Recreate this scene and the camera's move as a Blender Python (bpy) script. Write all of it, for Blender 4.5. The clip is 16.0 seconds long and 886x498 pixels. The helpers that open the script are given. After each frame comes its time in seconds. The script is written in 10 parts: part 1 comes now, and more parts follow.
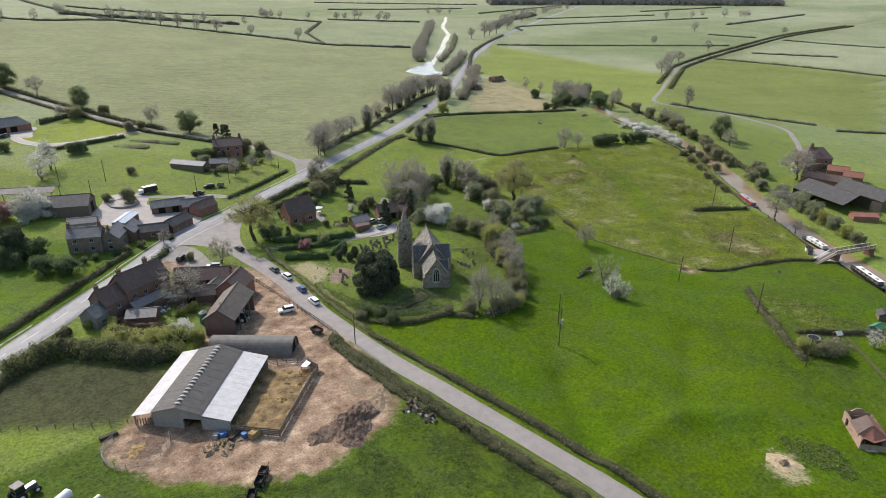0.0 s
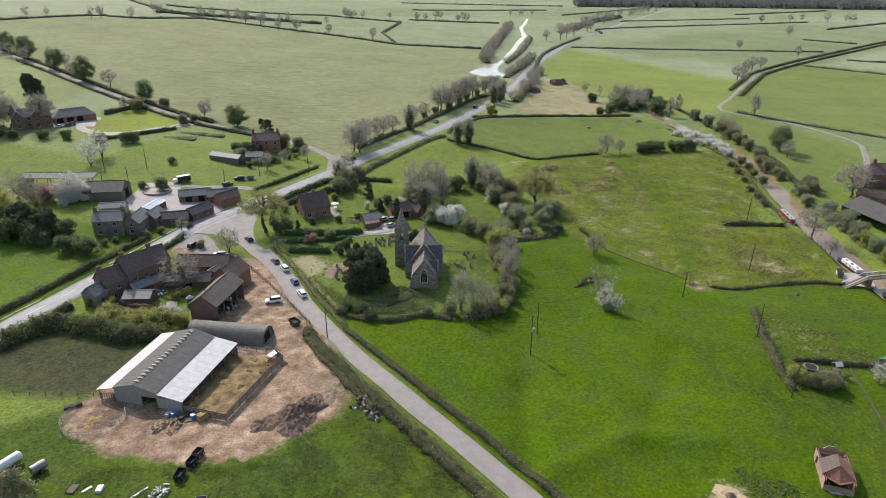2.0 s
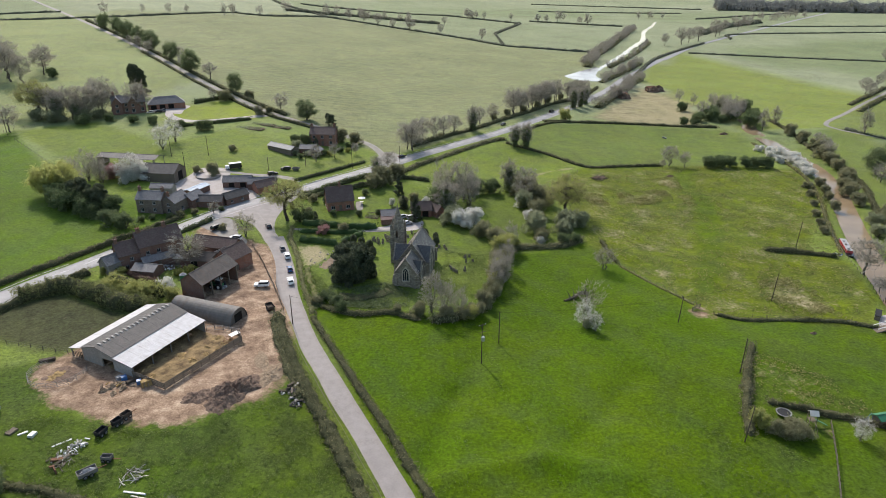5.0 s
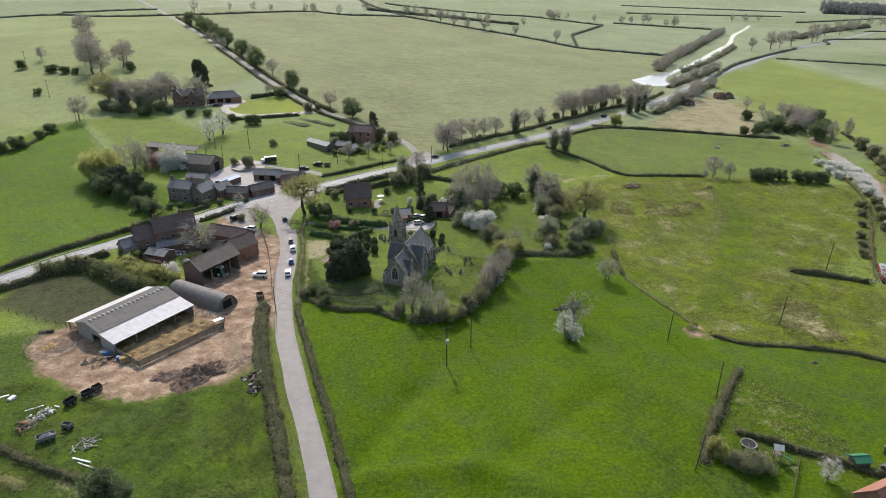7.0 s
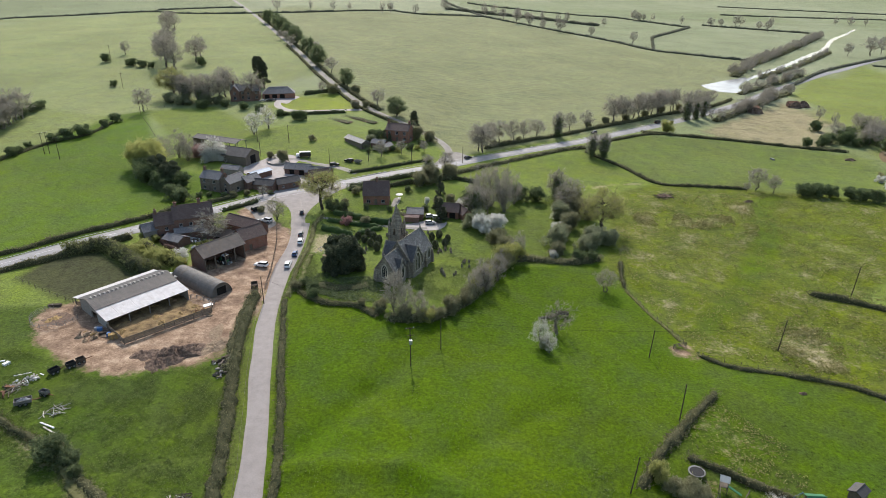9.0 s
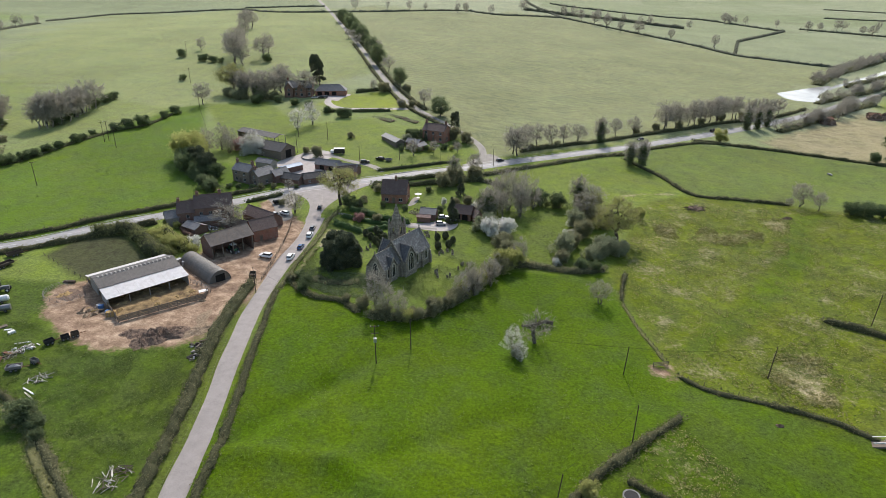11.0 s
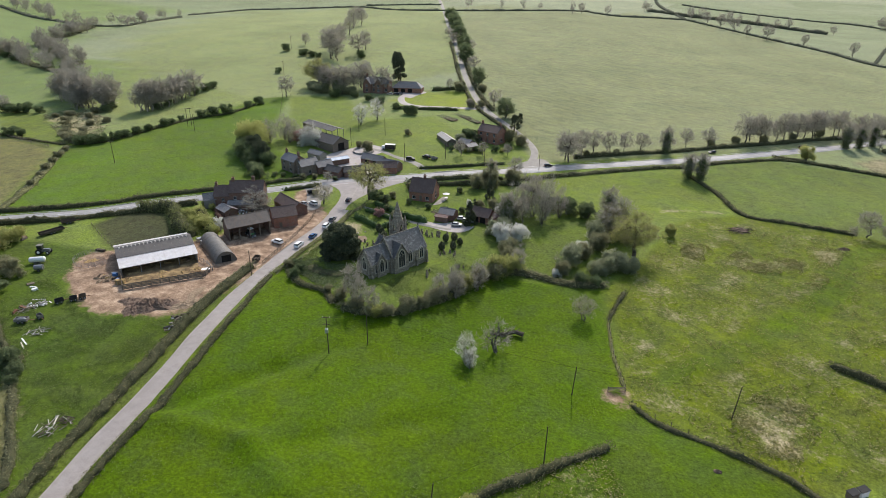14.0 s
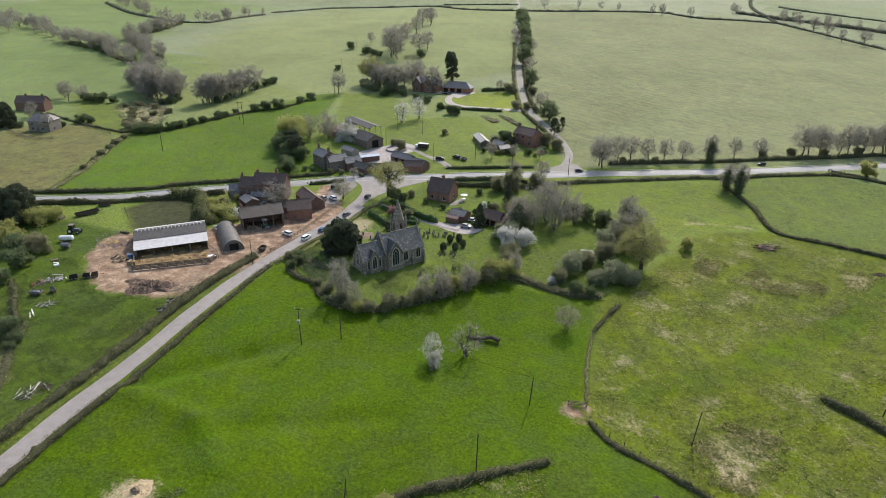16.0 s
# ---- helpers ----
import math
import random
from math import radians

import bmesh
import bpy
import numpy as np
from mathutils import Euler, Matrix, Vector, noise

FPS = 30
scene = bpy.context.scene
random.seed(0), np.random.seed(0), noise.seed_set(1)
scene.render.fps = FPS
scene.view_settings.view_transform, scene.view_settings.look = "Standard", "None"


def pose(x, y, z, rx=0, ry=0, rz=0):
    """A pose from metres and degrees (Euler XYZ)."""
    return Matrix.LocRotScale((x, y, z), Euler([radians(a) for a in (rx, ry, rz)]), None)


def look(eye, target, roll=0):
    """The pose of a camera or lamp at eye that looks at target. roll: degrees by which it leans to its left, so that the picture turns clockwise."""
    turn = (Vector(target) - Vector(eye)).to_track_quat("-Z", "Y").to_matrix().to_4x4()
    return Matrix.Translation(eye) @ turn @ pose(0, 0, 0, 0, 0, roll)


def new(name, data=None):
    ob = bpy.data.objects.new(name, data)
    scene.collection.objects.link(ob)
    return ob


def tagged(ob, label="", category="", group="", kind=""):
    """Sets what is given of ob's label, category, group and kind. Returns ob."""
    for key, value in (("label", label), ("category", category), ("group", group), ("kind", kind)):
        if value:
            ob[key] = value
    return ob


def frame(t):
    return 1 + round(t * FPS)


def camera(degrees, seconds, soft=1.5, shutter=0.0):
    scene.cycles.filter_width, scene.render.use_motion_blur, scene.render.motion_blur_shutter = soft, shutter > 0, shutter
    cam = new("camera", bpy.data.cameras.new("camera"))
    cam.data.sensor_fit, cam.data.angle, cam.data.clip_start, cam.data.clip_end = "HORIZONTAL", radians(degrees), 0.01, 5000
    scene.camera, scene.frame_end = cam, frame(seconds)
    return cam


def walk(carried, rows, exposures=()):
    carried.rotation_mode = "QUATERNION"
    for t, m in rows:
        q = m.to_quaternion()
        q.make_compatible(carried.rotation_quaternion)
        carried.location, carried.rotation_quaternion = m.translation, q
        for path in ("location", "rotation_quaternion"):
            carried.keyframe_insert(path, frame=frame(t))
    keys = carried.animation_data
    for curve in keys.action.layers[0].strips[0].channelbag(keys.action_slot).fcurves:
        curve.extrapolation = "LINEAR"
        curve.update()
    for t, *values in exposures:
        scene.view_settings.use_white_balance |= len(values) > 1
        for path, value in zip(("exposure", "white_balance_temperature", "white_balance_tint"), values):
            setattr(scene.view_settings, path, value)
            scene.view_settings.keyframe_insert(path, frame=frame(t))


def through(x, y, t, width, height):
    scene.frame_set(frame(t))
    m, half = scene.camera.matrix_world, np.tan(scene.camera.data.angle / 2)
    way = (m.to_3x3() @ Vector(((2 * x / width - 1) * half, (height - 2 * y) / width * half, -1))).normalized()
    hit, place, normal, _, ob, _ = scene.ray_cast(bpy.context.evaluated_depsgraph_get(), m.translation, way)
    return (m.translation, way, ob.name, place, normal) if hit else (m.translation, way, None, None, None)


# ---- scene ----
cam = camera(68.9, 16.0, soft=0.7)
# seconds, eye x, y, z in metres, yaw, pitch, roll in degrees
PATH = [
    (0.0, 0.00, 0.00, 76.00, -31.85, -23.81, -0.05),
    (0.5, 4.99, -2.96, 75.98, -29.83, -23.78, -0.04),
    (1.0, 10.09, -5.75, 75.97, -27.83, -23.76, -0.02),
    (1.5, 15.30, -8.34, 76.03, -25.88, -23.76, -0.01),
    (2.0, 20.54, -10.75, 76.04, -23.93, -23.73, 0.01),
    (2.5, 25.90, -13.03, 76.05, -21.93, -23.70, 0.00),
    (3.0, 31.32, -15.14, 76.04, -19.93, -23.71, -0.00),
    (3.5, 36.84, -17.02, 76.12, -17.98, -23.71, -0.01),
    (4.0, 42.41, -18.77, 76.12, -15.99, -23.69, -0.00),
    (6.5, 71.06, -24.58, 76.57, -5.99, -23.63, 0.03),
    (7.0, 76.93, -25.18, 76.70, -3.97, -23.64, 0.03),
    (7.5, 82.83, -25.61, 76.86, -1.98, -23.64, 0.03),
    (8.0, 88.74, -25.84, 77.05, 0.00, -23.67, 0.03),
    (8.5, 94.70, -25.84, 77.30, 2.03, -23.69, 0.04),
    (9.0, 100.64, -25.65, 77.47, 4.04, -23.70, 0.03),
    (11.5, 130.16, -21.33, 78.25, 14.05, -23.72, 0.02),
    (12.0, 135.98, -19.83, 78.40, 16.05, -23.73, 0.02),
    (12.5, 141.76, -18.10, 78.53, 18.09, -23.76, 0.02),
    (13.0, 147.51, -16.18, 78.63, 20.14, -23.77, 0.00),
    (13.5, 153.22, -14.04, 78.76, 22.15, -23.79, -0.01),
    (14.0, 158.83, -11.69, 78.91, 24.16, -23.83, -0.02),
    (14.5, 164.37, -9.14, 79.08, 26.18, -23.84, -0.03),
    (15.0, 169.82, -6.34, 79.19, 28.22, -23.86, -0.03),
    (15.5, 175.18, -3.39, 79.27, 30.22, -23.87, -0.03),
    (16.0, 180.39, -0.26, 79.31, 32.20, -23.87, -0.03),
]
walk(cam, [(t, pose(x, y, z, 90 + pitch, roll, yaw)) for t, x, y, z, yaw, pitch, roll in PATH])

# ---- world and sun ----
world = bpy.data.worlds.new("sky")
scene.world = world
scene.view_settings.exposure = 0.48
world.use_nodes = True
wn, wl = world.node_tree.nodes, world.node_tree.links
sky = wn.new("ShaderNodeTexSky")
sky.sky_type = "NISHITA"
sky.sun_disc = False
SUN_EL, SUN_AZ = 41.5, -10.0          # height, and turn clockwise from +y
sky.sun_elevation, sky.sun_rotation = radians(SUN_EL), radians(SUN_AZ)
sky.dust_density, sky.air_density = 2.3, 1.2
wl.new(sky.outputs["Color"], wn["Background"].inputs["Color"])
wn["Background"].inputs["Strength"].default_value = 0.15
sun = new("sun", bpy.data.lights.new("sun", "SUN"))
sun.data.energy, sun.data.angle, sun.data.color = 2.85, radians(0.6), (1.0, 0.93, 0.885)
sun.matrix_world = look((0, 0, 0), (math.sin(radians(SUN_AZ)) * -1, -math.cos(radians(SUN_AZ)), -math.tan(radians(SUN_EL))))

# ---- materials ----
def lin(c):
    return (*c, 1.0)


class Nodes:
    """A short hand for node materials."""

    def __init__(self, name):
        self.m = bpy.data.materials.new(name)
        self.m.use_nodes = True
        self.n, self.l = self.m.node_tree.nodes, self.m.node_tree.links
        self.b = self.n["Principled BSDF"]
        self.geo = self.n.new("ShaderNodeTexCoord")
        self.info = self.n.new("ShaderNodeObjectInfo")

    def noise(self, scale, detail=3.0, rough=0.55, stretch=None, turn=0.0, coord="Object"):
        t = self.n.new("ShaderNodeTexNoise")
        t.inputs["Scale"].default_value, t.inputs["Detail"].default_value, t.inputs["Roughness"].default_value = scale, detail, rough
        src = self.geo.outputs[coord]
        if stretch:
            mp = self.n.new("ShaderNodeMapping")
            mp.inputs["Scale"].default_value = stretch
            mp.inputs["Rotation"].default_value = (0, 0, radians(turn))
            self.l.new(src, mp.inputs["Vector"])
            src = mp.outputs["Vector"]
        self.l.new(src, t.inputs["Vector"])
        return t.outputs["Fac"]

    def wave(self, scale, axis="X", distort=0.0, turn=0.0):
        t = self.n.new("ShaderNodeTexWave")
        t.bands_direction = axis
        t.inputs["Scale"].default_value, t.inputs["Distortion"].default_value = scale, distort
        t.inputs["Detail"].default_value = 1.0
        mp = self.n.new("ShaderNodeMapping")
        mp.inputs["Rotation"].default_value = (0, 0, radians(turn))
        self.l.new(self.geo.outputs["Object"], mp.inputs["Vector"])
        self.l.new(mp.outputs["Vector"], t.inputs["Vector"])
        return t.outputs["Fac"]

    def brick(self, wide, high, gap, c1, c2, mortar):
        """Courses laid on upright walls: along the wall by x + y, up by z."""
        sep = self.n.new("ShaderNodeSeparateXYZ")
        self.l.new(self.geo.outputs["Object"], sep.inputs[0])
        add = self.maths("ADD", sep.outputs[0], sep.outputs[1])
        comb = self.n.new("ShaderNodeCombineXYZ")
        self.l.new(add, comb.inputs[0])
        self.l.new(sep.outputs[2], comb.inputs[1])
        t = self.n.new("ShaderNodeTexBrick")
        t.inputs["Scale"].default_value = 1.0
        t.inputs["Brick Width"].default_value, t.inputs["Row Height"].default_value, t.inputs["Mortar Size"].default_value = wide, high, gap
        t.inputs["Color1"].default_value, t.inputs["Color2"].default_value, t.inputs["Mortar"].default_value = lin(c1), lin(c2), lin(mortar)
        self.l.new(comb.outputs[0], t.inputs["Vector"])
        return t

    def ramp(self, fac, *stops):
        r = self.n.new("ShaderNodeValToRGB")
        e = r.color_ramp.elements
        e[0].position, e[0].color = stops[0][0], lin(stops[0][1])
        e[1].position, e[1].color = stops[-1][0], lin(stops[-1][1])
        for p, c in stops[1:-1]:
            e.new(p).color = lin(c)
        self.l.new(fac, r.inputs["Fac"])
        return r.outputs["Color"]

    def val(self, fac, lo, hi, a=0.0, b=1.0):
        r = self.n.new("ShaderNodeMapRange")
        for i, v in enumerate((lo, hi, a, b)):
            r.inputs[1 + i].default_value = v
        self.l.new(fac, r.inputs[0])
        return r.outputs[0]

    def mix(self, fac, a, b, kind="MIX"):
        x = self.n.new("ShaderNodeMix")
        x.data_type, x.blend_type = "RGBA", kind
        for sock, v in ((x.inputs[0], fac), (x.inputs[6], a), (x.inputs[7], b)):
            if isinstance(v, (int, float)):
                sock.default_value = v
            elif isinstance(v, tuple):
                sock.default_value = lin(v)
            else:
                self.l.new(v, sock)
        return x.outputs[2]

    def maths(self, op, a, b):
        x = self.n.new("ShaderNodeMath")
        x.operation = op
        for sock, v in ((x.inputs[0], a), (x.inputs[1], b)):
            if isinstance(v, (int, float)):
                sock.default_value = v
            else:
                self.l.new(v, sock)
        return x.outputs[0]

    def attr(self, name):
        a = self.n.new("ShaderNodeAttribute")
        a.attribute_name = name
        return a

    def bump(self, height, strength, distance):
        b = self.n.new("ShaderNodeBump")
        b.inputs["Strength"].default_value, b.inputs["Distance"].default_value = strength, distance
        self.l.new(height, b.inputs["Height"])
        self.l.new(b.outputs["Normal"], self.b.inputs["Normal"])

    def done(self, color, rough=0.9, spec=0.3, metal=0.0):
        if isinstance(color, tuple):
            self.b.inputs["Base Color"].default_value = lin(color)
        else:
            self.l.new(color, self.b.inputs["Base Color"])
        self.b.inputs["Roughness"].default_value = rough
        self.b.inputs["Specular IOR Level"].default_value = spec
        self.b.inputs["Metallic"].default_value = metal
        return self.m


def simple(name, dark, light, scale=1.5, rough=0.85, spec=0.3, metal=0.0, bump=0.0, dist=0.02):
    """Two scales of grain between two colours, and a shade of its own for every object."""
    k = Nodes(name)
    f = k.maths("ADD", k.maths("MULTIPLY", k.noise(scale, 4), 0.65), k.maths("MULTIPLY", k.noise(scale * 7, 2), 0.35))
    c = k.ramp(f, (0.3, dark), (0.7, light))
    c = k.mix(k.val(k.info.outputs["Random"], 0, 1, 0.0, 0.35), c, k.mix(0.5, c, dark, "MIX"))
    if bump:
        k.bump(f, bump, dist)
    return k.done(c, rough, spec, metal)


def leafy(name, dark, mid, light, through=0.25):
    """Leaves and twigs: a shade for each leaf, some light through them."""
    k = Nodes(name)
    isl = k.n.new("ShaderNodeNewGeometry").outputs["Random Per Island"]
    c = k.ramp(isl, (0.0, dark), (0.5, mid), (1.0, light))
    c = k.mix(k.val(k.noise(0.35, 2), 0.35, 0.65, 0.0, 0.5), c, dark)
    c = k.mix(k.val(k.info.outputs["Random"], 0, 1, 0.0, 0.4), c, k.mix(0.6, c, light))
    k.done(c, 0.75, 0.2)
    if through:
        tr = k.n.new("ShaderNodeBsdfTranslucent")
        k.l.new(c, tr.inputs["Color"])
        ms = k.n.new("ShaderNodeMixShader")
        ms.inputs[0].default_value = through
        k.l.new(k.b.outputs[0], ms.inputs[1])
        k.l.new(tr.outputs[0], ms.inputs[2])
        k.l.new(ms.outputs[0], k.n["Material Output"].inputs["Surface"])
    return k.m


def ground_material():
    k = Nodes("ground_turf")
    base = k.attr("field").outputs["Color"]
    cov = k.n.new("ShaderNodeSeparateColor")
    k.l.new(k.attr("cover").outputs["Color"], cov.inputs[0])
    dirt, dry, furrow = cov.outputs[0], cov.outputs[1], cov.outputs[2]
    big, midn, fine = k.noise(0.022, 4, 0.6), k.noise(0.16, 4, 0.6), k.maths("ADD", k.maths("MULTIPLY", k.noise(1.6, 4, 0.65), 0.6), k.maths("MULTIPLY", k.noise(4.5, 3, 0.7), 0.4))
    coarse = k.maths("ADD", k.val(midn, 0.3, 0.7, -0.17, 0.17), k.val(k.noise(0.42, 5, 0.72), 0.36, 0.6, -0.16, 0.10))
    lum = k.maths("ADD", k.val(big, 0.3, 0.7, -0.13, 0.13), k.maths("MULTIPLY", coarse, k.val(dry, 0.0, 0.4, 0.55, 1.5)))
    lum = k.maths("ADD", lum, k.val(fine, 0.36, 0.64, -0.46, 0.46))
    furr = k.maths("MULTIPLY", k.val(k.wave(0.055, "Y", 3.0, 6.0), 0, 1, -0.045, 0.045), furrow)
    lum = k.maths("ADD", k.maths("ADD", lum, 1.0), furr)
    hsv = k.n.new("ShaderNodeHueSaturation")
    k.l.new(base, hsv.inputs["Color"])
    k.l.new(lum, hsv.inputs["Value"])
    k.l.new(k.val(k.noise(0.05, 3), 0.3, 0.7, 0.484, 0.500), hsv.inputs["Hue"])
    k.l.new(k.val(midn, 0.3, 0.7, 0.94, 1.12), hsv.inputs["Saturation"])
    grass = hsv.outputs["Color"]
    # dry grass shows in tufts where there is much of it
    tuft = k.maths("ADD", k.maths("MULTIPLY", k.noise(1.0, 6, 0.8, (1.0, 1.0, 1.0), 12), 0.7), k.maths("MULTIPLY", k.noise(0.12, 3), 0.5))
    straw = k.ramp(k.noise(2.6, 3), (0.3, (0.17, 0.155, 0.07)), (0.7, (0.42, 0.36, 0.22)))
    drymask = k.val(k.maths("ADD", k.maths("MULTIPLY", dry, 1.1), tuft), 1.0, 1.16)
    c = k.mix(drymask, grass, straw)
    earth = k.ramp(k.maths("ADD", k.maths("MULTIPLY", k.noise(0.35, 5, 0.65), 0.7), k.maths("MULTIPLY", k.noise(3.0, 3), 0.3)),
                   (0.33, (0.095, 0.062, 0.041)), (0.47, (0.24, 0.162, 0.106)), (0.56, (0.35, 0.25, 0.168)), (0.66, (0.53, 0.405, 0.28)))
    wet = k.val(k.noise(0.11, 4, 0.7, (1.0, 1.0, 1.0), 5), 0.5, 0.62, 0.0, 0.55)
    earth = k.mix(wet, earth, k.mix(0.55, earth, (0.09, 0.058, 0.043)))
    earthmask = k.val(k.maths("ADD", dirt, k.maths("MULTIPLY", k.noise(0.3, 6, 0.75), 1.1)), 0.92, 1.12)
    c = k.mix(earthmask, c, earth)
    clump = k.noise(0.75, 5, 0.75)
    k.bump(k.maths("ADD", k.maths("ADD", k.maths("MULTIPLY", fine, 0.8), clump), k.maths("MULTIPLY", midn, 0.6)), 0.5, 0.4)
    return k.done(c, 0.95, 0.12)


def roof_material(name, dark, light, lichen, course=0.28, much=0.55, rough=0.5):
    """Slates or tiles in courses: rows down the slope by height, each row shifted."""
    k = Nodes(name)
    t = k.brick(0.26, course * 0.6, 0.012, dark, light, tuple(v * 0.5 for v in dark))
    spots = k.val(k.noise(1.1, 5, 0.75), 0.5, 0.64, 0.0, much)
    c = k.mix(spots, t.outputs["Color"], lichen)
    c = k.mix(k.val(k.noise(0.3, 3), 0.35, 0.65, 0.0, 0.5), c, dark)
    k.bump(t.outputs["Fac"], -0.5, 0.02)
    return k.done(c, rough, 0.4)


def wall_material(name, c1, c2, mortar, wide=0.225, high=0.075, gap=0.01, stain=(0.08, 0.06, 0.05)):
    k = Nodes(name)
    t = k.brick(wide, high, gap, c1, c2, mortar)
    c = k.mix(k.val(k.noise(0.5, 4, 0.65), 0.5, 0.75, 0.0, 0.6), t.outputs["Color"], stain)
    c = k.mix(k.val(k.noise(2.0, 4), 0.45, 0.75, 0.0, 0.4), c, tuple(min(1, v * 1.5) for v in c1))
    k.bump(t.outputs["Fac"], -0.4, 0.015)
    return k.done(c, 0.9, 0.2)


def sheet_material(name, dark, light, rust, pitch=0.55, turn=0.0):
    """Corrugated sheet with weathering."""
    k = Nodes(name)
    c = k.ramp(k.noise(0.8, 4, 0.6), (0.3, dark), (0.7, light))
    c = k.mix(k.val(k.noise(0.35, 5, 0.7, (3.0, 0.6, 1.0)), 0.52, 0.75, 0.0, 0.7), c, rust)
    k.bump(k.wave(1 / pitch, "X", 0.0, turn), 0.35, 0.05)
    return k.done(c, 0.65, 0.4)


def road_material(name, dark, light, worn, rough=0.8, spec=0.3):
    k = Nodes(name)
    c = k.ramp(k.noise(0.5, 5, 0.6), (0.3, dark), (0.7, light))
    c = k.mix(k.val(k.noise(4.0, 3), 0.4, 0.7, 0.0, 0.35), c, worn)
    c = k.mix(k.val(k.noise(0.09, 4), 0.5, 0.7, 0.0, 0.5), c, dark)
    k.bump(k.noise(14.0, 2), 0.2, 0.01)
    return k.done(c, rough, spec)


def water_material(name, colour, rough, spec=0.4):
    k = Nodes(name)
    c = k.mix(k.val(k.noise(0.08, 3), 0.35, 0.65), colour, tuple(v * 0.75 for v in colour))
    k.bump(k.noise(1.2, 3), 0.08, 0.03)
    return k.done(c, rough, spec)


M_GROUND = ground_material()
M_TWIG = leafy("bare_twigs", (0.23, 0.21, 0.17), (0.33, 0.305, 0.25), (0.445, 0.415, 0.345), 0.38)
M_HEDGE = leafy("hedge_leaves", (0.068, 0.086, 0.034), (0.162, 0.162, 0.077), (0.287, 0.250, 0.144), 0.33)
M_HEDGEGREEN = leafy("leafing_hedge", (0.085, 0.10, 0.035), (0.16, 0.18, 0.062), (0.27, 0.28, 0.11), 0.42)
# Distant twigs and hedges: haze is painted in as paler, greyer colour.
M_HAZEDWOOD = leafy("hazed_wood_twigs", (0.16, 0.165, 0.15), (0.235, 0.24, 0.22), (0.31, 0.31, 0.28), 0.3)
M_HAZEDHEDGE = leafy("hazed_hedge_twigs", (0.10, 0.11, 0.075), (0.17, 0.175, 0.125), (0.26, 0.255, 0.19), 0.3)
M_HAZEDCORE = simple("hazed_hedge_core", (0.075, 0.082, 0.055), (0.135, 0.135, 0.092), 0.6, 0.95, 0.1)
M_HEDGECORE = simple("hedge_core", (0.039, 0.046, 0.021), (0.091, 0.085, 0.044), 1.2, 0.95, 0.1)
M_BEECH = leafy("beech_hedge", (0.085, 0.05, 0.036), (0.15, 0.09, 0.065), (0.23, 0.145, 0.105), 0.3)
M_TRIM = leafy("clipped_hedge", (0.032, 0.064, 0.022), (0.064, 0.113, 0.037), (0.128, 0.192, 0.055), 0.33)
M_SPRING = leafy("spring_leaves", (0.20, 0.215, 0.065), (0.35, 0.365, 0.115), (0.50, 0.50, 0.20), 0.58)
M_GREEN = leafy("green_leaves", (0.085, 0.115, 0.055), (0.15, 0.19, 0.09), (0.24, 0.28, 0.135), 0.48)
M_DARKLEAF = leafy("evergreen_leaves", (0.045, 0.058, 0.036), (0.095, 0.115, 0.066), (0.175, 0.19, 0.105), 0.36)
M_WILLOW = leafy("willow_leaves", (0.27, 0.28, 0.085), (0.42, 0.43, 0.14), (0.55, 0.56, 0.22), 0.58)
M_BLOSSOM = leafy("blossom", (0.48, 0.49, 0.40), (0.68, 0.67, 0.61), (0.84, 0.82, 0.79), 0.5)
M_PINK = leafy("pink_blossom", (0.22, 0.13, 0.11), (0.36, 0.21, 0.19), (0.48, 0.30, 0.28), 0.48)
M_IVY = leafy("ivy_leaves", (0.062, 0.095, 0.044), (0.129, 0.170, 0.072), (0.232, 0.270, 0.122), 0.4)
M_SCRUB = leafy("scrub_twigs", (0.145, 0.146, 0.078), (0.25, 0.245, 0.135), (0.36, 0.35, 0.20), 0.42)
M_GREYLEAF = leafy("grey_willow_leaves", (0.16, 0.18, 0.10), (0.28, 0.30, 0.175), (0.40, 0.42, 0.27), 0.5)
M_BARK = simple("bark", (0.080, 0.071, 0.057), (0.178, 0.160, 0.130), 3.0, 0.95, 0.1, 0, 0.5, 0.03)
M_OAKTWIG = leafy("oak_twigs", (0.20, 0.172, 0.11), (0.29, 0.255, 0.165), (0.40, 0.355, 0.235), 0.3)
M_OAKBARK = simple("oak_bark", (0.05, 0.041, 0.032), (0.125, 0.105, 0.08), 3.0, 0.95, 0.1, 0, 0.5, 0.03)
M_TUSSOCK = leafy("tussock_grass", (0.15, 0.165, 0.045), (0.26, 0.255, 0.09), (0.44, 0.39, 0.19), 0.5)
M_WEED = leafy("coarse_weeds", (0.068, 0.105, 0.024), (0.115, 0.165, 0.042), (0.215, 0.255, 0.09), 0.55)
M_ROUGH = leafy("rough_herbs", (0.12, 0.165, 0.045), (0.18, 0.235, 0.068), (0.27, 0.31, 0.115), 0.58)
M_LANE = road_material("lane_asphalt", (0.215, 0.192, 0.175), (0.294, 0.266, 0.243), (0.337, 0.306, 0.279))
M_ROAD = road_material("main_road_asphalt", (0.195, 0.189, 0.182), (0.275, 0.268, 0.259), (0.33, 0.322, 0.312), 0.68, 0.4)
M_TRACK = road_material("farm_track", (0.171, 0.157, 0.134), (0.262, 0.243, 0.213), (0.302, 0.282, 0.256))
M_GRAVEL = road_material("pale_gravel", (0.296, 0.261, 0.232), (0.388, 0.352, 0.324), (0.422, 0.394, 0.367))
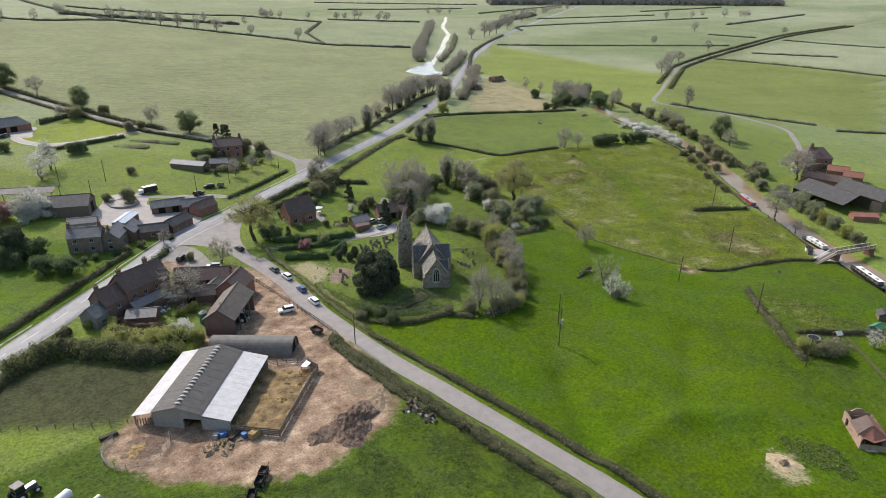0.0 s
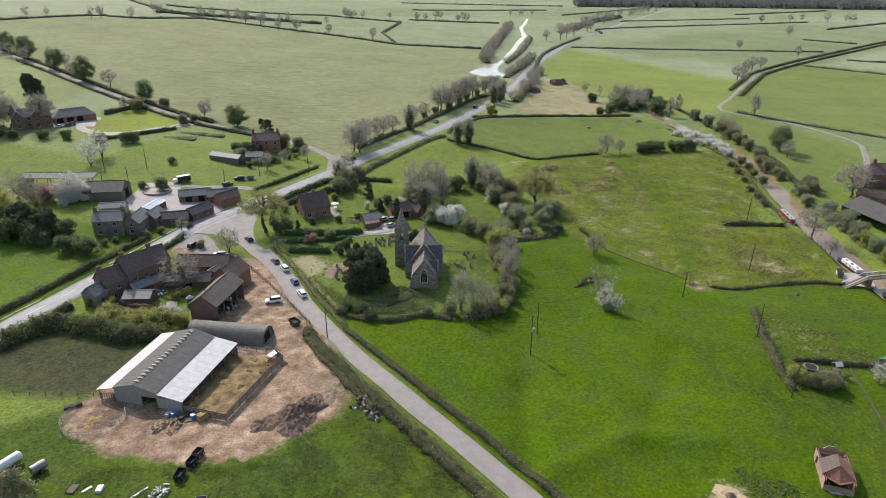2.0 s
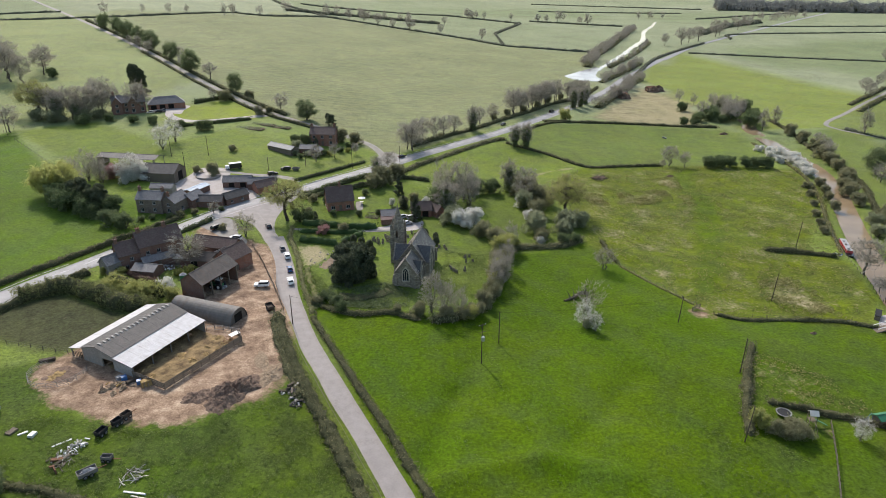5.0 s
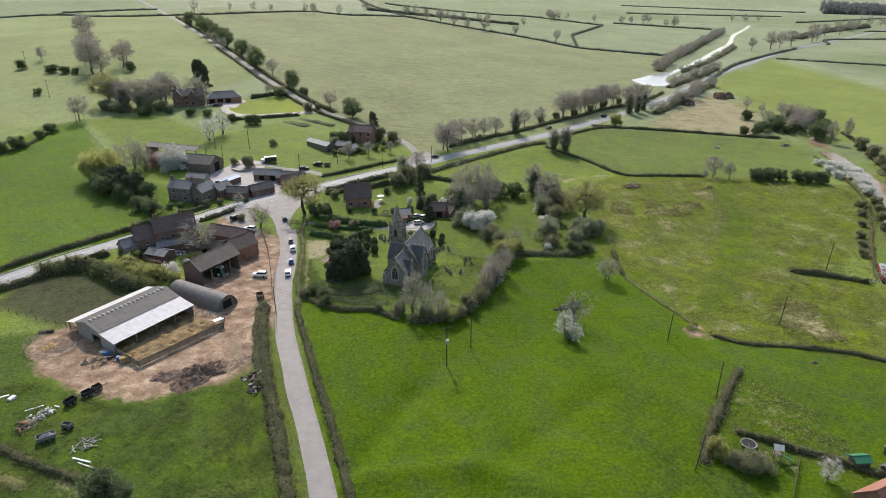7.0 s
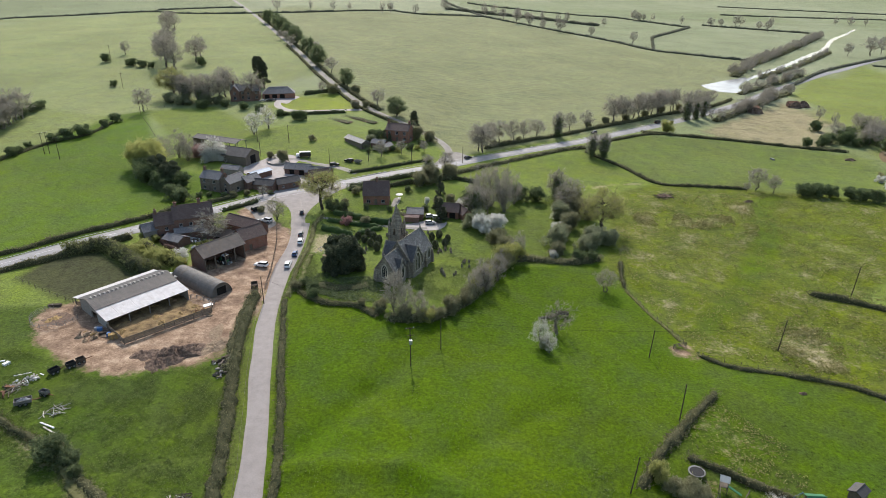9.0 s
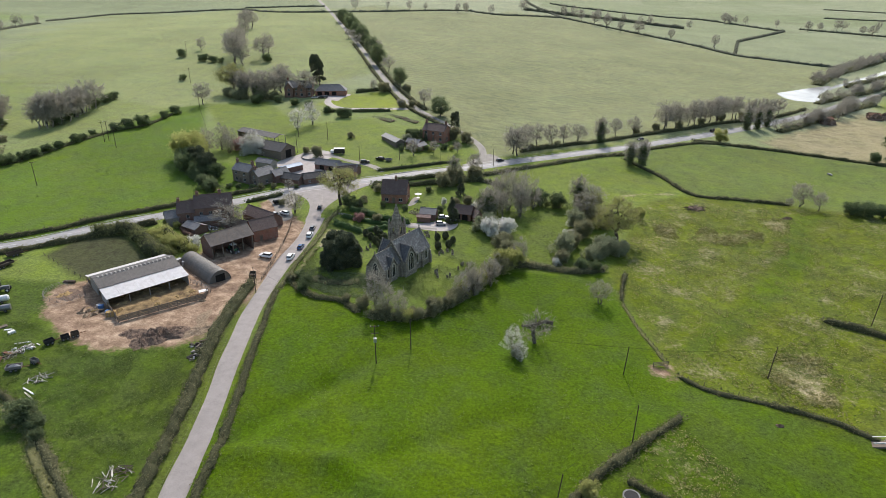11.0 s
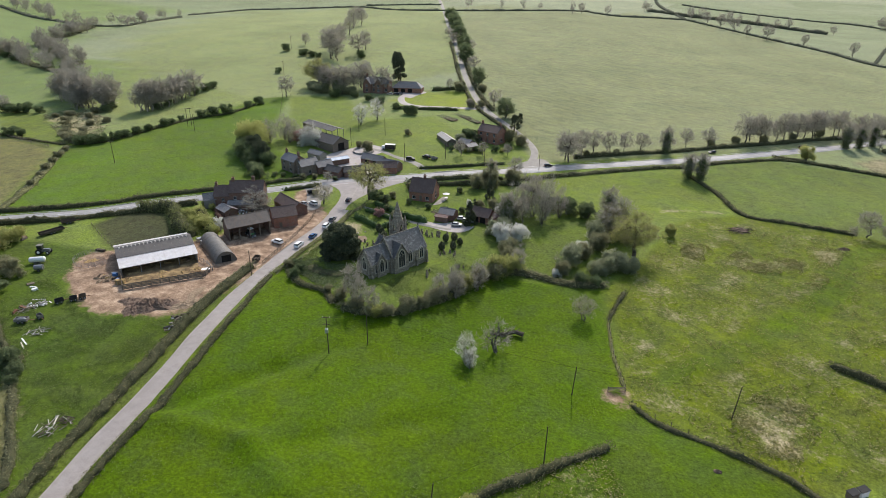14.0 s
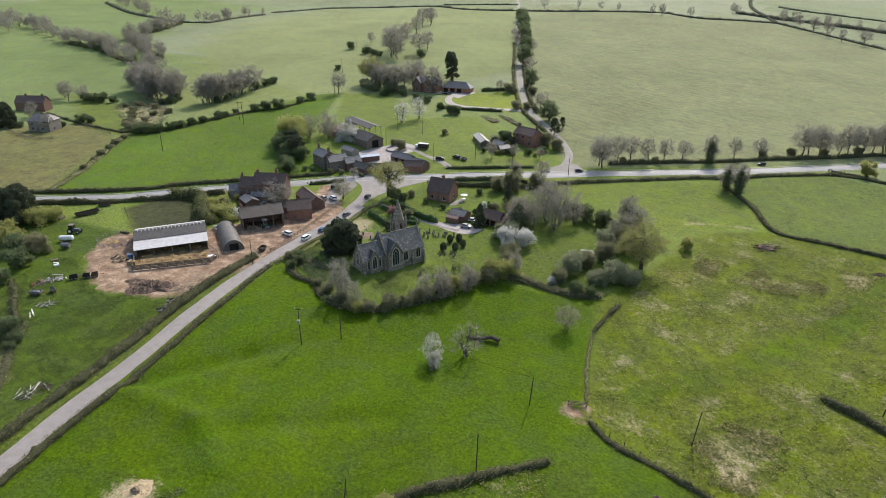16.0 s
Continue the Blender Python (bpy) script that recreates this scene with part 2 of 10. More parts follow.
M_FRAME = simple("dull_window_paint", (0.30, 0.29, 0.27), (0.44, 0.43, 0.41), 2.0, 0.6)
M_LINE = simple("white_road_paint", (0.38, 0.38, 0.365), (0.62, 0.62, 0.60), 2.0, 0.7)
M_CANAL = water_material("canal_water", (0.275, 0.203, 0.122), 0.12, 0.16)
# The pale base paints the sky's glare off the water into its colour.
M_GLAREWATER = water_material("sky_glare_water", (0.36, 0.36, 0.34), 0.15, 0.5)
M_BRICK = wall_material("red_brick", (0.228, 0.091, 0.057), (0.305, 0.129, 0.081), (0.247, 0.200, 0.162))
M_OLDBRICK = wall_material("weathered_pale_brick", (0.27, 0.15, 0.105), (0.38, 0.245, 0.18), (0.40, 0.34, 0.27))
M_BRICKDARK = wall_material("old_brick", (0.147, 0.074, 0.052), (0.202, 0.108, 0.078), (0.190, 0.155, 0.129))
M_STONE = wall_material("church_stone", (0.165, 0.142, 0.108), (0.37, 0.325, 0.255), (0.16, 0.142, 0.112), 0.55, 0.28, 0.02, (0.082, 0.072, 0.057))
M_FARMSTONE = wall_material("brown_field_stone", (0.15, 0.118, 0.090), (0.235, 0.19, 0.148), (0.17, 0.145, 0.115), 0.45, 0.22, 0.015)
M_TRACERY = simple("pale_window_stone", (0.33, 0.295, 0.235), (0.50, 0.455, 0.375), 3.0, 0.85, 0.2)
M_GREYWALL = wall_material("grey_rendered_brick", (0.196, 0.176, 0.153), (0.235, 0.212, 0.184), (0.196, 0.179, 0.156), 0.44, 0.215, 0.01)
M_BLOCK = wall_material("concrete_block", (0.27, 0.245, 0.212), (0.33, 0.30, 0.262), (0.24, 0.22, 0.192), 0.44, 0.215, 0.012, (0.2, 0.17, 0.14))
M_SLATE = roof_material("slate_roof", (0.115, 0.111, 0.110), (0.182, 0.177, 0.172), (0.250, 0.244, 0.219))
# Slates of the cross gables, with the shade on their slopes painted in.
M_SHADEDSLATE = roof_material("shaded_church_slates", (0.058, 0.056, 0.057), (0.100, 0.097, 0.096), (0.185, 0.178, 0.155))
M_TILE = roof_material("dark_clay_tiles", (0.098, 0.066, 0.056), (0.152, 0.102, 0.084), (0.161, 0.140, 0.103), rough=0.8)
M_REDTILE = roof_material("red_clay_tiles", (0.26, 0.105, 0.07), (0.36, 0.16, 0.11), (0.30, 0.22, 0.17), rough=0.8)
M_OLDTILE = roof_material("faded_clay_tiles", (0.20, 0.12, 0.095), (0.28, 0.18, 0.145), (0.30, 0.26, 0.21), rough=0.8)
M_CHURCHROOF = roof_material("lichened_church_slates", (0.11, 0.10, 0.087), (0.185, 0.17, 0.147), (0.46, 0.44, 0.38), much=0.75)
M_FIBRE = sheet_material("fibre_cement_sheets", (0.042, 0.039, 0.036), (0.072, 0.067, 0.062), (0.098, 0.083, 0.066))
M_WHITESHEET = sheet_material("pale_roof_sheets", (0.43, 0.415, 0.405), (0.545, 0.535, 0.525), (0.36, 0.325, 0.29))
M_VENT = simple("weathered_vent", (0.255, 0.240, 0.217), (0.435, 0.413, 0.375), 2.0, 0.7)
M_BLUESHEET = sheet_material("blue_grey_sheet", (0.36, 0.42, 0.49), (0.48, 0.54, 0.60), (0.3, 0.28, 0.26))
M_IRON = sheet_material("grey_curved_iron", (0.098, 0.092, 0.081), (0.152, 0.142, 0.126), (0.119, 0.084, 0.056), 0.4, 0)
M_BROWNSHEET = sheet_material("brown_weathered_sheet", (0.090, 0.072, 0.059), (0.137, 0.112, 0.090), (0.144, 0.094, 0.058))
M_WOOD = simple("weathered_wood", (0.104, 0.084, 0.064), (0.216, 0.180, 0.140), 2.5, 0.9, 0.15, 0, 0.3, 0.01)
M_POLE = simple("creosoted_pole", (0.045, 0.035, 0.026), (0.11, 0.085, 0.062), 2.5, 0.85, 0.2)
M_STEEL = simple("galvanised_steel", (0.180, 0.180, 0.180), (0.288, 0.288, 0.282), 3.0, 0.45, 0.5, 0.6)
M_HURDLE = simple("weathered_hurdle_steel", (0.11, 0.10, 0.09), (0.22, 0.205, 0.185), 3.0, 0.6, 0.4)
# Near-black colour that stands for the shade inside wide doorways.
M_OPENINGSHADE = simple("opening_shade", (0.012, 0.011, 0.010), (0.028, 0.025, 0.022), 1.0, 0.95, 0.1)
M_BLACK = simple("black_rubber", (0.012, 0.012, 0.012), (0.03, 0.03, 0.03), 4.0, 0.8, 0.3)
M_PEN = simple("trodden_bedding", (0.05, 0.034, 0.023), (0.36, 0.255, 0.125), 0.5, 0.95, 0.1, 0, 1.0, 0.25)
M_STRAW = simple("straw", (0.16, 0.10, 0.045), (0.52, 0.375, 0.17), 1.5, 0.95, 0.1, 0, 1.0, 0.25)
M_CHAFF = simple("chaff_and_earth", (0.155, 0.108, 0.072), (0.40, 0.31, 0.205), 2.0, 0.95, 0.1, 0, 1.0, 0.2)
M_HAY = simple("trampled_hay", (0.30, 0.22, 0.12), (0.56, 0.45, 0.29), 2.2, 0.95, 0.1, 0, 1.0, 0.2)
M_MUCK = simple("manure", (0.085, 0.058, 0.043), (0.265, 0.188, 0.136), 1.8, 0.95, 0.15, 0, 1.0, 0.25)
M_DIRT = simple("trodden_earth", (0.13, 0.095, 0.065), (0.29, 0.225, 0.16), 0.7, 0.95, 0.1, 0, 0.6, 0.1)
M_WHITE = simple("white_paint", (0.66, 0.66, 0.64), (0.80, 0.80, 0.78), 2.0, 0.5, 0.4)
M_CREAM = simple("cream_trim", (0.52, 0.48, 0.40), (0.68, 0.64, 0.55), 2.0, 0.6, 0.3)
M_RUST = simple("rusty_iron", (0.10, 0.05, 0.03), (0.23, 0.115, 0.065), 4.0, 0.85, 0.3, 0.2)
M_SCRAP = simple("mixed_scrap", (0.16, 0.16, 0.16), (0.50, 0.49, 0.47), 5.0, 0.6, 0.4)
M_TURFBANK = simple("turf_bank", (0.10, 0.105, 0.04), (0.20, 0.19, 0.085), 0.9, 0.95, 0.1, 0, 0.6, 0.15)


def glossy(name, colour, rough=0.3, metal=0.0):
    k = Nodes(name)
    c = k.mix(k.val(k.noise(2.0, 3), 0.4, 0.7, 0.0, 0.25), colour, tuple(v * 0.8 for v in colour))
    return k.done(c, rough, 0.5, metal)


M_GLASS = glossy("window_glass", (0.02, 0.024, 0.028), 0.08)
M_RED = glossy("red_paint", (0.42, 0.035, 0.03), 0.4)
M_BLUE = glossy("blue_paint", (0.05, 0.15, 0.34), 0.3)
M_GREENP = glossy("green_paint", (0.03, 0.16, 0.07), 0.4)
M_CARWHITE, M_CARSILVER = glossy("white_car_paint", (0.75, 0.75, 0.74), 0.25), glossy("silver_car_paint", (0.38, 0.39, 0.40), 0.3, 0.4)
M_CARBLUE, M_CARBLACK, M_CARGREY = glossy("blue_car_paint", (0.025, 0.09, 0.22), 0.25), glossy("black_car_paint", (0.015, 0.016, 0.018), 0.25), glossy("grey_car_paint", (0.12, 0.125, 0.13), 0.3)

# ---- the lie of the land ----
def land(x, y):
    """Height of the ground, in metres, at a place or at arrays of places."""
    u, v = np.tanh((x - 90) / 350), np.tanh((y - 150) / 450)

    def rise(a, b, r):
        return np.exp(-((x - a) ** 2 + (y - b) ** 2) / (2 * r * r))

    z = 1.79 - 16.17 * u + 11.8 * v + 4.7 * u * u - 13.74 * u * v + 6.04 * v * v
    z = z + 0.11 * rise(-30, 420, 130) - 16.05 * rise(-420, 640, 160) + 3.82 * rise(60, 720, 170) - 11.55 * rise(-200, 230, 110)
    z = z - 2.29 * rise(40, 160, 55) - 0.38 * rise(60, 260, 60)
    # old ridges and hollows in the pastures
    wave = 0.24 * np.sin(0.19 * x + 0.12 * y) + 0.2 * np.sin(0.16 * y - 0.12 * x + 1.0) + 0.13 * np.sin(0.38 * x + 0.29 * y)
    bank = 0
    for ax, ay, bx, by, deep in ((68, 60, 78, 80, -1.1), (78, 80, 86, 92, -0.7), (69, 57, 88, 59, 0.8), (88, 59, 101, 53, 0.9), (96, 62, 116, 80, -0.6)):
        s = np.clip(((x - ax) * (bx - ax) + (y - ay) * (by - ay)) / ((bx - ax) ** 2 + (by - ay) ** 2), 0, 1)
        bank = bank + deep * np.exp(-((x - ax - s * (bx - ax)) ** 2 + (y - ay - s * (by - ay)) ** 2) / 6.0)
    z = z + wave * (rise(112, 88, 34) + rise(180, 150, 40)) + bank
    def step(d):
        return 1 / (1 + np.exp(-np.clip(d, -30, 30)))

    # the broad shallow hollow east of the church and the low ground towards the pond
    west, east = 108 - 38 * step((y - 215) / 10), 195 + 80 * step((y - 235) / 12)
    z = z - 1.9 * step((x - west) / 8) * (1 - step((x - east) / 8)) * step((y - 90) / 6)
    z = z - 3.9 * step((y - 380) / 30) * step((x - 150) / 40)
    return z + 1.6 * rise(76, 124, 13) + 0.6 * rise(50, 95, 22)


def Z(x, y):
    return float(land(np.float64(x), np.float64(y)))


def away(xs, ys, ring):
    """Distance of points to a closed outline: below nought inside it."""
    d = np.full(xs.shape, 1e9)
    inside = np.zeros(xs.shape, bool)
    for (x0, y0), (x1, y1) in zip(ring, ring[1:] + ring[:1]):
        ex, ey = x1 - x0, y1 - y0
        s = np.clip(((xs - x0) * ex + (ys - y0) * ey) / (ex * ex + ey * ey + 1e-9), 0, 1)
        d = np.minimum(d, np.hypot(xs - x0 - s * ex, ys - y0 - s * ey))
        if y0 != y1:
            inside ^= ((y0 > ys) != (y1 > ys)) & (xs < x0 + (ys - y0) * ex / ey)
    return np.where(inside, -d, d)


# ---- mesh helpers ----
class Geo:
    """Gathers corners and faces for one mesh."""

    def __init__(self):
        self.v, self.f = [], []

    def add(self, verts, faces):
        n = len(self.v)
        self.v += [tuple(p) for p in verts]
        self.f += [tuple(i + n for i in f) for f in faces]
        return self

    def box(self, x, y, z, sx, sy, sz, turn=0.0, tilt=0.0, top=1.0):
        """A box that stands on z, turned about the upright; top narrows its upper face."""
        c, s = math.cos(radians(turn)), math.sin(radians(turn))
        ct, st = math.cos(radians(tilt)), math.sin(radians(tilt))
        pts = []
        for dz in (0, sz):
            k = 1.0 if dz == 0 else top
            for dx, dy in ((-1, -1), (1, -1), (1, 1), (-1, 1)):
                a, b = dx * sx / 2 * k, dy * sy / 2 * k
                a, h = a * ct - dz * st, a * st + dz * ct
                pts.append((x + a * c - b * s, y + a * s + b * c, z + h))
        return self.add(pts, [(3, 2, 1, 0), (4, 5, 6, 7), (0, 1, 5, 4), (1, 2, 6, 5), (2, 3, 7, 6), (3, 0, 4, 7)])

    def tube(self, p, q, r0, r1, n=6):
        p, q = Vector(p), Vector(q)
        d = (q - p).normalized()
        a = d.orthogonal().normalized()
        b = d.cross(a)
        pts = []
        for c, r in ((p, r0), (q, r1)):
            for i in range(n):
                t = 2 * math.pi * i / n
                pts.append(c + (a * math.cos(t) + b * math.sin(t)) * r)
        faces = [(i, (i + 1) % n, n + (i + 1) % n, n + i) for i in range(n)]
        faces += [tuple(range(n))[::-1], tuple(range(n, 2 * n))]
        return self.add(pts, faces)

    def prism(self, ring, z0, z1):
        """An outline pulled up."""
        n = len(ring)
        pts = [(x, y, z0) for x, y in ring] + [(x, y, z1) for x, y in ring]
        return self.add(pts, [(i, (i + 1) % n, n + (i + 1) % n, n + i) for i in range(n)] + [tuple(range(n))[::-1], tuple(range(n, 2 * n))])

    def slab(self, a, b, c, d, thick):
        """A sloping plate through four corners, of that thickness below them."""
        a, b, c, d = Vector(a), Vector(b), Vector(c), Vector(d)
        n = (b - a).cross(d - a).normalized()
        if n.z < 0:
            n = -n
            a, b, c, d = a, d, c, b
        low = [p - n * thick for p in (a, b, c, d)]
        return self.add([a, b, c, d, *low], [(0, 1, 2, 3), (7, 6, 5, 4), (0, 4, 5, 1), (1, 5, 6, 2), (2, 6, 7, 3), (3, 7, 4, 0)])

    def heap(self, x, y, z, rx, ry, rz, rng, n=14, rough=0.25, turn=0.0):
        """A mound with an uneven surface."""
        rings = 6
        c, s = math.cos(radians(turn)), math.sin(radians(turn))
        pts = []
        for j in range(rings):
            r = 1 - j / rings
            for i in range(n):
                t = 2 * math.pi * i / n
                k = 1 + rough * (rng.random() - 0.5) * 2
                a, b = rx * r * k * math.cos(t), ry * r * k * math.sin(t)
                h = 0.0 if j == 0 else rz * (1 - r * r) * (1 + rough * (rng.random() - 0.5) * 1.6)
                pts.append((x + a * c - b * s, y + a * s + b * c, z + h - (0.15 if j == 0 else 0)))
        pts.append((x, y, z + rz))
        faces = []
        for j in range(rings - 1):
            for i in range(n):
                k = (i + 1) % n
                faces.append((j * n + i, j * n + k, (j + 1) * n + k, (j + 1) * n + i))
        top = (rings - 1) * n
        faces += [(top + i, top + (i + 1) % n, rings * n) for i in range(n)]
        return self.add(pts, faces)

    def mesh(self, name, mat, smooth=False):
        m = bpy.data.meshes.new(name)
        m.from_pydata(self.v, [], self.f)
        m.materials.append(mat)
        if smooth:
            m.polygons.foreach_set("use_smooth", [True] * len(m.polygons))
        m.update()
        return m


def array_mesh(name, verts, faces, mat, smooth=False):
    """A mesh from number arrays, all faces of one size."""
    k = faces.shape[1]
    m = bpy.data.meshes.new(name)
    m.vertices.add(len(verts))
    m.vertices.foreach_set("co", verts.astype(np.float32).ravel())
    m.loops.add(faces.size)
    m.loops.foreach_set("vertex_index", faces.astype(np.int32).ravel())
    m.polygons.add(len(faces))
    m.polygons.foreach_set("loop_start", np.arange(0, faces.size, k, dtype=np.int32))
    m.polygons.foreach_set("loop_total", np.full(len(faces), k, np.int32))
    if smooth:
        m.polygons.foreach_set("use_smooth", np.ones(len(faces), bool))
    m.materials.append(mat)
    m.update(calc_edges=True)
    m.validate()
    return m


def part(name, geo, mat, parent, label="", smooth=False):
    ob = new(name, geo.mesh(name, mat, smooth) if isinstance(geo, Geo) else geo)
    ob.parent = parent
    return tagged(ob, label)


def thing(name, x, y, turn, label, category, group="", z=None, sink=0.0):
    """An Empty at the foot of a thing, on the ground; turn in degrees from +x."""
    ob = new(name)
    ob.empty_display_size = 0.3
    ob.matrix_basis = pose(x, y, (Z(x, y) if z is None else z) - sink, 0, 0, turn)
    return tagged(ob, label, category, group)


def smooth_line(pts, step):
    """Points at even steps along a curve through the given ones."""
    p = np.array(pts, float)
    if len(p) > 2:
        out = []
        q = np.vstack([2 * p[0] - p[1], p, 2 * p[-1] - p[-2]])
        for i in range(1, len(q) - 2):
            t = np.linspace(0, 1, 12, endpoint=False)[:, None]
            a, b, c, d = q[i - 1], q[i], q[i + 1], q[i + 2]
            out.append(0.5 * (2 * b + (c - a) * t + (2 * a - 5 * b + 4 * c - d) * t ** 2 + (3 * b - a - 3 * c + d) * t ** 3))
        p = np.vstack(out + [p[-1:]])
    s = np.r_[0, np.cumsum(np.hypot(*np.diff(p, axis=0).T))]
    n = max(2, int(round(s[-1] / step)) + 1)
    u = np.linspace(0, s[-1], n)
    return np.column_stack([np.interp(u, s, p[:, 0]), np.interp(u, s, p[:, 1])])


def normals_of(line):
    t = np.gradient(line, axis=0)
    t /= np.linalg.norm(t, axis=1)[:, None] + 1e-9
    return np.column_stack([-t[:, 1], t[:, 0]])


def ribbon(name, pts, width, mat, lift, label="", step=2.5, across=5, skirt=True, wobble=0.0, camber=0.03):
    """A strip laid on the ground along a line; width may be (start, end)."""
    line = smooth_line(pts, step)
    n = normals_of(line)
    w0, w1 = width if isinstance(width, tuple) else (width, width)
    w = np.linspace(w0, w1, len(line)) / 2
    rng = np.random.default_rng(len(pts) * 7 + int(abs(pts[0][0])))
    rows = []
    offs = np.linspace(-1, 1, across)
    for o in offs:
        k = w * o
        if wobble and abs(o) == 1:
            k = k + o * wobble * np.convolve(rng.normal(size=len(line) + 4), np.ones(5) / 5, "valid")
        q = line + n * k[:, None]
        rows.append(np.column_stack([q, land(q[:, 0], q[:, 1]) + lift + camber * (1 - o * o)]))
    if skirt:
        for at, o in ((0, -1), (len(rows), 1)):
            q = (rows[0] if o < 0 else rows[-1]).copy()
            q[:, :2] += n * (o * 0.12)
            q[:, 2] -= lift + 0.08
            rows.insert(at, q)
    v = np.stack(rows, 1)
    a, b = v.shape[:2]
    idx = np.arange(a * b).reshape(a, b)
    f = np.stack([idx[:-1, :-1], idx[1:, :-1], idx[1:, 1:], idx[:-1, 1:]], -1).reshape(-1, 4)
    f = f[:, ::-1]
    ob = new(name, array_mesh(name, v.reshape(-1, 3), f, mat, True))
    return tagged(ob, label, kind="structure")


def patch(name, ring, mat, lift, label="", step=1.5):
    """A flat-lying area inside an outline, on the ground."""
    line = smooth_line(ring + ring[:1], step)[:-1]
    cx, cy = line.mean(0)
    verts, n = [], len(line)
    for k in (1.0, 0.66, 0.33):
        q = np.array([cx, cy]) + (line - [cx, cy]) * k
        verts.append(np.column_stack([q, land(q[:, 0], q[:, 1]) + lift]))
    verts = np.vstack(verts + [[[cx, cy, Z(cx, cy) + lift]]])
    g = Geo()
    faces = []
    for j in range(2):
        for i in range(n):
            k = (i + 1) % n
            faces.append((j * n + i, j * n + k, (j + 1) * n + k, (j + 1) * n + i))
    faces += [(2 * n + i, 2 * n + (i + 1) % n, 3 * n) for i in range(n)]
    g.add(verts, faces)
    m = g.mesh(name, mat, True)
    bm = bmesh.new()
    bm.from_mesh(m)
    bmesh.ops.recalc_face_normals(bm, faces=bm.faces)
    if sum(f.normal.z for f in bm.faces) < 0:
        bmesh.ops.reverse_faces(bm, faces=bm.faces)
    bm.to_mesh(m)
    bm.free()
    return tagged(new(name, m), label, kind="structure")


# ---- lines of the plan ----
MAIN_ROAD = [(-190, 32), (-130, 60), (-80, 85), (-57, 100.5), (-44, 111), (-30, 123.4), (-16.7, 141.6), (-10.4, 148.6), (-3.2, 156.8), (5.2, 166.2), (15, 177.3), (27, 189.4),
             (40, 198.6), (52.5, 207.2), (68.7, 219.8), (80, 230), (97, 244.9), (107, 252.6), (122, 263.9), (136.5, 275), (152, 287.8), (169, 303.7), (186, 319.8), (207.6, 341.7), (234.6, 372.6), (281.4, 429.9), (304.1, 458.5),
             (380.6, 549.7), (400.6, 569.7), (479.4, 656.9), (510.8, 687.1), (609.9, 773.3), (678.8, 830.5), (855.3, 975.3), (1148.2, 1205.3)]
LANE = [(262, -330), (196, -215), (150, -138), (116, -75), (95.5, -35), (82.4, -4), (74.2, 18), (69.2, 32), (65.5, 44), (62.3, 57), (58.7, 70), (55.8, 80), (53.1, 90), (50.5, 100), (48.4, 110), (46.8, 120), (45.4, 130), (44.3, 139), (43.4, 148), (41.8, 158), (38.6, 170), (34, 184)]
NORTH_LANE = [(85.1, 240.8), (81.6, 259), (73.5, 272), (61.9, 284.9), (48, 299), (35.5, 314), (18.5, 342), (-6, 388), (-40, 457), (-96, 568), (-179, 738), (-300, 980), (-420, 1250)]
HOUSE_DRIVE = [(39, 310), (30, 306), (17, 301), (6, 297.5), (-3, 299.3), (-9.5, 306.4), (-11.5, 313), (-11, 318)]
FARM_TRACK = [(1249.5, 585.8), (1055.4, 557.7), (877.1, 528.6), (723.3, 482.4), (592.1, 437), (500.6, 397.6), (456.3, 368.5), (408, 335), (372.5, 309.7), (341, 288), (336, 274), (346, 248), (346, 218), (341, 197), (327, 183), (303, 165), (276, 152)]
CANAL = [(299, 303.5), (293, 290.4), (285.7, 277.7), (275.7, 243.3), (269.5, 214), (257.5, 187), (242.5, 164.5), (227.5, 142.5), (214.8, 123.3), (206.6, 108.6), (199.8, 96.3), (193, 83), (186, 69), (174, 40), (166, 0), (168, -60), (185, -140), (200, -260)]
DRAIN = [(294.4, 490.6), (304.8, 506.1), (366.2, 591.3), (405.4, 649.6), (462.2, 730.7), (522, 840.8), (573.1, 915.8), (626.4, 999.2)]

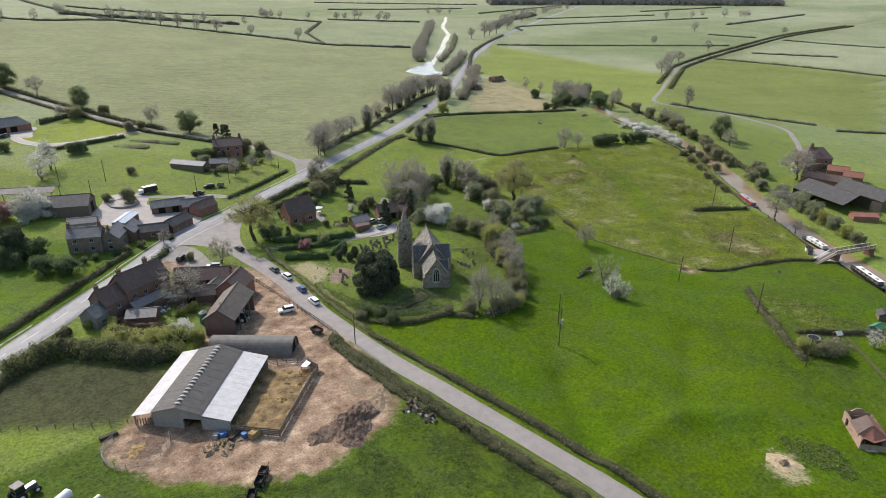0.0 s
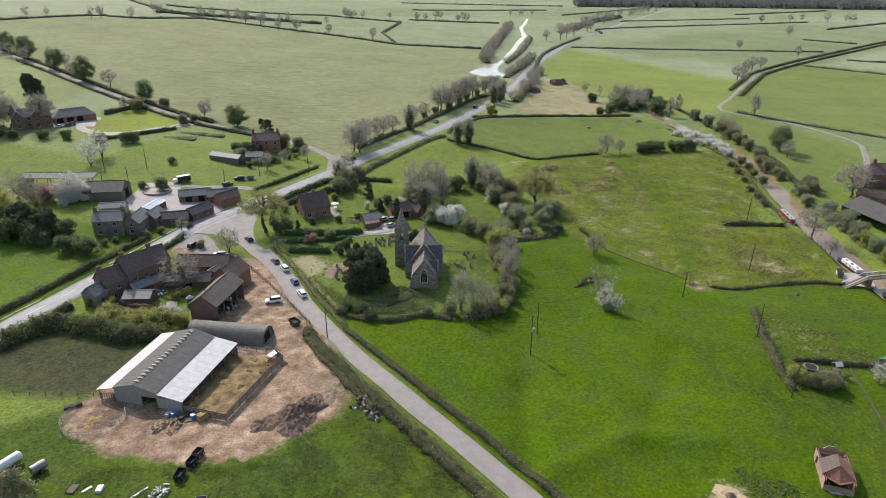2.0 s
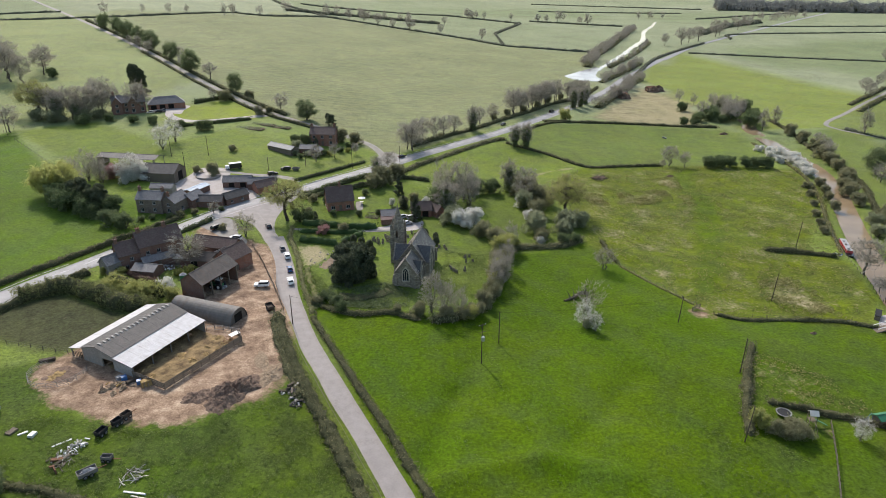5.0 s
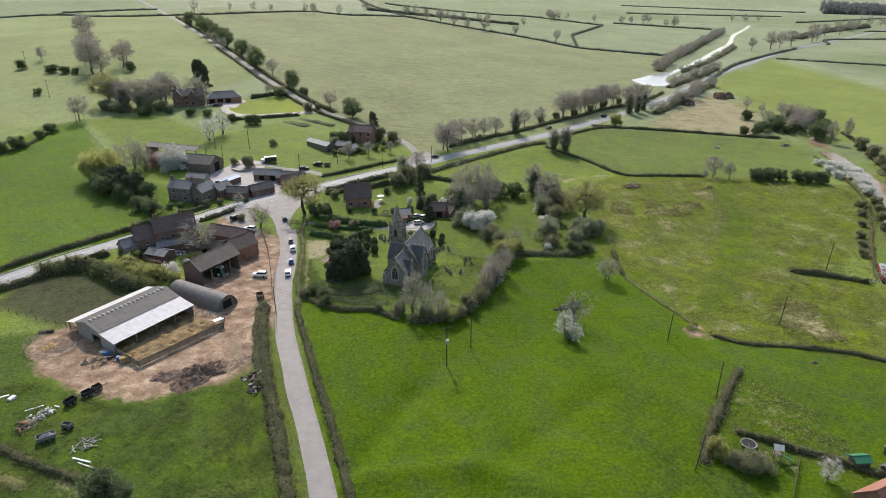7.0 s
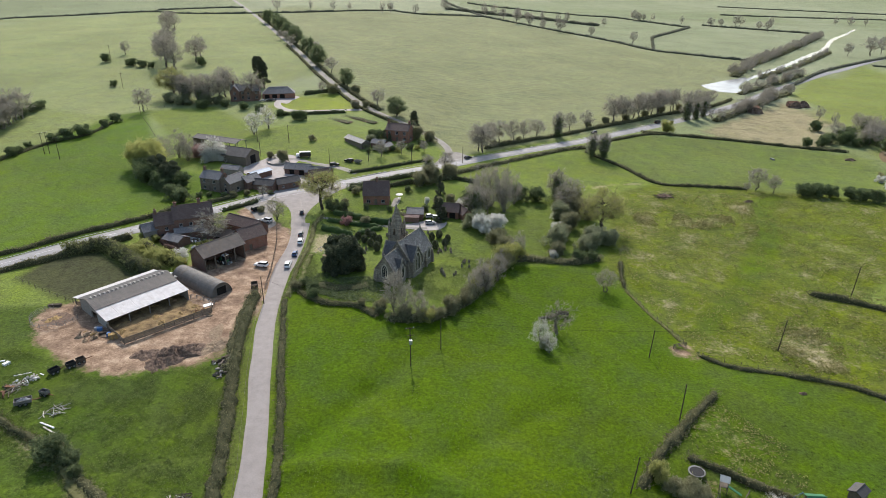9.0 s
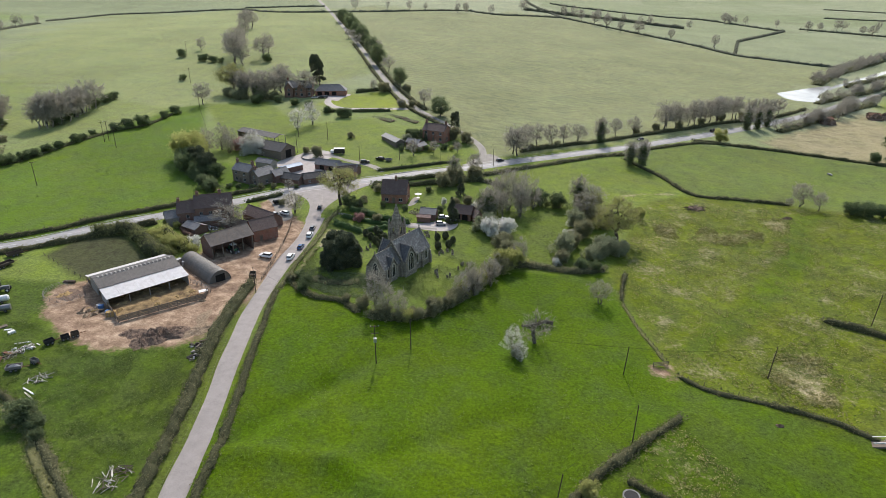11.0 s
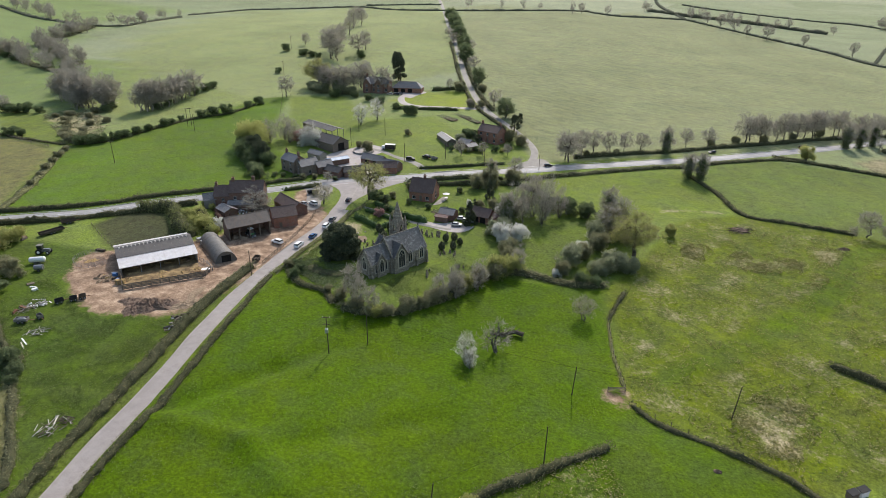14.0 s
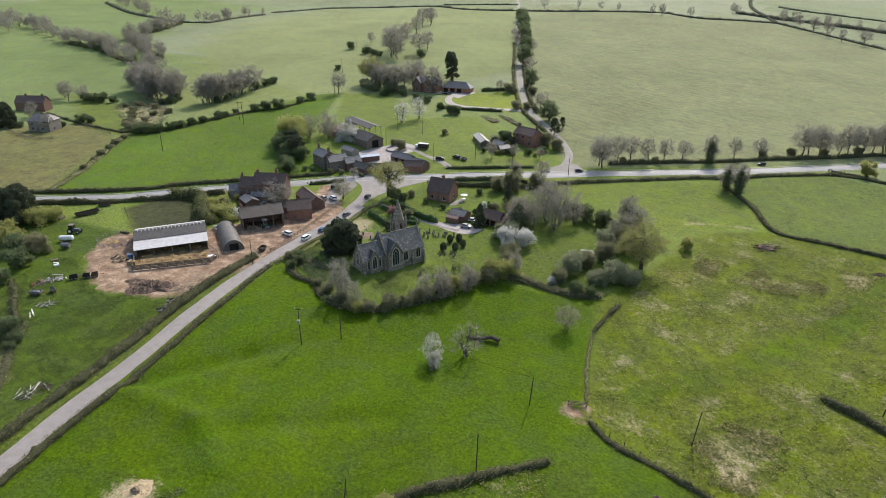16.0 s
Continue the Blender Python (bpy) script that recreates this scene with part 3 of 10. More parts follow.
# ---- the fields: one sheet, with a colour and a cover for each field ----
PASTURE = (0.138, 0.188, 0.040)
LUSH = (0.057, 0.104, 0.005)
# Pale grass, with distance haze put into the colour as added blue.
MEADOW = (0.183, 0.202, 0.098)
HAZED_MEADOW = (0.208, 0.238, 0.134)
FIELDS = [
    # outline, colour (distant ones paled for haze), dryness, furrows
    ([(118, 58), (128, 54), (140, 68), (152, 84), (186, 64), (192, 86), (165, 98), (150, 104), (143, 106)], (0.057, 0.100, 0.008), 0.05, 0.0),
    ([(47, 118), (52, 112), (78, 107), (96, 112), (104, 140), (128, 152), (136, 165), (130, 200), (95, 206), (80, 214), (50, 198), (48, 172)], (0.098, 0.140, 0.027), 0.08, 0.0),
    ([(-150, 178), (-110, 181), (-180, 240), (-235, 320), (-290, 310), (-380, 430), (-480, 620), (-760, 600), (-700, 150), (-250, 140)], (0.15, 0.20, 0.072), 0.0, 0.0),
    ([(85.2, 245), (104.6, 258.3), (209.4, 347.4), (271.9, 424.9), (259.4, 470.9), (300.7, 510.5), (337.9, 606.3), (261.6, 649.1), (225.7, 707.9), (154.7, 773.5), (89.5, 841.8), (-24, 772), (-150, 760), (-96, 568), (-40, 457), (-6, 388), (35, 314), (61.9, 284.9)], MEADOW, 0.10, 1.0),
    ([(60, 0), (66, 46), (57, 88), (46, 138), (69, 111.5), (88, 108), (104.2, 141.5), (135.2, 149.6), (147.7, 106.1), (148.7, 89.2), (127, 57), (150, 20), (110, -40)], LUSH, 0.0, 0.0),
    ([(135.2, 149.6), (147.7, 106.1), (149.7, 101.9), (182.9, 89), (197.1, 101.2), (206.6, 122.7), (201, 133.3), (246, 178), (258, 208), (240, 214), (202.6, 223.2), (168.2, 225.1), (146.7, 210.8), (141.6, 175)], (0.094, 0.124, 0.015), 0.33, 0.0),
    ([(203, 214), (193, 195), (187, 172), (161, 128), (150, 112), (155, 113), (170, 127), (196, 172), (201, 195), (213, 214)], (0.078, 0.118, 0.011), 0.12, 0.0),
    ([(144.6, 262.8), (159, 242.4), (168.2, 225.1), (202.6, 223.2), (250, 213), (277.8, 272.7), (262, 288.8), (225.9, 298.5), (178.6, 302.4), (146.6, 268.9)], (0.104, 0.142, 0.034), 0.10, 0.0),
    ([(90.2, 228.6), (144.6, 262.8), (162, 231), (146.6, 205.4), (110.6, 198.7), (95.2, 207.5)], (0.122, 0.165, 0.033), 0.08, 0.0),
    ([(211.7, 315.4), (246.3, 359.4), (290.9, 408.9), (301, 373.9), (273.3, 305.5), (262, 289.8), (221.8, 300.6)], (0.205, 0.19, 0.10), 0.44, 0.0),
    ([(-57, 100), (-8, 150), (24, 190), (5, 195), (-30, 215), (-72, 290), (-85, 279), (-91, 244), (-110, 181), (-99, 163), (-60, 112)], (0.080, 0.134, 0.018), 0.0, 0.15),
    ([(-6, 262), (20, 285), (60, 250), (80, 240.1), (44, 210), (20, 228), (-30, 235), (-72, 290), (-40, 300)], (0.134, 0.176, 0.042), 0.04, 0.0),
    ([(-15, 300), (5, 297), (40, 305), (20, 338), (-5, 330)], (0.19, 0.235, 0.045), 0.0, 0.0),
    ([(-85, 280), (-72, 290), (-40, 320), (-6, 388), (-96, 568), (-150, 730), (-400, 640), (-260, 330), (-130, 292)], (0.20, 0.232, 0.098), 0.0, 0.3),
    ([(-110, 181), (-102, 203), (-91, 244), (-85, 279), (-130, 292), (-235, 320), (-180, 240), (-115, 215)], (0.175, 0.212, 0.075), 0.06, 0.0),
    ([(-55, 107), (-99, 163), (-112, 171), (-152, 177), (-168, 150), (-120, 110), (-75, 95)], (0.138, 0.138, 0.052), 0.24, 0.0),
    ([(-112, 171), (-110, 181), (-165, 212), (-220, 214), (-152, 178)], (0.118, 0.155, 0.036), 0.1, 0.0),
    ([(285.2, 277.7), (328.4, 276.5), (378.3, 310.5), (456.3, 368.5), (448.9, 608.5), (380.6, 547.5), (310.3, 458.4), (297, 374.1)], (0.16, 0.20, 0.05), 0.0, 0.1),
    ([(328.4, 276.5), (350, 236), (366, 194), (381, 165), (600.6, 270.3), (588.4, 356.5), (580.2, 422.2), (456.3, 368.5), (378.3, 310.5)], (0.138, 0.172, 0.050), 0.03, 0.1),
    ([(250, 178), (285, 240), (328.4, 276.5), (341, 228), (329, 186), (290, 150), (240, 140)], (0.122, 0.163, 0.042), 0.0, 0.0),
    ([(-20, 130), (-9, 136), (10, 122), (12, 115), (0, 106), (-20, 116)], (0.054, 0.060, 0.026), 0.22, 0.0),
    ([(2, 105), (-35, 98), (-30, 60), (20, 45), (60, 60), (48, 92), (30, 80), (10, 84), (-1, 97)], (0.060, 0.098, 0.014), 0.16, 0.0),
    ([(-70, 80), (-35, 60), (20, 45), (60, 60), (92, -36), (60, -90), (-70, -40)], (0.058, 0.096, 0.013), 0.2, 0.0),
    ([(127, 57), (110, 0), (150, -20), (200, 20), (200, 62), (185, 66), (156, 55), (137, 66)], (0.057, 0.096, 0.009), 0.1, 0.0),
    ([(150.6, 86.9), (137, 66), (156, 55), (185, 66), (180.9, 89), (161.5, 97.2)], (0.055, 0.095, 0.008), 0.12, 0.0),
    ([(84, -2), (74, 20), (66, 45), (60, 70), (54, 92), (49, 116), (44, 116), (44.5, 105), (48, 88), (53, 69), (59, 45), (66, 20), (76, -8)], (0.090, 0.126, 0.024), 0.1, 0.0),
]
EARTH = [  # bare ground: outline, how bare
    ([(2, 106), (-3, 101), (-1, 95), (5, 88), (13, 83), (24, 79), (33, 81), (41, 85), (46, 92), (46, 103), (45.5, 113), (45.5, 124), (44, 137), (42, 149), (39.5, 158), (33, 163), (26, 172), (20, 178), (18, 172), (26, 160), (24, 140), (18, 124)], 1.0),
    ([(94, 46), (97, 42), (94, 37.5), (90, 38.5), (89.5, 42)], 0.0),
    ([(12, 203), (18, 213), (27, 207), (35, 200), (30, 197), (22, 199)], 0.55),
    ([(50.5, 146), (55, 153), (59, 152), (57, 144), (52, 141)], 0.3),
    ([(144.7, 106.2), (148.6, 107), (150.2, 102.9), (147.6, 100.3), (143.4, 102.7)], 0.75),
    ([(-18, 128), (-9, 133), (8, 121), (4, 112), (-12, 119)], 0.28),
    ([(134, 60), (140, 63), (145, 58), (141, 54), (135, 55)], 0.5),
    ([(12, 72), (18, 74), (20, 69), (16, 66), (12, 69)], 0.35),
    ([(-150, 160), (-139, 158), (-128, 148), (-146, 143)], 0.35),
]
DRY = [  # straw-coloured patches: outline, how dry
    ([(48, 158), (54.5, 157.5), (58.5, 151), (55, 142), (48.8, 142)], 0.55),
    ([(94.5, 47), (98, 42), (94, 37), (89.5, 38), (89, 43)], 0.6),
    ([(152, 188), (156, 192.5), (160.3, 189.6), (158, 181), (153, 181.7)], 0.51),
    ([(162, 180), (168.4, 192.8), (178.7, 192.7), (186, 192), (184, 184.7), (172, 179.7)], 0.45),
    ([(185.5, 204.7), (192.8, 206.7), (197.7, 205.2), (192.8, 189), (188.5, 173.7), (186.4, 175), (190.4, 193)], 0.46),
    ([(170.4, 158), (176.3, 158), (174, 152)], 0.39),
    ([(190.4, 160.6), (203, 162.5), (199, 152), (190, 151.7)], 0.39),
    ([(144, 132), (153.6, 131.5), (152, 118), (145.5, 121)], 0.40),
    ([(177, 121.6), (183.5, 127), (184, 110), (180, 98), (172, 98), (166, 107)], 0.42),
    ([(173.3, 105.8), (178, 105.5), (181.6, 100.8), (179.8, 97.3), (174.7, 99.4)], 0.74),
    ([(140, 79), (148, 84), (156, 72), (156, 61), (146, 63), (138, 69)], 0.33),
    ([(138.4, 216.5), (148.6, 222.6), (165.1, 226.9), (164, 223.1), (151.7, 218.5), (141.5, 214)], 0.5),
    ([(-172, 209), (-140, 194), (-109, 178), (-108, 192), (-128, 217), (-155, 231), (-172, 220)], 0.5),
    ([(14, 66), (22, 61.5), (31, 57.5), (40, 51), (47.6, 45.5), (44, 41), (30, 50), (12, 60)], 0.42),
]


def build_ground():
    def axis(lo, hi, step, far):
        a = list(np.arange(lo, hi + 0.1, step))
        s, x = step, lo
        while x > far[0]:
            s *= 1.13
            x -= s
            a.insert(0, x)
        s, x = step, a[-1]
        while x < far[1]:
            s *= 1.13
            x += s
            a.append(x)
        return np.array(a)

    xs, ys = axis(-60, 215, 1.6, (-4200, 4600)), axis(25, 270, 1.6, (-3500, 4700))
    X, Y = np.meshgrid(xs, ys)
    shape = X.shape
    X, Y = X.ravel(), Y.ravel()
    near = np.exp(-(np.hypot(X - 90, Y - 130) / 220) ** 2)
    bumps = np.array([noise.noise((x * 0.06, y * 0.06, 3.0)) for x, y in zip(X, Y)]) * 0.35 * near
    Zs = land(X, Y) + bumps * 0.35
    # the canal and the pond lie in cuts
    for line, half, deep in ((smooth_line(CANAL, 4), 3.2, 1.3),):
        d = np.full(X.shape, 1e9)
        sel = (X > 100) & (X < 450) & (Y > -300) & (Y < 500)
        dd = d[sel]
        for px, py in line:
            dd = np.minimum(dd, np.hypot(X[sel] - px, Y[sel] - py))
        d[sel] = dd
        Zs = Zs - deep * np.clip((half + 2.5 - d) / 2.5, 0, 1)
    idx = np.arange(X.size).reshape(shape)
    f = np.stack([idx[:-1, :-1], idx[:-1, 1:], idx[1:, 1:], idx[1:, :-1]], -1).reshape(-1, 4)
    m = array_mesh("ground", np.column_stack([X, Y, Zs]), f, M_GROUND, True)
    # colours: far land in a patchwork paled for haze, then the fields
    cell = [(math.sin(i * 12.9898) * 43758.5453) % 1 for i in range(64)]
    far = np.array(HAZED_MEADOW)[None, :] * np.ones((X.size, 1))
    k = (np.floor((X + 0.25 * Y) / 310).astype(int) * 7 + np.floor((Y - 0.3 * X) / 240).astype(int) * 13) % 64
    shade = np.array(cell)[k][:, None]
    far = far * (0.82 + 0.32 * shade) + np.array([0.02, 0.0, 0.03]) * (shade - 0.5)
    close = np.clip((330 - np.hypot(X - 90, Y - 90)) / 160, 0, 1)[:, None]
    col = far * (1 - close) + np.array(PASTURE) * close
    dry, fur, dirt = np.zeros(X.size), np.zeros(X.size), np.zeros(X.size)
    for ring, c, dr, fu in FIELDS:
        a = np.clip(0.5 - away(X, Y, ring) / 3.0, 0, 1)
        col = col * (1 - a[:, None]) + np.array(c) * a[:, None]
        dry, fur = dry * (1 - a) + dr * a, fur * (1 - a) + fu * a
    for ring, much in EARTH:
        dirt = np.maximum(dirt, much * np.clip(0.55 - away(X, Y, ring) / 8.0, 0, 1))
    for ring, much in DRY:
        dry = np.maximum(dry, much * np.clip(0.6 - away(X, Y, ring) / 7.0, 0, 1))
    one = np.ones(X.size)
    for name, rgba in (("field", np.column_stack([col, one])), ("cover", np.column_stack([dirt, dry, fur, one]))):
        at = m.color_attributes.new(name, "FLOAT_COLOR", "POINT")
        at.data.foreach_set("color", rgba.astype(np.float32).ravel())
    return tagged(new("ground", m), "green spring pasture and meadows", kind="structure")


build_ground()
ribbon("road_main", MAIN_ROAD, 7.0, M_ROAD, 0.06, "worn grey main road")
ribbon("road_lane", LANE, (4.9, 4.7), M_LANE, 0.07, "pale grey country lane", wobble=0.12)
ribbon("road_parking_strip", [(46.6, 126), (46.2, 136), (45.4, 146), (44.2, 156), (42.6, 165)], 2.6, M_LANE, 0.074, "widened edge of the lane", wobble=0.2, camber=0.01)
ribbon("road_north_lane", NORTH_LANE, 3.6, M_TRACK, 0.06, "narrow pale lane between trees")
ribbon("road_drive", HOUSE_DRIVE, 4.2, M_GRAVEL, 0.06, "pale gravel drive")
ribbon("road_farm_track", FARM_TRACK, 2.7, M_TRACK, 0.06, "pale farm track")
patch("road_junction", [(22, 183.6), (29, 181.2), (34, 176), (37, 168.6), (39.4, 160), (42.6, 160), (41.2, 172), (42.2, 182), (46.5, 194), (53, 205), (42, 198.5), (31, 191)], M_LANE, 0.075, "worn road junction")
patch("gravel_apron", [(15, 178.6), (20, 182.6), (27, 181.4), (29.6, 176), (30.6, 169), (33.6, 163), (32, 159), (27.6, 163.6), (22, 172)], M_TRACK, 0.055, "worn gravel apron between road and barns")
patch("road_lay_by", [(78, 231.1), (82.1, 244.6), (86.2, 251.3), (90.3, 249.6), (92.3, 245.6), (88.2, 239.1)], M_TRACK, 0.07, "worn mouth of a lane")
patch("gravel_forecourt", [(-14, 315), (-6, 311), (-5, 318), (-3, 326), (-8, 327), (-20, 318)], M_GRAVEL, 0.07, "pale gravel forecourt")
patch("farmyard", [(10, 224), (13, 231), (23, 229), (25, 216), (33, 208), (35.5, 200), (30, 196), (22, 200), (16.7, 202), (9, 206), (5, 212)], M_GRAVEL, 0.05, "pale concrete farmyard")
ribbon("road_farm_approach", [(50, 214), (42, 219), (32, 222), (23.5, 225.5), (16, 226.5)], 3.2, M_TRACK, 0.055, "worn track into the west farm", wobble=0.3)
patch("house_drive_court", [(66, 168.6), (73, 168), (78, 169.6), (82, 173), (86, 174), (88, 170), (85, 164.6), (76, 164.4)], M_GRAVEL, 0.05, "pale gravel parking court")
ribbon("churchyard_path", [(46.5, 170.6), (58, 168), (67, 166), (76, 165.4), (82, 166)], 1.7, M_TRACK, 0.05, "pale gravel drive beside hedges")


def water(name, pts, width, level, mat, label):
    line = smooth_line(pts, 5)
    n = normals_of(line)
    w = np.linspace(width[0], width[1], len(line))[:, None] / 2
    zz = land(line[:, 0], line[:, 1]) + level
    v = np.stack([np.column_stack([line + n * w * o, zz]) for o in (-1, 1)], 1)
    idx = np.arange(len(line) * 2).reshape(-1, 2)
    f = np.stack([idx[:-1, 0], idx[:-1, 1], idx[1:, 1], idx[1:, 0]], -1)
    ob = new(name, array_mesh(name, v.reshape(-1, 3), f[:, ::-1], mat, True))
    return tagged(ob, label, kind="structure")


water("water_canal", CANAL, (7.6, 7.6), -0.55, M_CANAL, "muddy brown canal water")
ribbon("water_drain", DRAIN[:5], (4.0, 6.5), M_GLAREWATER, 0.10, "bright water of a broad drain", skirt=False, camber=0, wobble=1.0)
ribbon("water_reach", DRAIN[4:], (6.0, 4.0), M_GLAREWATER, 0.14, "bright water where the drain bends away", skirt=False, camber=0, wobble=1.0)
patch("water_pond", [(255.5, 468.9), (272, 484), (290.4, 499), (301, 508), (296, 493), (287, 477), (280, 462), (279, 450), (277, 442.6), (268, 443), (260, 447), (256, 458)], M_GLAREWATER, 0.15, "bright pond", 4)
patch("gravel_towpath_bay", [(184.9, 89), (191.1, 94.2), (195.7, 90.7), (190, 84)], M_GRAVEL, 0.05, "worn ground by the bridge")


def road_marks():
    """White lines of the main road: dashes down the middle, a line at each edge."""
    line = smooth_line(MAIN_ROAD[2:24], 1.0)
    n = normals_of(line)
    root = tagged(new("road_markings"), "worn white road markings", kind="structure")
    for side in (0, -1, 1):
        g = Geo()
        for i in range(0, len(line) - 1, 1):
            if side == 0 and i % 9 > 4:
                continue
            if side and 96 < i < 118:
                continue
            for j in range(1):
                a, b = line[i] + n[i] * side * 3.35, line[i + 1] + n[i + 1] * side * 3.35
                na, nb = n[i] * 0.09, n[i + 1] * 0.09
                z = 0.066 + (0.035 if side == 0 else 0.012)
                q = [(*(a - na), Z(*(a - na)) + z), (*(b - nb), Z(*(b - nb)) + z), (*(b + nb), Z(*(b + nb)) + z), (*(a + na), Z(*(a + na)) + z)]
                g.add(q, [(0, 1, 2, 3)])
        part("centre_dashes" if side == 0 else "edge_line", g, M_LINE, root)


road_marks()

# ---- hedges and trees ----
def cards(centres, size, rng, flat=0.0, long=1.0, sides=3, lay=0.0):
    """Small leaf or twig faces at the given places, turned at random."""
    n = len(centres)
    u = rng.normal(size=(n, 3))
    if flat:
        u[:, 2] *= 1 - flat
    u /= np.linalg.norm(u, axis=1)[:, None] + 1e-9
    w = np.cross(u, rng.normal(size=(n, 3)))
    w /= np.linalg.norm(w, axis=1)[:, None] + 1e-9
    if lay:
        u, w = u * np.array([1, 1, 1 - lay]), w * np.array([1, 1, 1 - lay])
    s = (size * rng.uniform(0.6, 1.4, n))[:, None]
    a, b = u * s * long, w * s
    if sides == 3:
        pts = np.stack([centres - a * 0.5 - b * 0.5, centres - a * 0.4 + b * 0.5, centres + a * 0.6], 1)
    else:
        pts = np.stack([centres - a * 0.5 - b * 0.35, centres - a * 0.3 + b * 0.5, centres + a * 0.5 + b * 0.3, centres + a * 0.35 - b * 0.5], 1)
    return pts.reshape(-1, 3), np.arange(n * sides).reshape(n, sides)


def hedge(name, pts, width, height, label, dense=26, size=0.34, mat=None, core=None, ragged=0.35, category="hedge", group="", gaps=0.0):
    """A hedge along a line: an uneven core with leaves and twigs standing out of it."""
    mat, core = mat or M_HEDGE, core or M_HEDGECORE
    line = smooth_line(pts, 1.0 if height < 4 else 1.6)
    n = normals_of(line)
    seed = int(abs(pts[0][0] * 13 + pts[0][1] * 7 + pts[-1][0])) % 99991
    rng = np.random.default_rng(seed)
    m = len(line)
    hs = height * (1 + ragged * np.convolve(rng.normal(size=m + 4), np.ones(5) / 5, "valid"))
    if gaps:
        g = np.convolve(rng.random(m + 8), np.ones(9) / 9, "valid")
        hs = np.where(g < 0.5 - 0.2 + gaps * 0.4, hs * 0.45, hs)
    ws = width * (1 + ragged * 0.6 * np.convolve(rng.normal(size=m + 4), np.ones(5) / 5, "valid"))
    base = land(line[:, 0], line[:, 1])
    prof = [(-0.36, -0.15), (-0.40, 0.3), (-0.28, 0.62), (0.0, 0.74), (0.28, 0.62), (0.40, 0.3), (0.36, -0.15)]
    rows = []
    for o, h in prof:
        jit = 1 + 0.28 * rng.normal(size=m) * (h > 0)
        q = line + n * (ws * o * jit)[:, None]
        rows.append(np.column_stack([q, base + hs * h * (1 + 0.2 * rng.normal(size=m) * (h > 0.3))]))
    v = np.stack(rows, 1)
    v[0, :] = (line[0, 0], line[0, 1], base[0] - 0.1)
    v[-1, :] = (line[-1, 0], line[-1, 1], base[-1] - 0.1)
    k = len(prof)
    idx = np.arange(m * k).reshape(m, k)
    f = np.stack([idx[:-1, :-1], idx[:-1, 1:], idx[1:, 1:], idx[1:, :-1]], -1).reshape(-1, 4)
    cx, cy = line[m // 2]
    root = thing(name, cx, cy, 0, label, category, group)
    o = np.array([cx, cy, Z(cx, cy)])
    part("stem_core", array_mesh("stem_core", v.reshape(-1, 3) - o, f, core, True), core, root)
    count = int(m * dense)
    i = rng.integers(0, m, count)
    t = rng.uniform(0, math.pi, count)
    r = rng.uniform(0.75, 1.12, count)
    q = line[i] + n[i] * (np.cos(t) * ws[i] * 0.5 * r)[:, None] + rng.normal(size=(count, 2)) * 0.3
    c = np.column_stack([q, base[i] + np.clip(np.sin(t), 0.05, 1) * hs[i] * r * rng.uniform(0.35, 1.0, count) ** 0.4])
    if mat in (M_TRIM, M_ROUGH):
        pv, pf = cards(c - o, size, rng)
    else:
        half = count // 2
        pv, pf = cards(c[:half] - o, size, rng)
        sv, sf = cards(np.repeat(c[half:], 2, 0) + rng.normal(size=(2 * (count - half), 3)) * size * np.array([0.5, 0.5, 0.7]) - o, size * 0.3, rng, 0, 6.5)
        pv, pf = np.vstack([pv, sv]), np.vstack([pf, sf + len(pv)])
    part("leaf_cover", array_mesh("leaf_cover", pv, pf, mat), mat, root)["kind"] = "stuff"
    return root


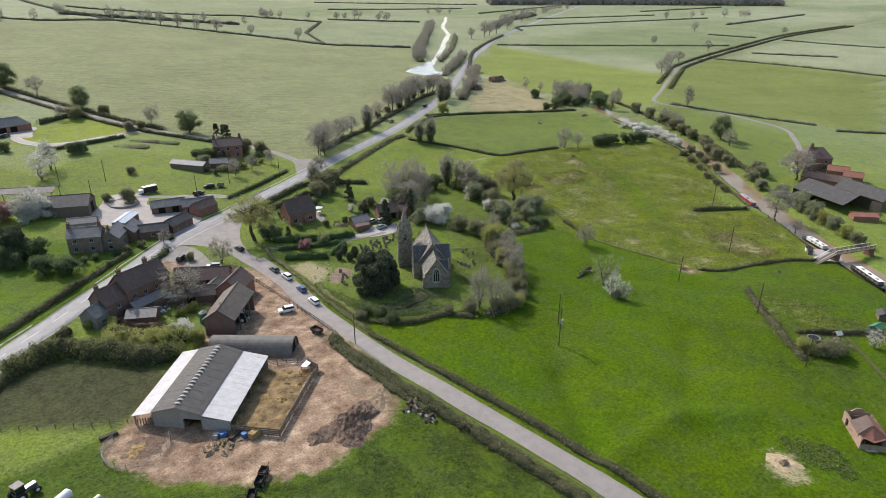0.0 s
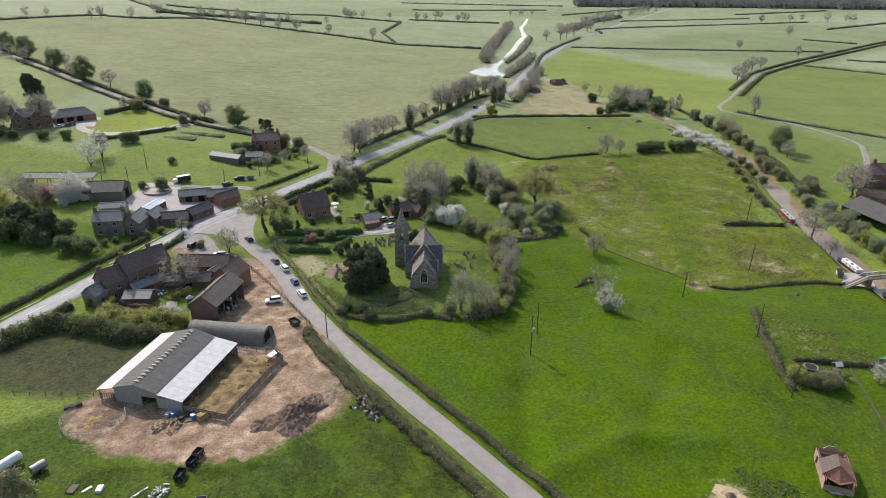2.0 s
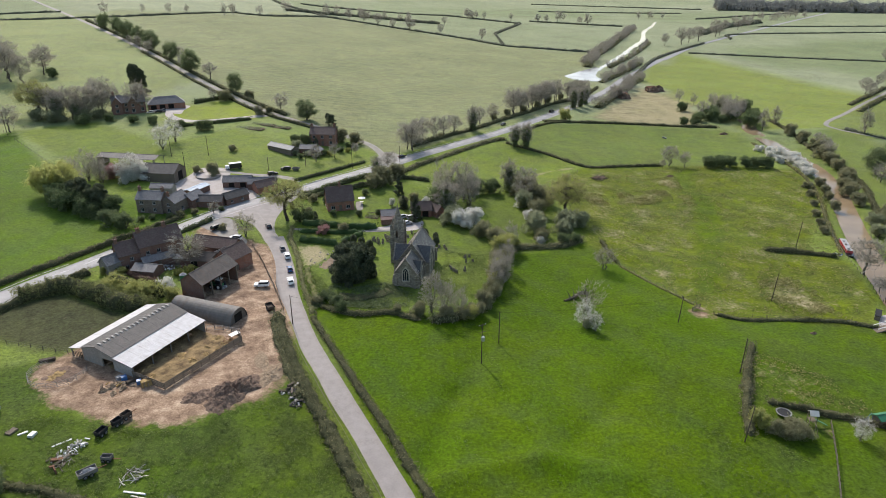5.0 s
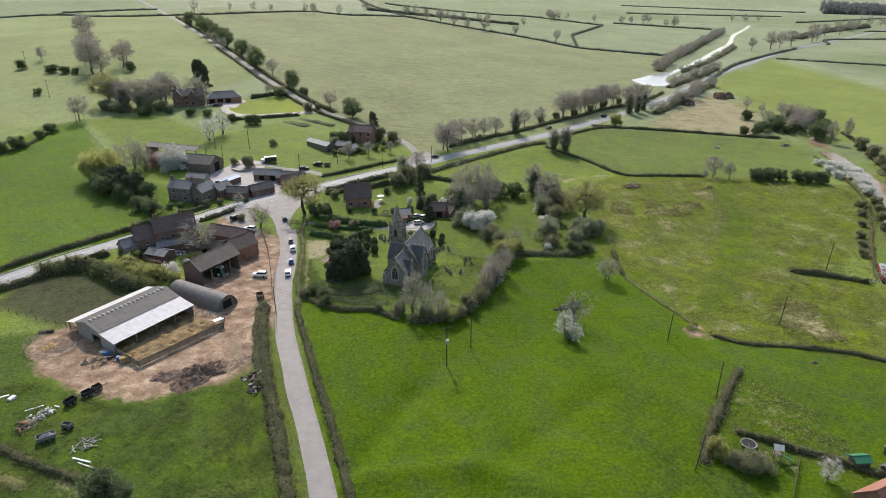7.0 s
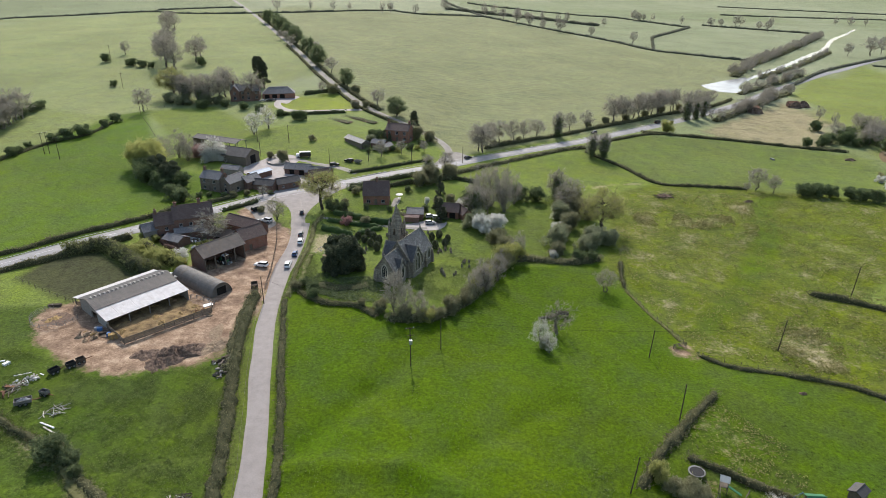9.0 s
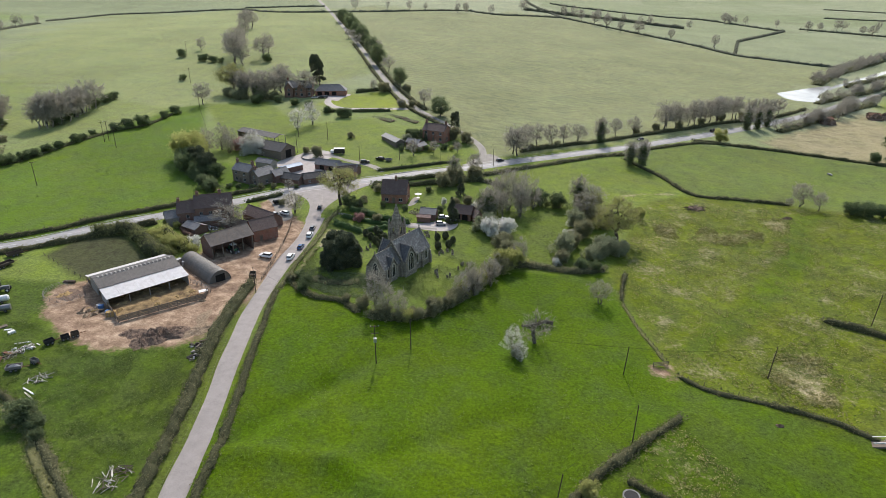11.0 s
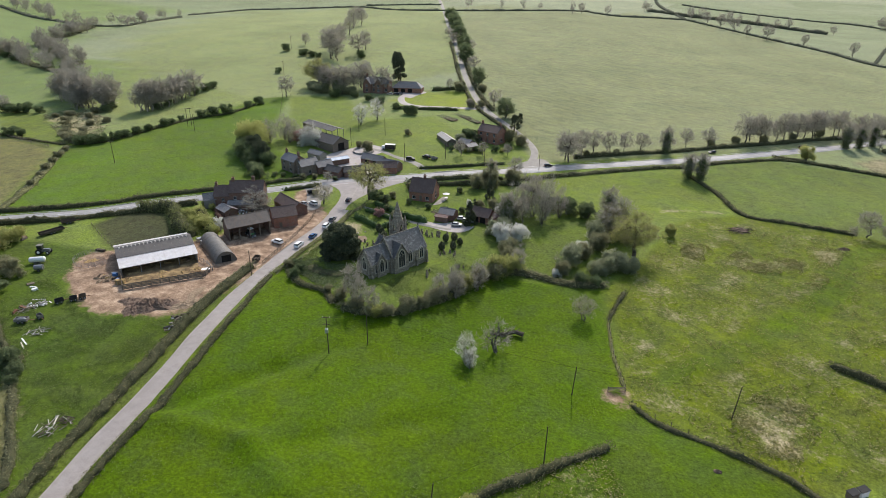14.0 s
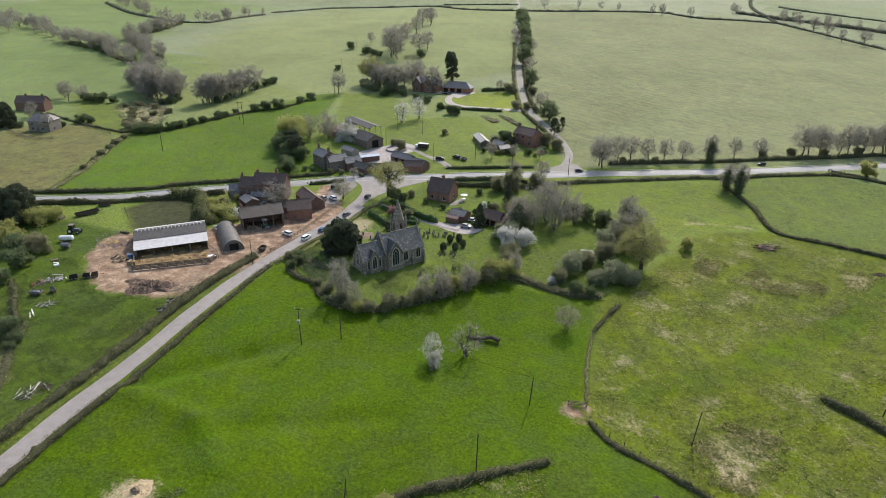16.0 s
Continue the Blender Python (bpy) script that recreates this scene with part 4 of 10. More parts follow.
def crown_skeleton(rng, radius, base, counts=(8, 46, 240), trunks=1, bulge=0.45, thick=1.0, droop=0.0):
    """Trunk and three orders of limbs of a tree 10 m high, whose ends fill a lobed crown; also the places and ways of the outer wood."""
    g, ends = Geo(), []
    n1, n2, n3 = counts
    seed = float(rng.uniform(0, 50))
    mid, half = (base + 10) / 2, (10 - base) / 2

    def fill(n, inner, outer):
        d = rng.normal(size=(n, 3))
        d /= np.linalg.norm(d, axis=1)[:, None]
        lobes = np.array([1 + bulge * noise.noise((v[0] * 1.7 + seed, v[1] * 1.7, v[2] * 1.7)) for v in d])
        r = (rng.uniform(inner, outer, n) * lobes)[:, None]
        q = d * r * np.array([radius, radius, half])
        q[:, 2] = np.clip(q[:, 2] + mid, base * 0.6, 10.0)
        return q

    outer, second, first = fill(n3, 0.62, 1.0), fill(n2, 0.45, 0.85), fill(n1, 0.25, 0.6)

    def limb(p, q, way, r0, r1, segs, sides):
        p, q, way = np.array(p), np.array(q), np.array(way)
        long = np.linalg.norm(q - p)
        c = p + way * long * 0.42 + rng.normal(size=3) * long * 0.07
        pts = []
        for k in range(segs + 1):
            t = k / segs
            w = (1 - t) ** 2 * p + 2 * t * (1 - t) * c + t * t * q
            if 0 < k < segs:
                w = w + rng.normal(size=3) * long * 0.035
            pts.append(w)
        for k in range(segs):
            g.tube(pts[k], pts[k + 1], r0 + (r1 - r0) * k / segs, r0 + (r1 - r0) * (k + 1) / segs, sides)
        return pts

    def spring(parents, target):
        """The place on a parent limb from which a limb to the target would spring."""
        best, found = 1e9, None
        for pts in parents:
            for k in range(1, len(pts)):
                d = target - pts[k]
                cost = np.linalg.norm(d) + max(0.0, 0.35 * np.linalg.norm(d) - d[2]) * (0.9 - droop) + rng.uniform(0, 0.5)
                if cost < best:
                    way = pts[k] - pts[k - 1]
                    best, found = cost, (pts[k], way / (np.linalg.norm(way) + 1e-6))
        return found

    r = 0.27 * thick / math.sqrt(trunks)
    stems = []
    for i in range(trunks):
        a = 2 * math.pi * i / trunks + rng.uniform(-0.5, 0.5)
        out = 0.0 if trunks == 1 else radius * rng.uniform(0.25, 0.6)
        foot = np.array([0.12 * out * math.cos(a), 0.12 * out * math.sin(a), -0.3])
        head = np.array([out * math.cos(a) + rng.normal() * 0.25, out * math.sin(a) + rng.normal() * 0.25, base + (10 - base) * rng.uniform(0.5, 0.66)])
        stems.append(limb(foot, head, (0, 0, 1), r * 1.15, r * 0.4, 6, 7))
    cut = [pts[max(1, int(len(pts) * base / 12)):] for pts in stems]
    ones = []
    for q in first:
        p, way = spring(cut, q)
        ones.append(limb(p, q, way * 0.5 + np.array([0, 0, 0.4]), r * 0.5, r * 0.2, 4, 5))
    twos = []
    for q in second:
        p, way = spring(ones + cut, q)
        twos.append(limb(p, q, way * 0.6 + np.array([0, 0, 0.25]), r * 0.22, r * 0.09, 3, 4))
    for q in outer:
        p, way = spring(twos, q)
        pts = limb(p, q, way * 0.6 + np.array([0, 0, 0.2]), r * 0.1, r * 0.03, 2, 3)
        for k in (1, 2):
            d = pts[k] - pts[k - 1]
            ends.append((pts[k], d / (np.linalg.norm(d) + 1e-6)))
    return g, ends


def twig_faces(rng, ends, count, length, width, up=0.25):
    """Corners of thin tapered twigs that leave the outer wood."""
    at = np.array([e[0] for e in ends])
    way = np.array([e[1] for e in ends])
    i = rng.integers(0, len(ends), count)
    e = at[i] + rng.normal(size=(count, 3)) * 0.12
    d = way[i] * 0.8 + rng.normal(size=(count, 3)) * 0.5 + np.array([0, 0, up])
    d /= np.linalg.norm(d, axis=1)[:, None]
    side = np.cross(d, rng.normal(size=(count, 3)))
    side /= np.linalg.norm(side, axis=1)[:, None]
    ln = (length * rng.uniform(0.5, 1.3, count))[:, None]
    bend = rng.normal(size=(count, 3)) * 0.1 * ln
    return np.stack([e - side * width, e + side * width, e + d * ln * 0.55 + bend + side * width * 0.6, e + d * ln + bend], 1).reshape(-1, 3)


# radius and foot of the crown, limbs, trunks, girth, droop
HABIT = {"bare": (3.5, 2.3, (8, 40, 160), 1, 0.85, -0.15), "coppice": (3.0, 0.5, (12, 50, 170), 6, 0.85, -0.25), "bareoak": (5.8, 2.3, (10, 64, 320), 1, 1.7, 0.3),
         "oak": (6.3, 2.6, (12, 72, 340), 1, 1.7, 0.3), "thorn": (4.6, 1.6, (9, 44, 220), 2, 1.1, 0.3), "willow": (4.6, 1.2, (8, 40, 180), 2, 1.3, 0.6),
         "green": (4.0, 1.0, (8, 40, 200), 1, 1.2, 0.2), "ivy": (2.7, 1.8, (8, 40, 200), 1, 1.1, 0.0), "blossom": (3.8, 1.3, (8, 44, 220), 2, 1.0, 0.2),
         "tall": (2.3, 1.8, (8, 44, 220), 1, 0.8, -0.1), "dead": (4.6, 1.2, (10, 34, 90), 2, 1.5, 0.3)}


def make_tree(kind, seed):
    """Meshes for one tree about 10 m high: trunk with limbs, and crown."""
    rng = np.random.default_rng(seed)
    radius, base, counts, trunks, thick, droop = HABIT[kind]
    g, ends = crown_skeleton(rng, radius, base, counts, trunks, 0.55, thick, droop)
    tips = np.array([e[0] for e in ends])
    out = []

    def sprinkle(src, count, sd, size, mat, long=1.0, low=None, clumps=0):
        if clumps:
            src = src[rng.integers(0, len(src), clumps)] + rng.normal(size=(clumps, 3)) * 0.15
        c = src[rng.integers(0, len(src), count)] + rng.normal(size=(count, 3)) * sd
        if low is not None:
            c = c[c[:, 2] > low]
        pv, pf = cards(c, size, rng, 0.0, long, 3)
        out.append((array_mesh("crown", pv, pf, mat), mat))

    def twigs(count, length, width, mat=None):
        v = twig_faces(rng, ends, count, length, width)
        out.append((array_mesh("crown", v, np.arange(len(v)).reshape(-1, 4), mat or M_TWIG), mat or M_TWIG))

    if kind in ("bare", "coppice"):
        twigs(1800 if kind == "bare" else 1500, 1.25, 0.011)
    elif kind == "tall":
        twigs(1700, 1.15, 0.0115)
    elif kind == "bareoak":
        twigs(2000, 1.0, 0.0115, M_OAKTWIG)
        sprinkle(tips, 12000, 0.36, 0.17, M_SPRING, low=2.3, clumps=620)
    elif kind == "dead":
        twigs(700, 1.2, 0.014)
    elif kind == "thorn":
        twigs(3000, 0.9, 0.013)
        sprinkle(tips, 1500, 0.5, 0.16, M_SPRING)
    elif kind == "oak":
        twigs(1300, 0.9, 0.011, M_OAKTWIG)
        sprinkle(tips, 12500, 0.32, 0.14, M_SPRING, low=2.4, clumps=640)
    elif kind == "willow":
        sprinkle(tips, 9000, 0.5, 0.22, M_WILLOW, 1.9, low=0.8, clumps=300)
    elif kind == "green":
        sprinkle(tips, 8000, 0.5, 0.24, M_GREEN, 1.3, low=0.7, clumps=280)
    elif kind == "blossom":
        twigs(900, 0.9, 0.012)
        sprinkle(tips, 5200, 0.3, 0.14, M_BLOSSOM, 1.0, low=1.2, clumps=240)
    elif kind == "ivy":
        twigs(2200, 1.1, 0.013)
        up = rng.uniform(0.2, 7.6, 400)
        body = np.column_stack([rng.normal(size=400) * (0.75 - 0.06 * up), rng.normal(size=400) * (0.75 - 0.06 * up), up])
        low_limbs = tips[(tips[:, 2] < 6.5) & (np.hypot(tips[:, 0], tips[:, 1]) < 1.6)]
        sprinkle(np.vstack([body, low_limbs]), 4200, 0.3, 0.26, M_IVY, 1.2, low=0.1)
    bark = M_OAKBARK if kind in ("oak", "bareoak") else M_BARK
    return g.mesh("trunk", bark, True), out


def make_evergreen(kind, seed):
    """A dense evergreen about 10 m high, of lobes of foliage about a trunk."""
    rng = np.random.default_rng(seed)
    g = Geo()
    g.tube((0, 0, -0.2), (0.1, 0, 8.0), 0.32, 0.08, 7)
    pts = []
    if kind == "yew":
        for _ in range(46):
            a, h = rng.uniform(0, 2 * math.pi), rng.uniform(0.06, 0.92)
            r = 4.9 * math.sqrt(max(0.05, 1 - (h - 0.28) ** 2 / 0.55)) * rng.uniform(0.5, 0.95)
            pts.append((r * math.cos(a), r * math.sin(a), h * 10, rng.uniform(0.9, 1.7)))
    elif kind == "cypress":
        for _ in range(64):
            a, h = rng.uniform(0, 2 * math.pi), rng.uniform(0.02, 0.95)
            r = 1.9 * (1 - h ** 1.6) * rng.uniform(0.4, 0.95)
            pts.append((r * math.cos(a), r * math.sin(a), h * 10, 0.55 * (1.25 - h)))
    else:  # pine
        for _ in range(60):
            a, h = rng.uniform(0, 2 * math.pi), rng.uniform(0.18, 0.97)
            r = 3.3 * math.sqrt(max(0.03, 1.03 - h)) * rng.uniform(0.35, 1.05)
            pts.append((r * math.cos(a), r * math.sin(a), h * 10, rng.uniform(0.4, 0.8)))
            g.tube((0.05, 0, h * 9.3), (r * math.cos(a), r * math.sin(a), h * 10), 0.07, 0.02, 3)
    if kind == "yew":
        core = Geo()
        prn = random.Random(seed)
        rings, n = 9, 16
        vs = []
        for j in range(rings):
            h = 0.02 + 0.74 * j / (rings - 1)
            r = 3.2 * math.sqrt(max(0.02, 1 - (h - 0.28) ** 2 / 0.52))
            vs += [(r * prn.uniform(0.8, 1.1) * math.cos(2 * math.pi * i / n), r * prn.uniform(0.8, 1.1) * math.sin(2 * math.pi * i / n), h * 10) for i in range(n)]
        core.add(vs, [(j * n + i, j * n + (i + 1) % n, j * n + n + (i + 1) % n, j * n + n + i) for j in range(rings - 1) for i in range(n)] + [tuple(range((rings - 1) * n, rings * n))])
        inner = core.mesh("inner_foliage", M_DARKLEAF, True)
        for _ in range(40):
            a, h = rng.uniform(0, 2 * math.pi), rng.uniform(0.04, 0.95)
            r = 4.6 * math.sqrt(max(0.05, 1 - (h - 0.28) ** 2 / 0.55))
            pts.append((r * math.cos(a), r * math.sin(a), h * 10, rng.uniform(0.7, 1.2)))
    c = []
    for x, y, z, s in pts:
        each = 330 if kind == "yew" else 190
        k = rng.normal(size=(each, 3))
        k /= np.linalg.norm(k, axis=1)[:, None]
        c.append(np.array([x, y, z]) + k * s * np.array([1, 1, 0.8]) * rng.uniform(0.7, 1.08, each)[:, None])
    c = np.vstack(c)
    c = c[c[:, 2] > 0.15]
    pv, pf = cards(c, 0.27 if kind == "yew" else 0.2, rng, 0, 1.5)
    found = [(array_mesh("crown", pv, pf, M_DARKLEAF), M_DARKLEAF)]
    if kind == "yew":
        found.append((inner, M_DARKLEAF))
    return g.mesh("trunk", M_BARK, True), found


def make_bush(mat, seed, twigs=True, count=2600):
    """A low bush about 4 m high and 5 m wide."""
    rng = np.random.default_rng(seed)
    g = Geo()
    for _ in range(9):
        a, r = rng.uniform(0, 2 * math.pi), rng.uniform(0.3, 1.7)
        g.tube((r * 0.2 * math.cos(a), r * 0.2 * math.sin(a), -0.15), (r * math.cos(a), r * math.sin(a), rng.uniform(1.6, 3.2)), 0.07, 0.02, 4)
    c = []
    for _ in range(22):
        a, r, h = rng.uniform(0, 2 * math.pi), 2.1 * math.sqrt(rng.random()), rng.uniform(0.5, 3.0)
        r *= math.sqrt(max(0.1, 1 - (h / 3.9) ** 2))
        s = rng.uniform(0.35, 1.05)
        k = rng.normal(size=(count // 22, 3))
        k /= np.linalg.norm(k, axis=1)[:, None]
        c.append(np.array([r * math.cos(a), r * math.sin(a), h]) + k * s * rng.uniform(0.5, 1.1, len(k))[:, None])
    c = np.vstack(c)
    c = c[c[:, 2] > 0.05]
    out = []
    if mat is M_SCRUB:
        pv, pf = cards(np.vstack([c, c + rng.normal(size=c.shape) * 0.25]), 0.085, rng, 0, 7.5)
    else:
        c = c + rng.normal(size=c.shape) * 0.12
        pv, pf = cards(np.vstack([c, c + rng.normal(size=c.shape) * 0.16]), 0.165, rng, 0, 1.5)
    out.append((array_mesh("foliage", pv, pf, mat), mat))
    return g.mesh("stems", M_BARK, True), out


KINDS = {}
for kind_name, seeds in (("bare", (3, 14, 27, 31, 36, 39)), ("bareoak", (4, 6)), ("oak", (5, 8)), ("thorn", (9, 17)), ("willow", (11,)), ("green", (21, 22, 23)), ("ivy", (41, 42)), ("blossom", (51, 52)), ("tall", (61, 62)), ("dead", (71,)), ("coppice", (15, 18, 29))):
    KINDS[kind_name] = [make_tree(kind_name, s) for s in seeds]
for kind_name, seeds in (("yew", (81, 82)), ("cypress", (83, 84)), ("pine", (85,))):
    KINDS[kind_name] = [make_evergreen(kind_name, s) for s in seeds]
for kind_name, bush_mat in (("bush", M_GREEN), ("scrub", M_SCRUB), ("darkbush", M_IVY), ("whitebush", M_BLOSSOM), ("springbush", M_SPRING), ("pinkbush", M_PINK), ("greybush", M_GREYLEAF)):
    KINDS[kind_name] = [make_bush(bush_mat, s) for s in (91, 92)]


def make_clipped(seed):
    """A clipped yew about 4 m high: a close egg of dark leaves on a short stem."""
    rng = np.random.default_rng(seed)
    g = Geo()
    g.tube((0, 0, -0.2), (0, 0, 3.2), 0.2, 0.06, 6)
    k = rng.normal(size=(1500, 3))
    k /= np.linalg.norm(k, axis=1)[:, None]
    c = k * np.array([1.35, 1.35, 1.9]) * rng.uniform(0.72, 1.04, 1500)[:, None] + np.array([0, 0, 1.85])
    pv, pf = cards(c, 0.3, rng)
    return g.mesh("stem", M_BARK, True), [(array_mesh("foliage", pv, pf, M_DARKLEAF), M_DARKLEAF)]


KINDS["clipyew"] = [make_clipped(76), make_clipped(77)]
WORDS = {"clipyew": ("bush", "small dark clipped yew in the churchyard"), "bare": ("tree", "leafless spring tree with fine grey-brown twigs"), "coppice": ("tree", "leafless tree of many upright grey stems"), "bareoak": ("tree", "broad leafless oak with heavy limbs"), "greybush": ("bush", "rounded grey-green willow bush"), "oak": ("tree", "spreading oak with yellow-green opening leaves"),
         "thorn": ("tree", "small spreading thorn tree just coming into leaf"), "willow": ("tree", "large yellow-green weeping willow tree"),
         "green": ("tree", "rounded tree in fresh green leaf"), "ivy": ("tree", "leafless tree wrapped in dark ivy"),
         "blossom": ("tree", "tree covered in white blossom"), "tall": ("tree", "tall slender tree without leaves"), "dead": ("tree", "grey dead tree with broken limbs"),
         "yew": ("tree", "dense dark green yew tree"), "cypress": ("tree", "narrow evergreen tree with dark foliage"), "pine": ("tree", "pine tree with dark layered branches"),
         "bush": ("bush", "rounded bush with green leaves"), "scrub": ("bush", "leafless brown thicket of scrub"), "darkbush": ("bush", "dense bush with dark leaves"),
         "whitebush": ("bush", "bush covered in white blossom"), "springbush": ("bush", "bush with yellow-green new leaves"), "pinkbush": ("bush", "small bush with faded pink blossom")}
PLANTED = random.Random(7)


def plant(kind, x, y, height, wide=1.0, group=""):
    """One tree or bush with its foot on the ground at (x, y)."""
    cat, label = WORDS[kind]
    meshes = KINDS[kind]
    stem, crowns = meshes[PLANTED.randrange(len(meshes))]
    full = 10.0 if cat == "tree" else 4.0
    root = thing({"bush": "bush"}.get(cat, "tree"), x, y, 0, label, cat, group)
    s = height / full
    if kind == "bare":
        wide *= PLANTED.uniform(0.85, 1.25)
    root.matrix_basis = pose(x, y, Z(x, y) - 0.05, 0, 0, PLANTED.uniform(0, 360)) @ Matrix.Diagonal((s * wide, s * wide, s, 1))
    part("trunk" if cat == "tree" else "stem_clump", stem, None, root)
    for crown, _ in crowns:
        tagged(part("crown" if cat == "tree" else "foliage", crown, None, root), kind="stuff")
    return root


def plants(kind, places, group=""):
    for p in places:
        plant(kind, *p, group=group)


# trees beside the main road
plants("bare", [(98.5, 253, 13), (101.5, 262.3, 12), (166.4, 322.3, 14), (172.7, 327.8, 14), (183.2, 337.8, 14), (189.5, 344.6, 13), (197.1, 352.8, 14), (201.5, 361, 13), (210.2, 368.3, 13), (221.9, 372.3, 12), (230.8, 379.8, 11), (141.6, 300.9, 9)], "row of trees beside the main road")
plants("scrub", [(162.2, 319.1, 4), (174.7, 327.8, 4), (187.4, 341.2, 4), (200.3, 357.5, 4), (213.4, 369.6, 4), (151.9, 310.5, 3.5), (103.6, 264.4, 3), (114.9, 272.8, 3)])
plants("bare", [(96.4, 256, 12), (105.6, 268.6, 11.5), (111.8, 270.2, 11), (117.9, 276.9, 10), (124.1, 283.2, 8.5), (150.9, 308.4, 9), (168.5, 328.8, 12.5), (174.8, 330, 11),
                (180, 336.6, 10), (186.4, 342.3, 12), (192.8, 350.4, 11), (198.2, 356.2, 13), (206.8, 363.5, 12), (217.6, 369.8, 11), (227.6, 379.7, 11), (237.5, 387.3, 11)], "row of trees beside the main road")
plants("ivy", [(134.4, 286.4, 12), (210.2, 340.6, 13), (216.6, 345.2, 12), (223.2, 353.4, 12), (146.6, 256.6, 10.5), (151.3, 254.6, 12)], "ivy-clad trees")
plants("oak", [(45.2, 177.4, 14, 0.82)])
plants("bareoak", [(138.6, 174.6, 13.5, 0.9)])
plants("springbush", [(146.9, 194.5, 4.6, 0.85)])
plants("greybush", [(134.4, 164.2, 5, 1.2), (139.7, 163.9, 4.0, 1.1), (122.9, 160.2, 7.5, 0.9), (125.5, 181.3, 7, 0.9), (97.1, 169, 6, 1.2)])
plants("thorn", [(33, 166.5, 7.5)])
plants("springbush", [(192, 308.8, 7, 0.9)])
# the lane to the north and the big house
plants("green", [(-104, 592, 13), (-75, 535, 14), (-48, 483, 14), (-13, 410, 14), (17, 357, 11), (54, 300, 10, 1.2), (-88, 565, 13), (-62, 510, 13), (-30, 448, 12)], "trees along the narrow lane")
plants("bare", [(0, 391, 10), (42, 317, 9), (-58, 490, 9), (-25, 449, 9), (7, 337, 7), (-48, 470, 9), (-66, 500, 8), (-20, 425, 8), (31, 308, 5), (-110, 600, 9)])
plants("scrub", [(13, 338, 6, 1.2), (25, 342, 5), (31, 309, 4.5), (36, 312, 4)])
plants("bareoak", [(-69, 315.5, 15, 1.0)])
plants("bare", [(-46, 309, 15), (-42, 320, 16), (-38, 318, 13), (-25, 314, 15), (-66, 314, 13), (-54, 312, 14), (-49, 337, 12)])
plants("ivy", [(-58, 307, 13, 1.2), (-49, 303, 10, 1.2)])
plants("bare", [(-52, 306, 14), (-44, 305, 12), (-41, 311, 13), (-62, 312, 13)])
plants("greybush", [(-66, 305, 6, 1.3), (-58, 301, 6, 1.4), (-46, 303, 6, 1.3), (-40, 305, 5, 1.2)])
plants("pine", [(-31, 345, 17), (-28, 342, 15)])
plants("darkbush", [(-35, 300, 4, 1.2), (-24, 297, 4, 1.3), (-15, 294, 4, 1.2), (-45, 296, 5, 1.3), (7, 282, 5), (10, 283, 5), (-2, 287, 4)])
plants("pine", [(63.9, 293.3, 5.5), (64.9, 281.4, 8, 1.2)])
plants("darkbush", [(51.5, 259, 5, 1.0), (48.5, 261, 4, 1.1), (54.5, 262, 4)])
plants("greybush", [(49, 252, 4.5, 1.0), (53, 243, 2.6, 1.4), (57, 242, 2.4, 1.3), (48, 244.5, 2.4, 1.3)])
plants("scrub", [(67.9, 264.7, 6.5), (74, 262.9, 5.5), (60, 268, 4)])
plants("bare", [(84.1, 225.5, 8), (56, 236, 7)])
plants("blossom", [(-5, 256, 10.5), (-1.5, 266, 11), (-9, 220, 10, 1.1), (-11.5, 219, 8, 1.2), (-7, 221, 7.5, 1.1)])
plants("scrub", [(23, 251, 3), (18, 223, 5, 0.9), (12, 226, 3)])
# the west farm
plants("willow", [(-28.6, 206, 12, 1.1), (-33.6, 207, 10.5, 1.0), (-25, 203, 9, 1.0)])
plants("coppice", [(-27, 214, 11, 1.2), (-24, 221, 11, 1.2), (-21, 224, 9, 1.1), (-19, 218, 8, 1.1)])
plants("yew", [(-14, 192, 8.5, 0.95), (-20, 196, 9.5, 0.8)])
plants("darkbush", [(-24, 193, 8, 1.1), (-9, 190, 6, 1.1), (-17, 189, 6.5, 1.1), (-27, 199, 8, 1.0)])
plants("bush", [(-3, 176, 5.5, 1.1), (-8, 180, 5, 1.2), (-14, 186, 5)])
plants("pinkbush", [(-16, 222, 6)])
plants("whitebush", [(-8.2, 219.5, 7.0, 1.15), (-6.2, 219, 5.6, 1.1), (-10.4, 218.6, 5.6, 1.1)], "cherry blossom beside the barns")
# hillside trees to the north-west
plants("bare", [(-183, 554, 12), (-103, 382, 21), (-108, 390, 19), (-116, 410, 18), (-92, 400, 15), (-97, 419, 14), (-160, 506, 17), (-164, 525, 16), (-148, 416, 9), (-72, 288, 12), (-131, 440, 14), (-142, 470, 14), (-96, 378, 14)])
plants("darkbush", [(-149, 392, 6), (-128, 385, 5, 1.5), (-120, 383, 4.5, 1.4), (-113, 381, 4), (-113, 335, 4), (-85, 392, 6)])
plants("tall", [(-127, 240, 16), (-125, 248, 15.5), (-126, 257, 15), (-127, 264, 14), (-172, 234, 18), (-164, 233, 17), (-156, 237, 15), (-180, 240, 17), (-188, 245, 16)], "leafless wood in the hollow")
plants("yew", [(-36, 89, 12, 0.9), (-42, 94, 10, 0.9)])
plants("springbush", [(-30, 92, 6, 1.2), (-24, 80, 7, 1.3), (-29, 97, 5, 1.2)])
plants("bush", [(-4, 74, 6, 1.1), (-14, 78, 6, 1.2), (-20, 72, 6, 1.3), (2, 66, 4.5), (29, 55, 5, 1.1)])
plants("scrub", [(-10, 82, 5.5, 1.3), (-34, 78, 6, 1.3)])
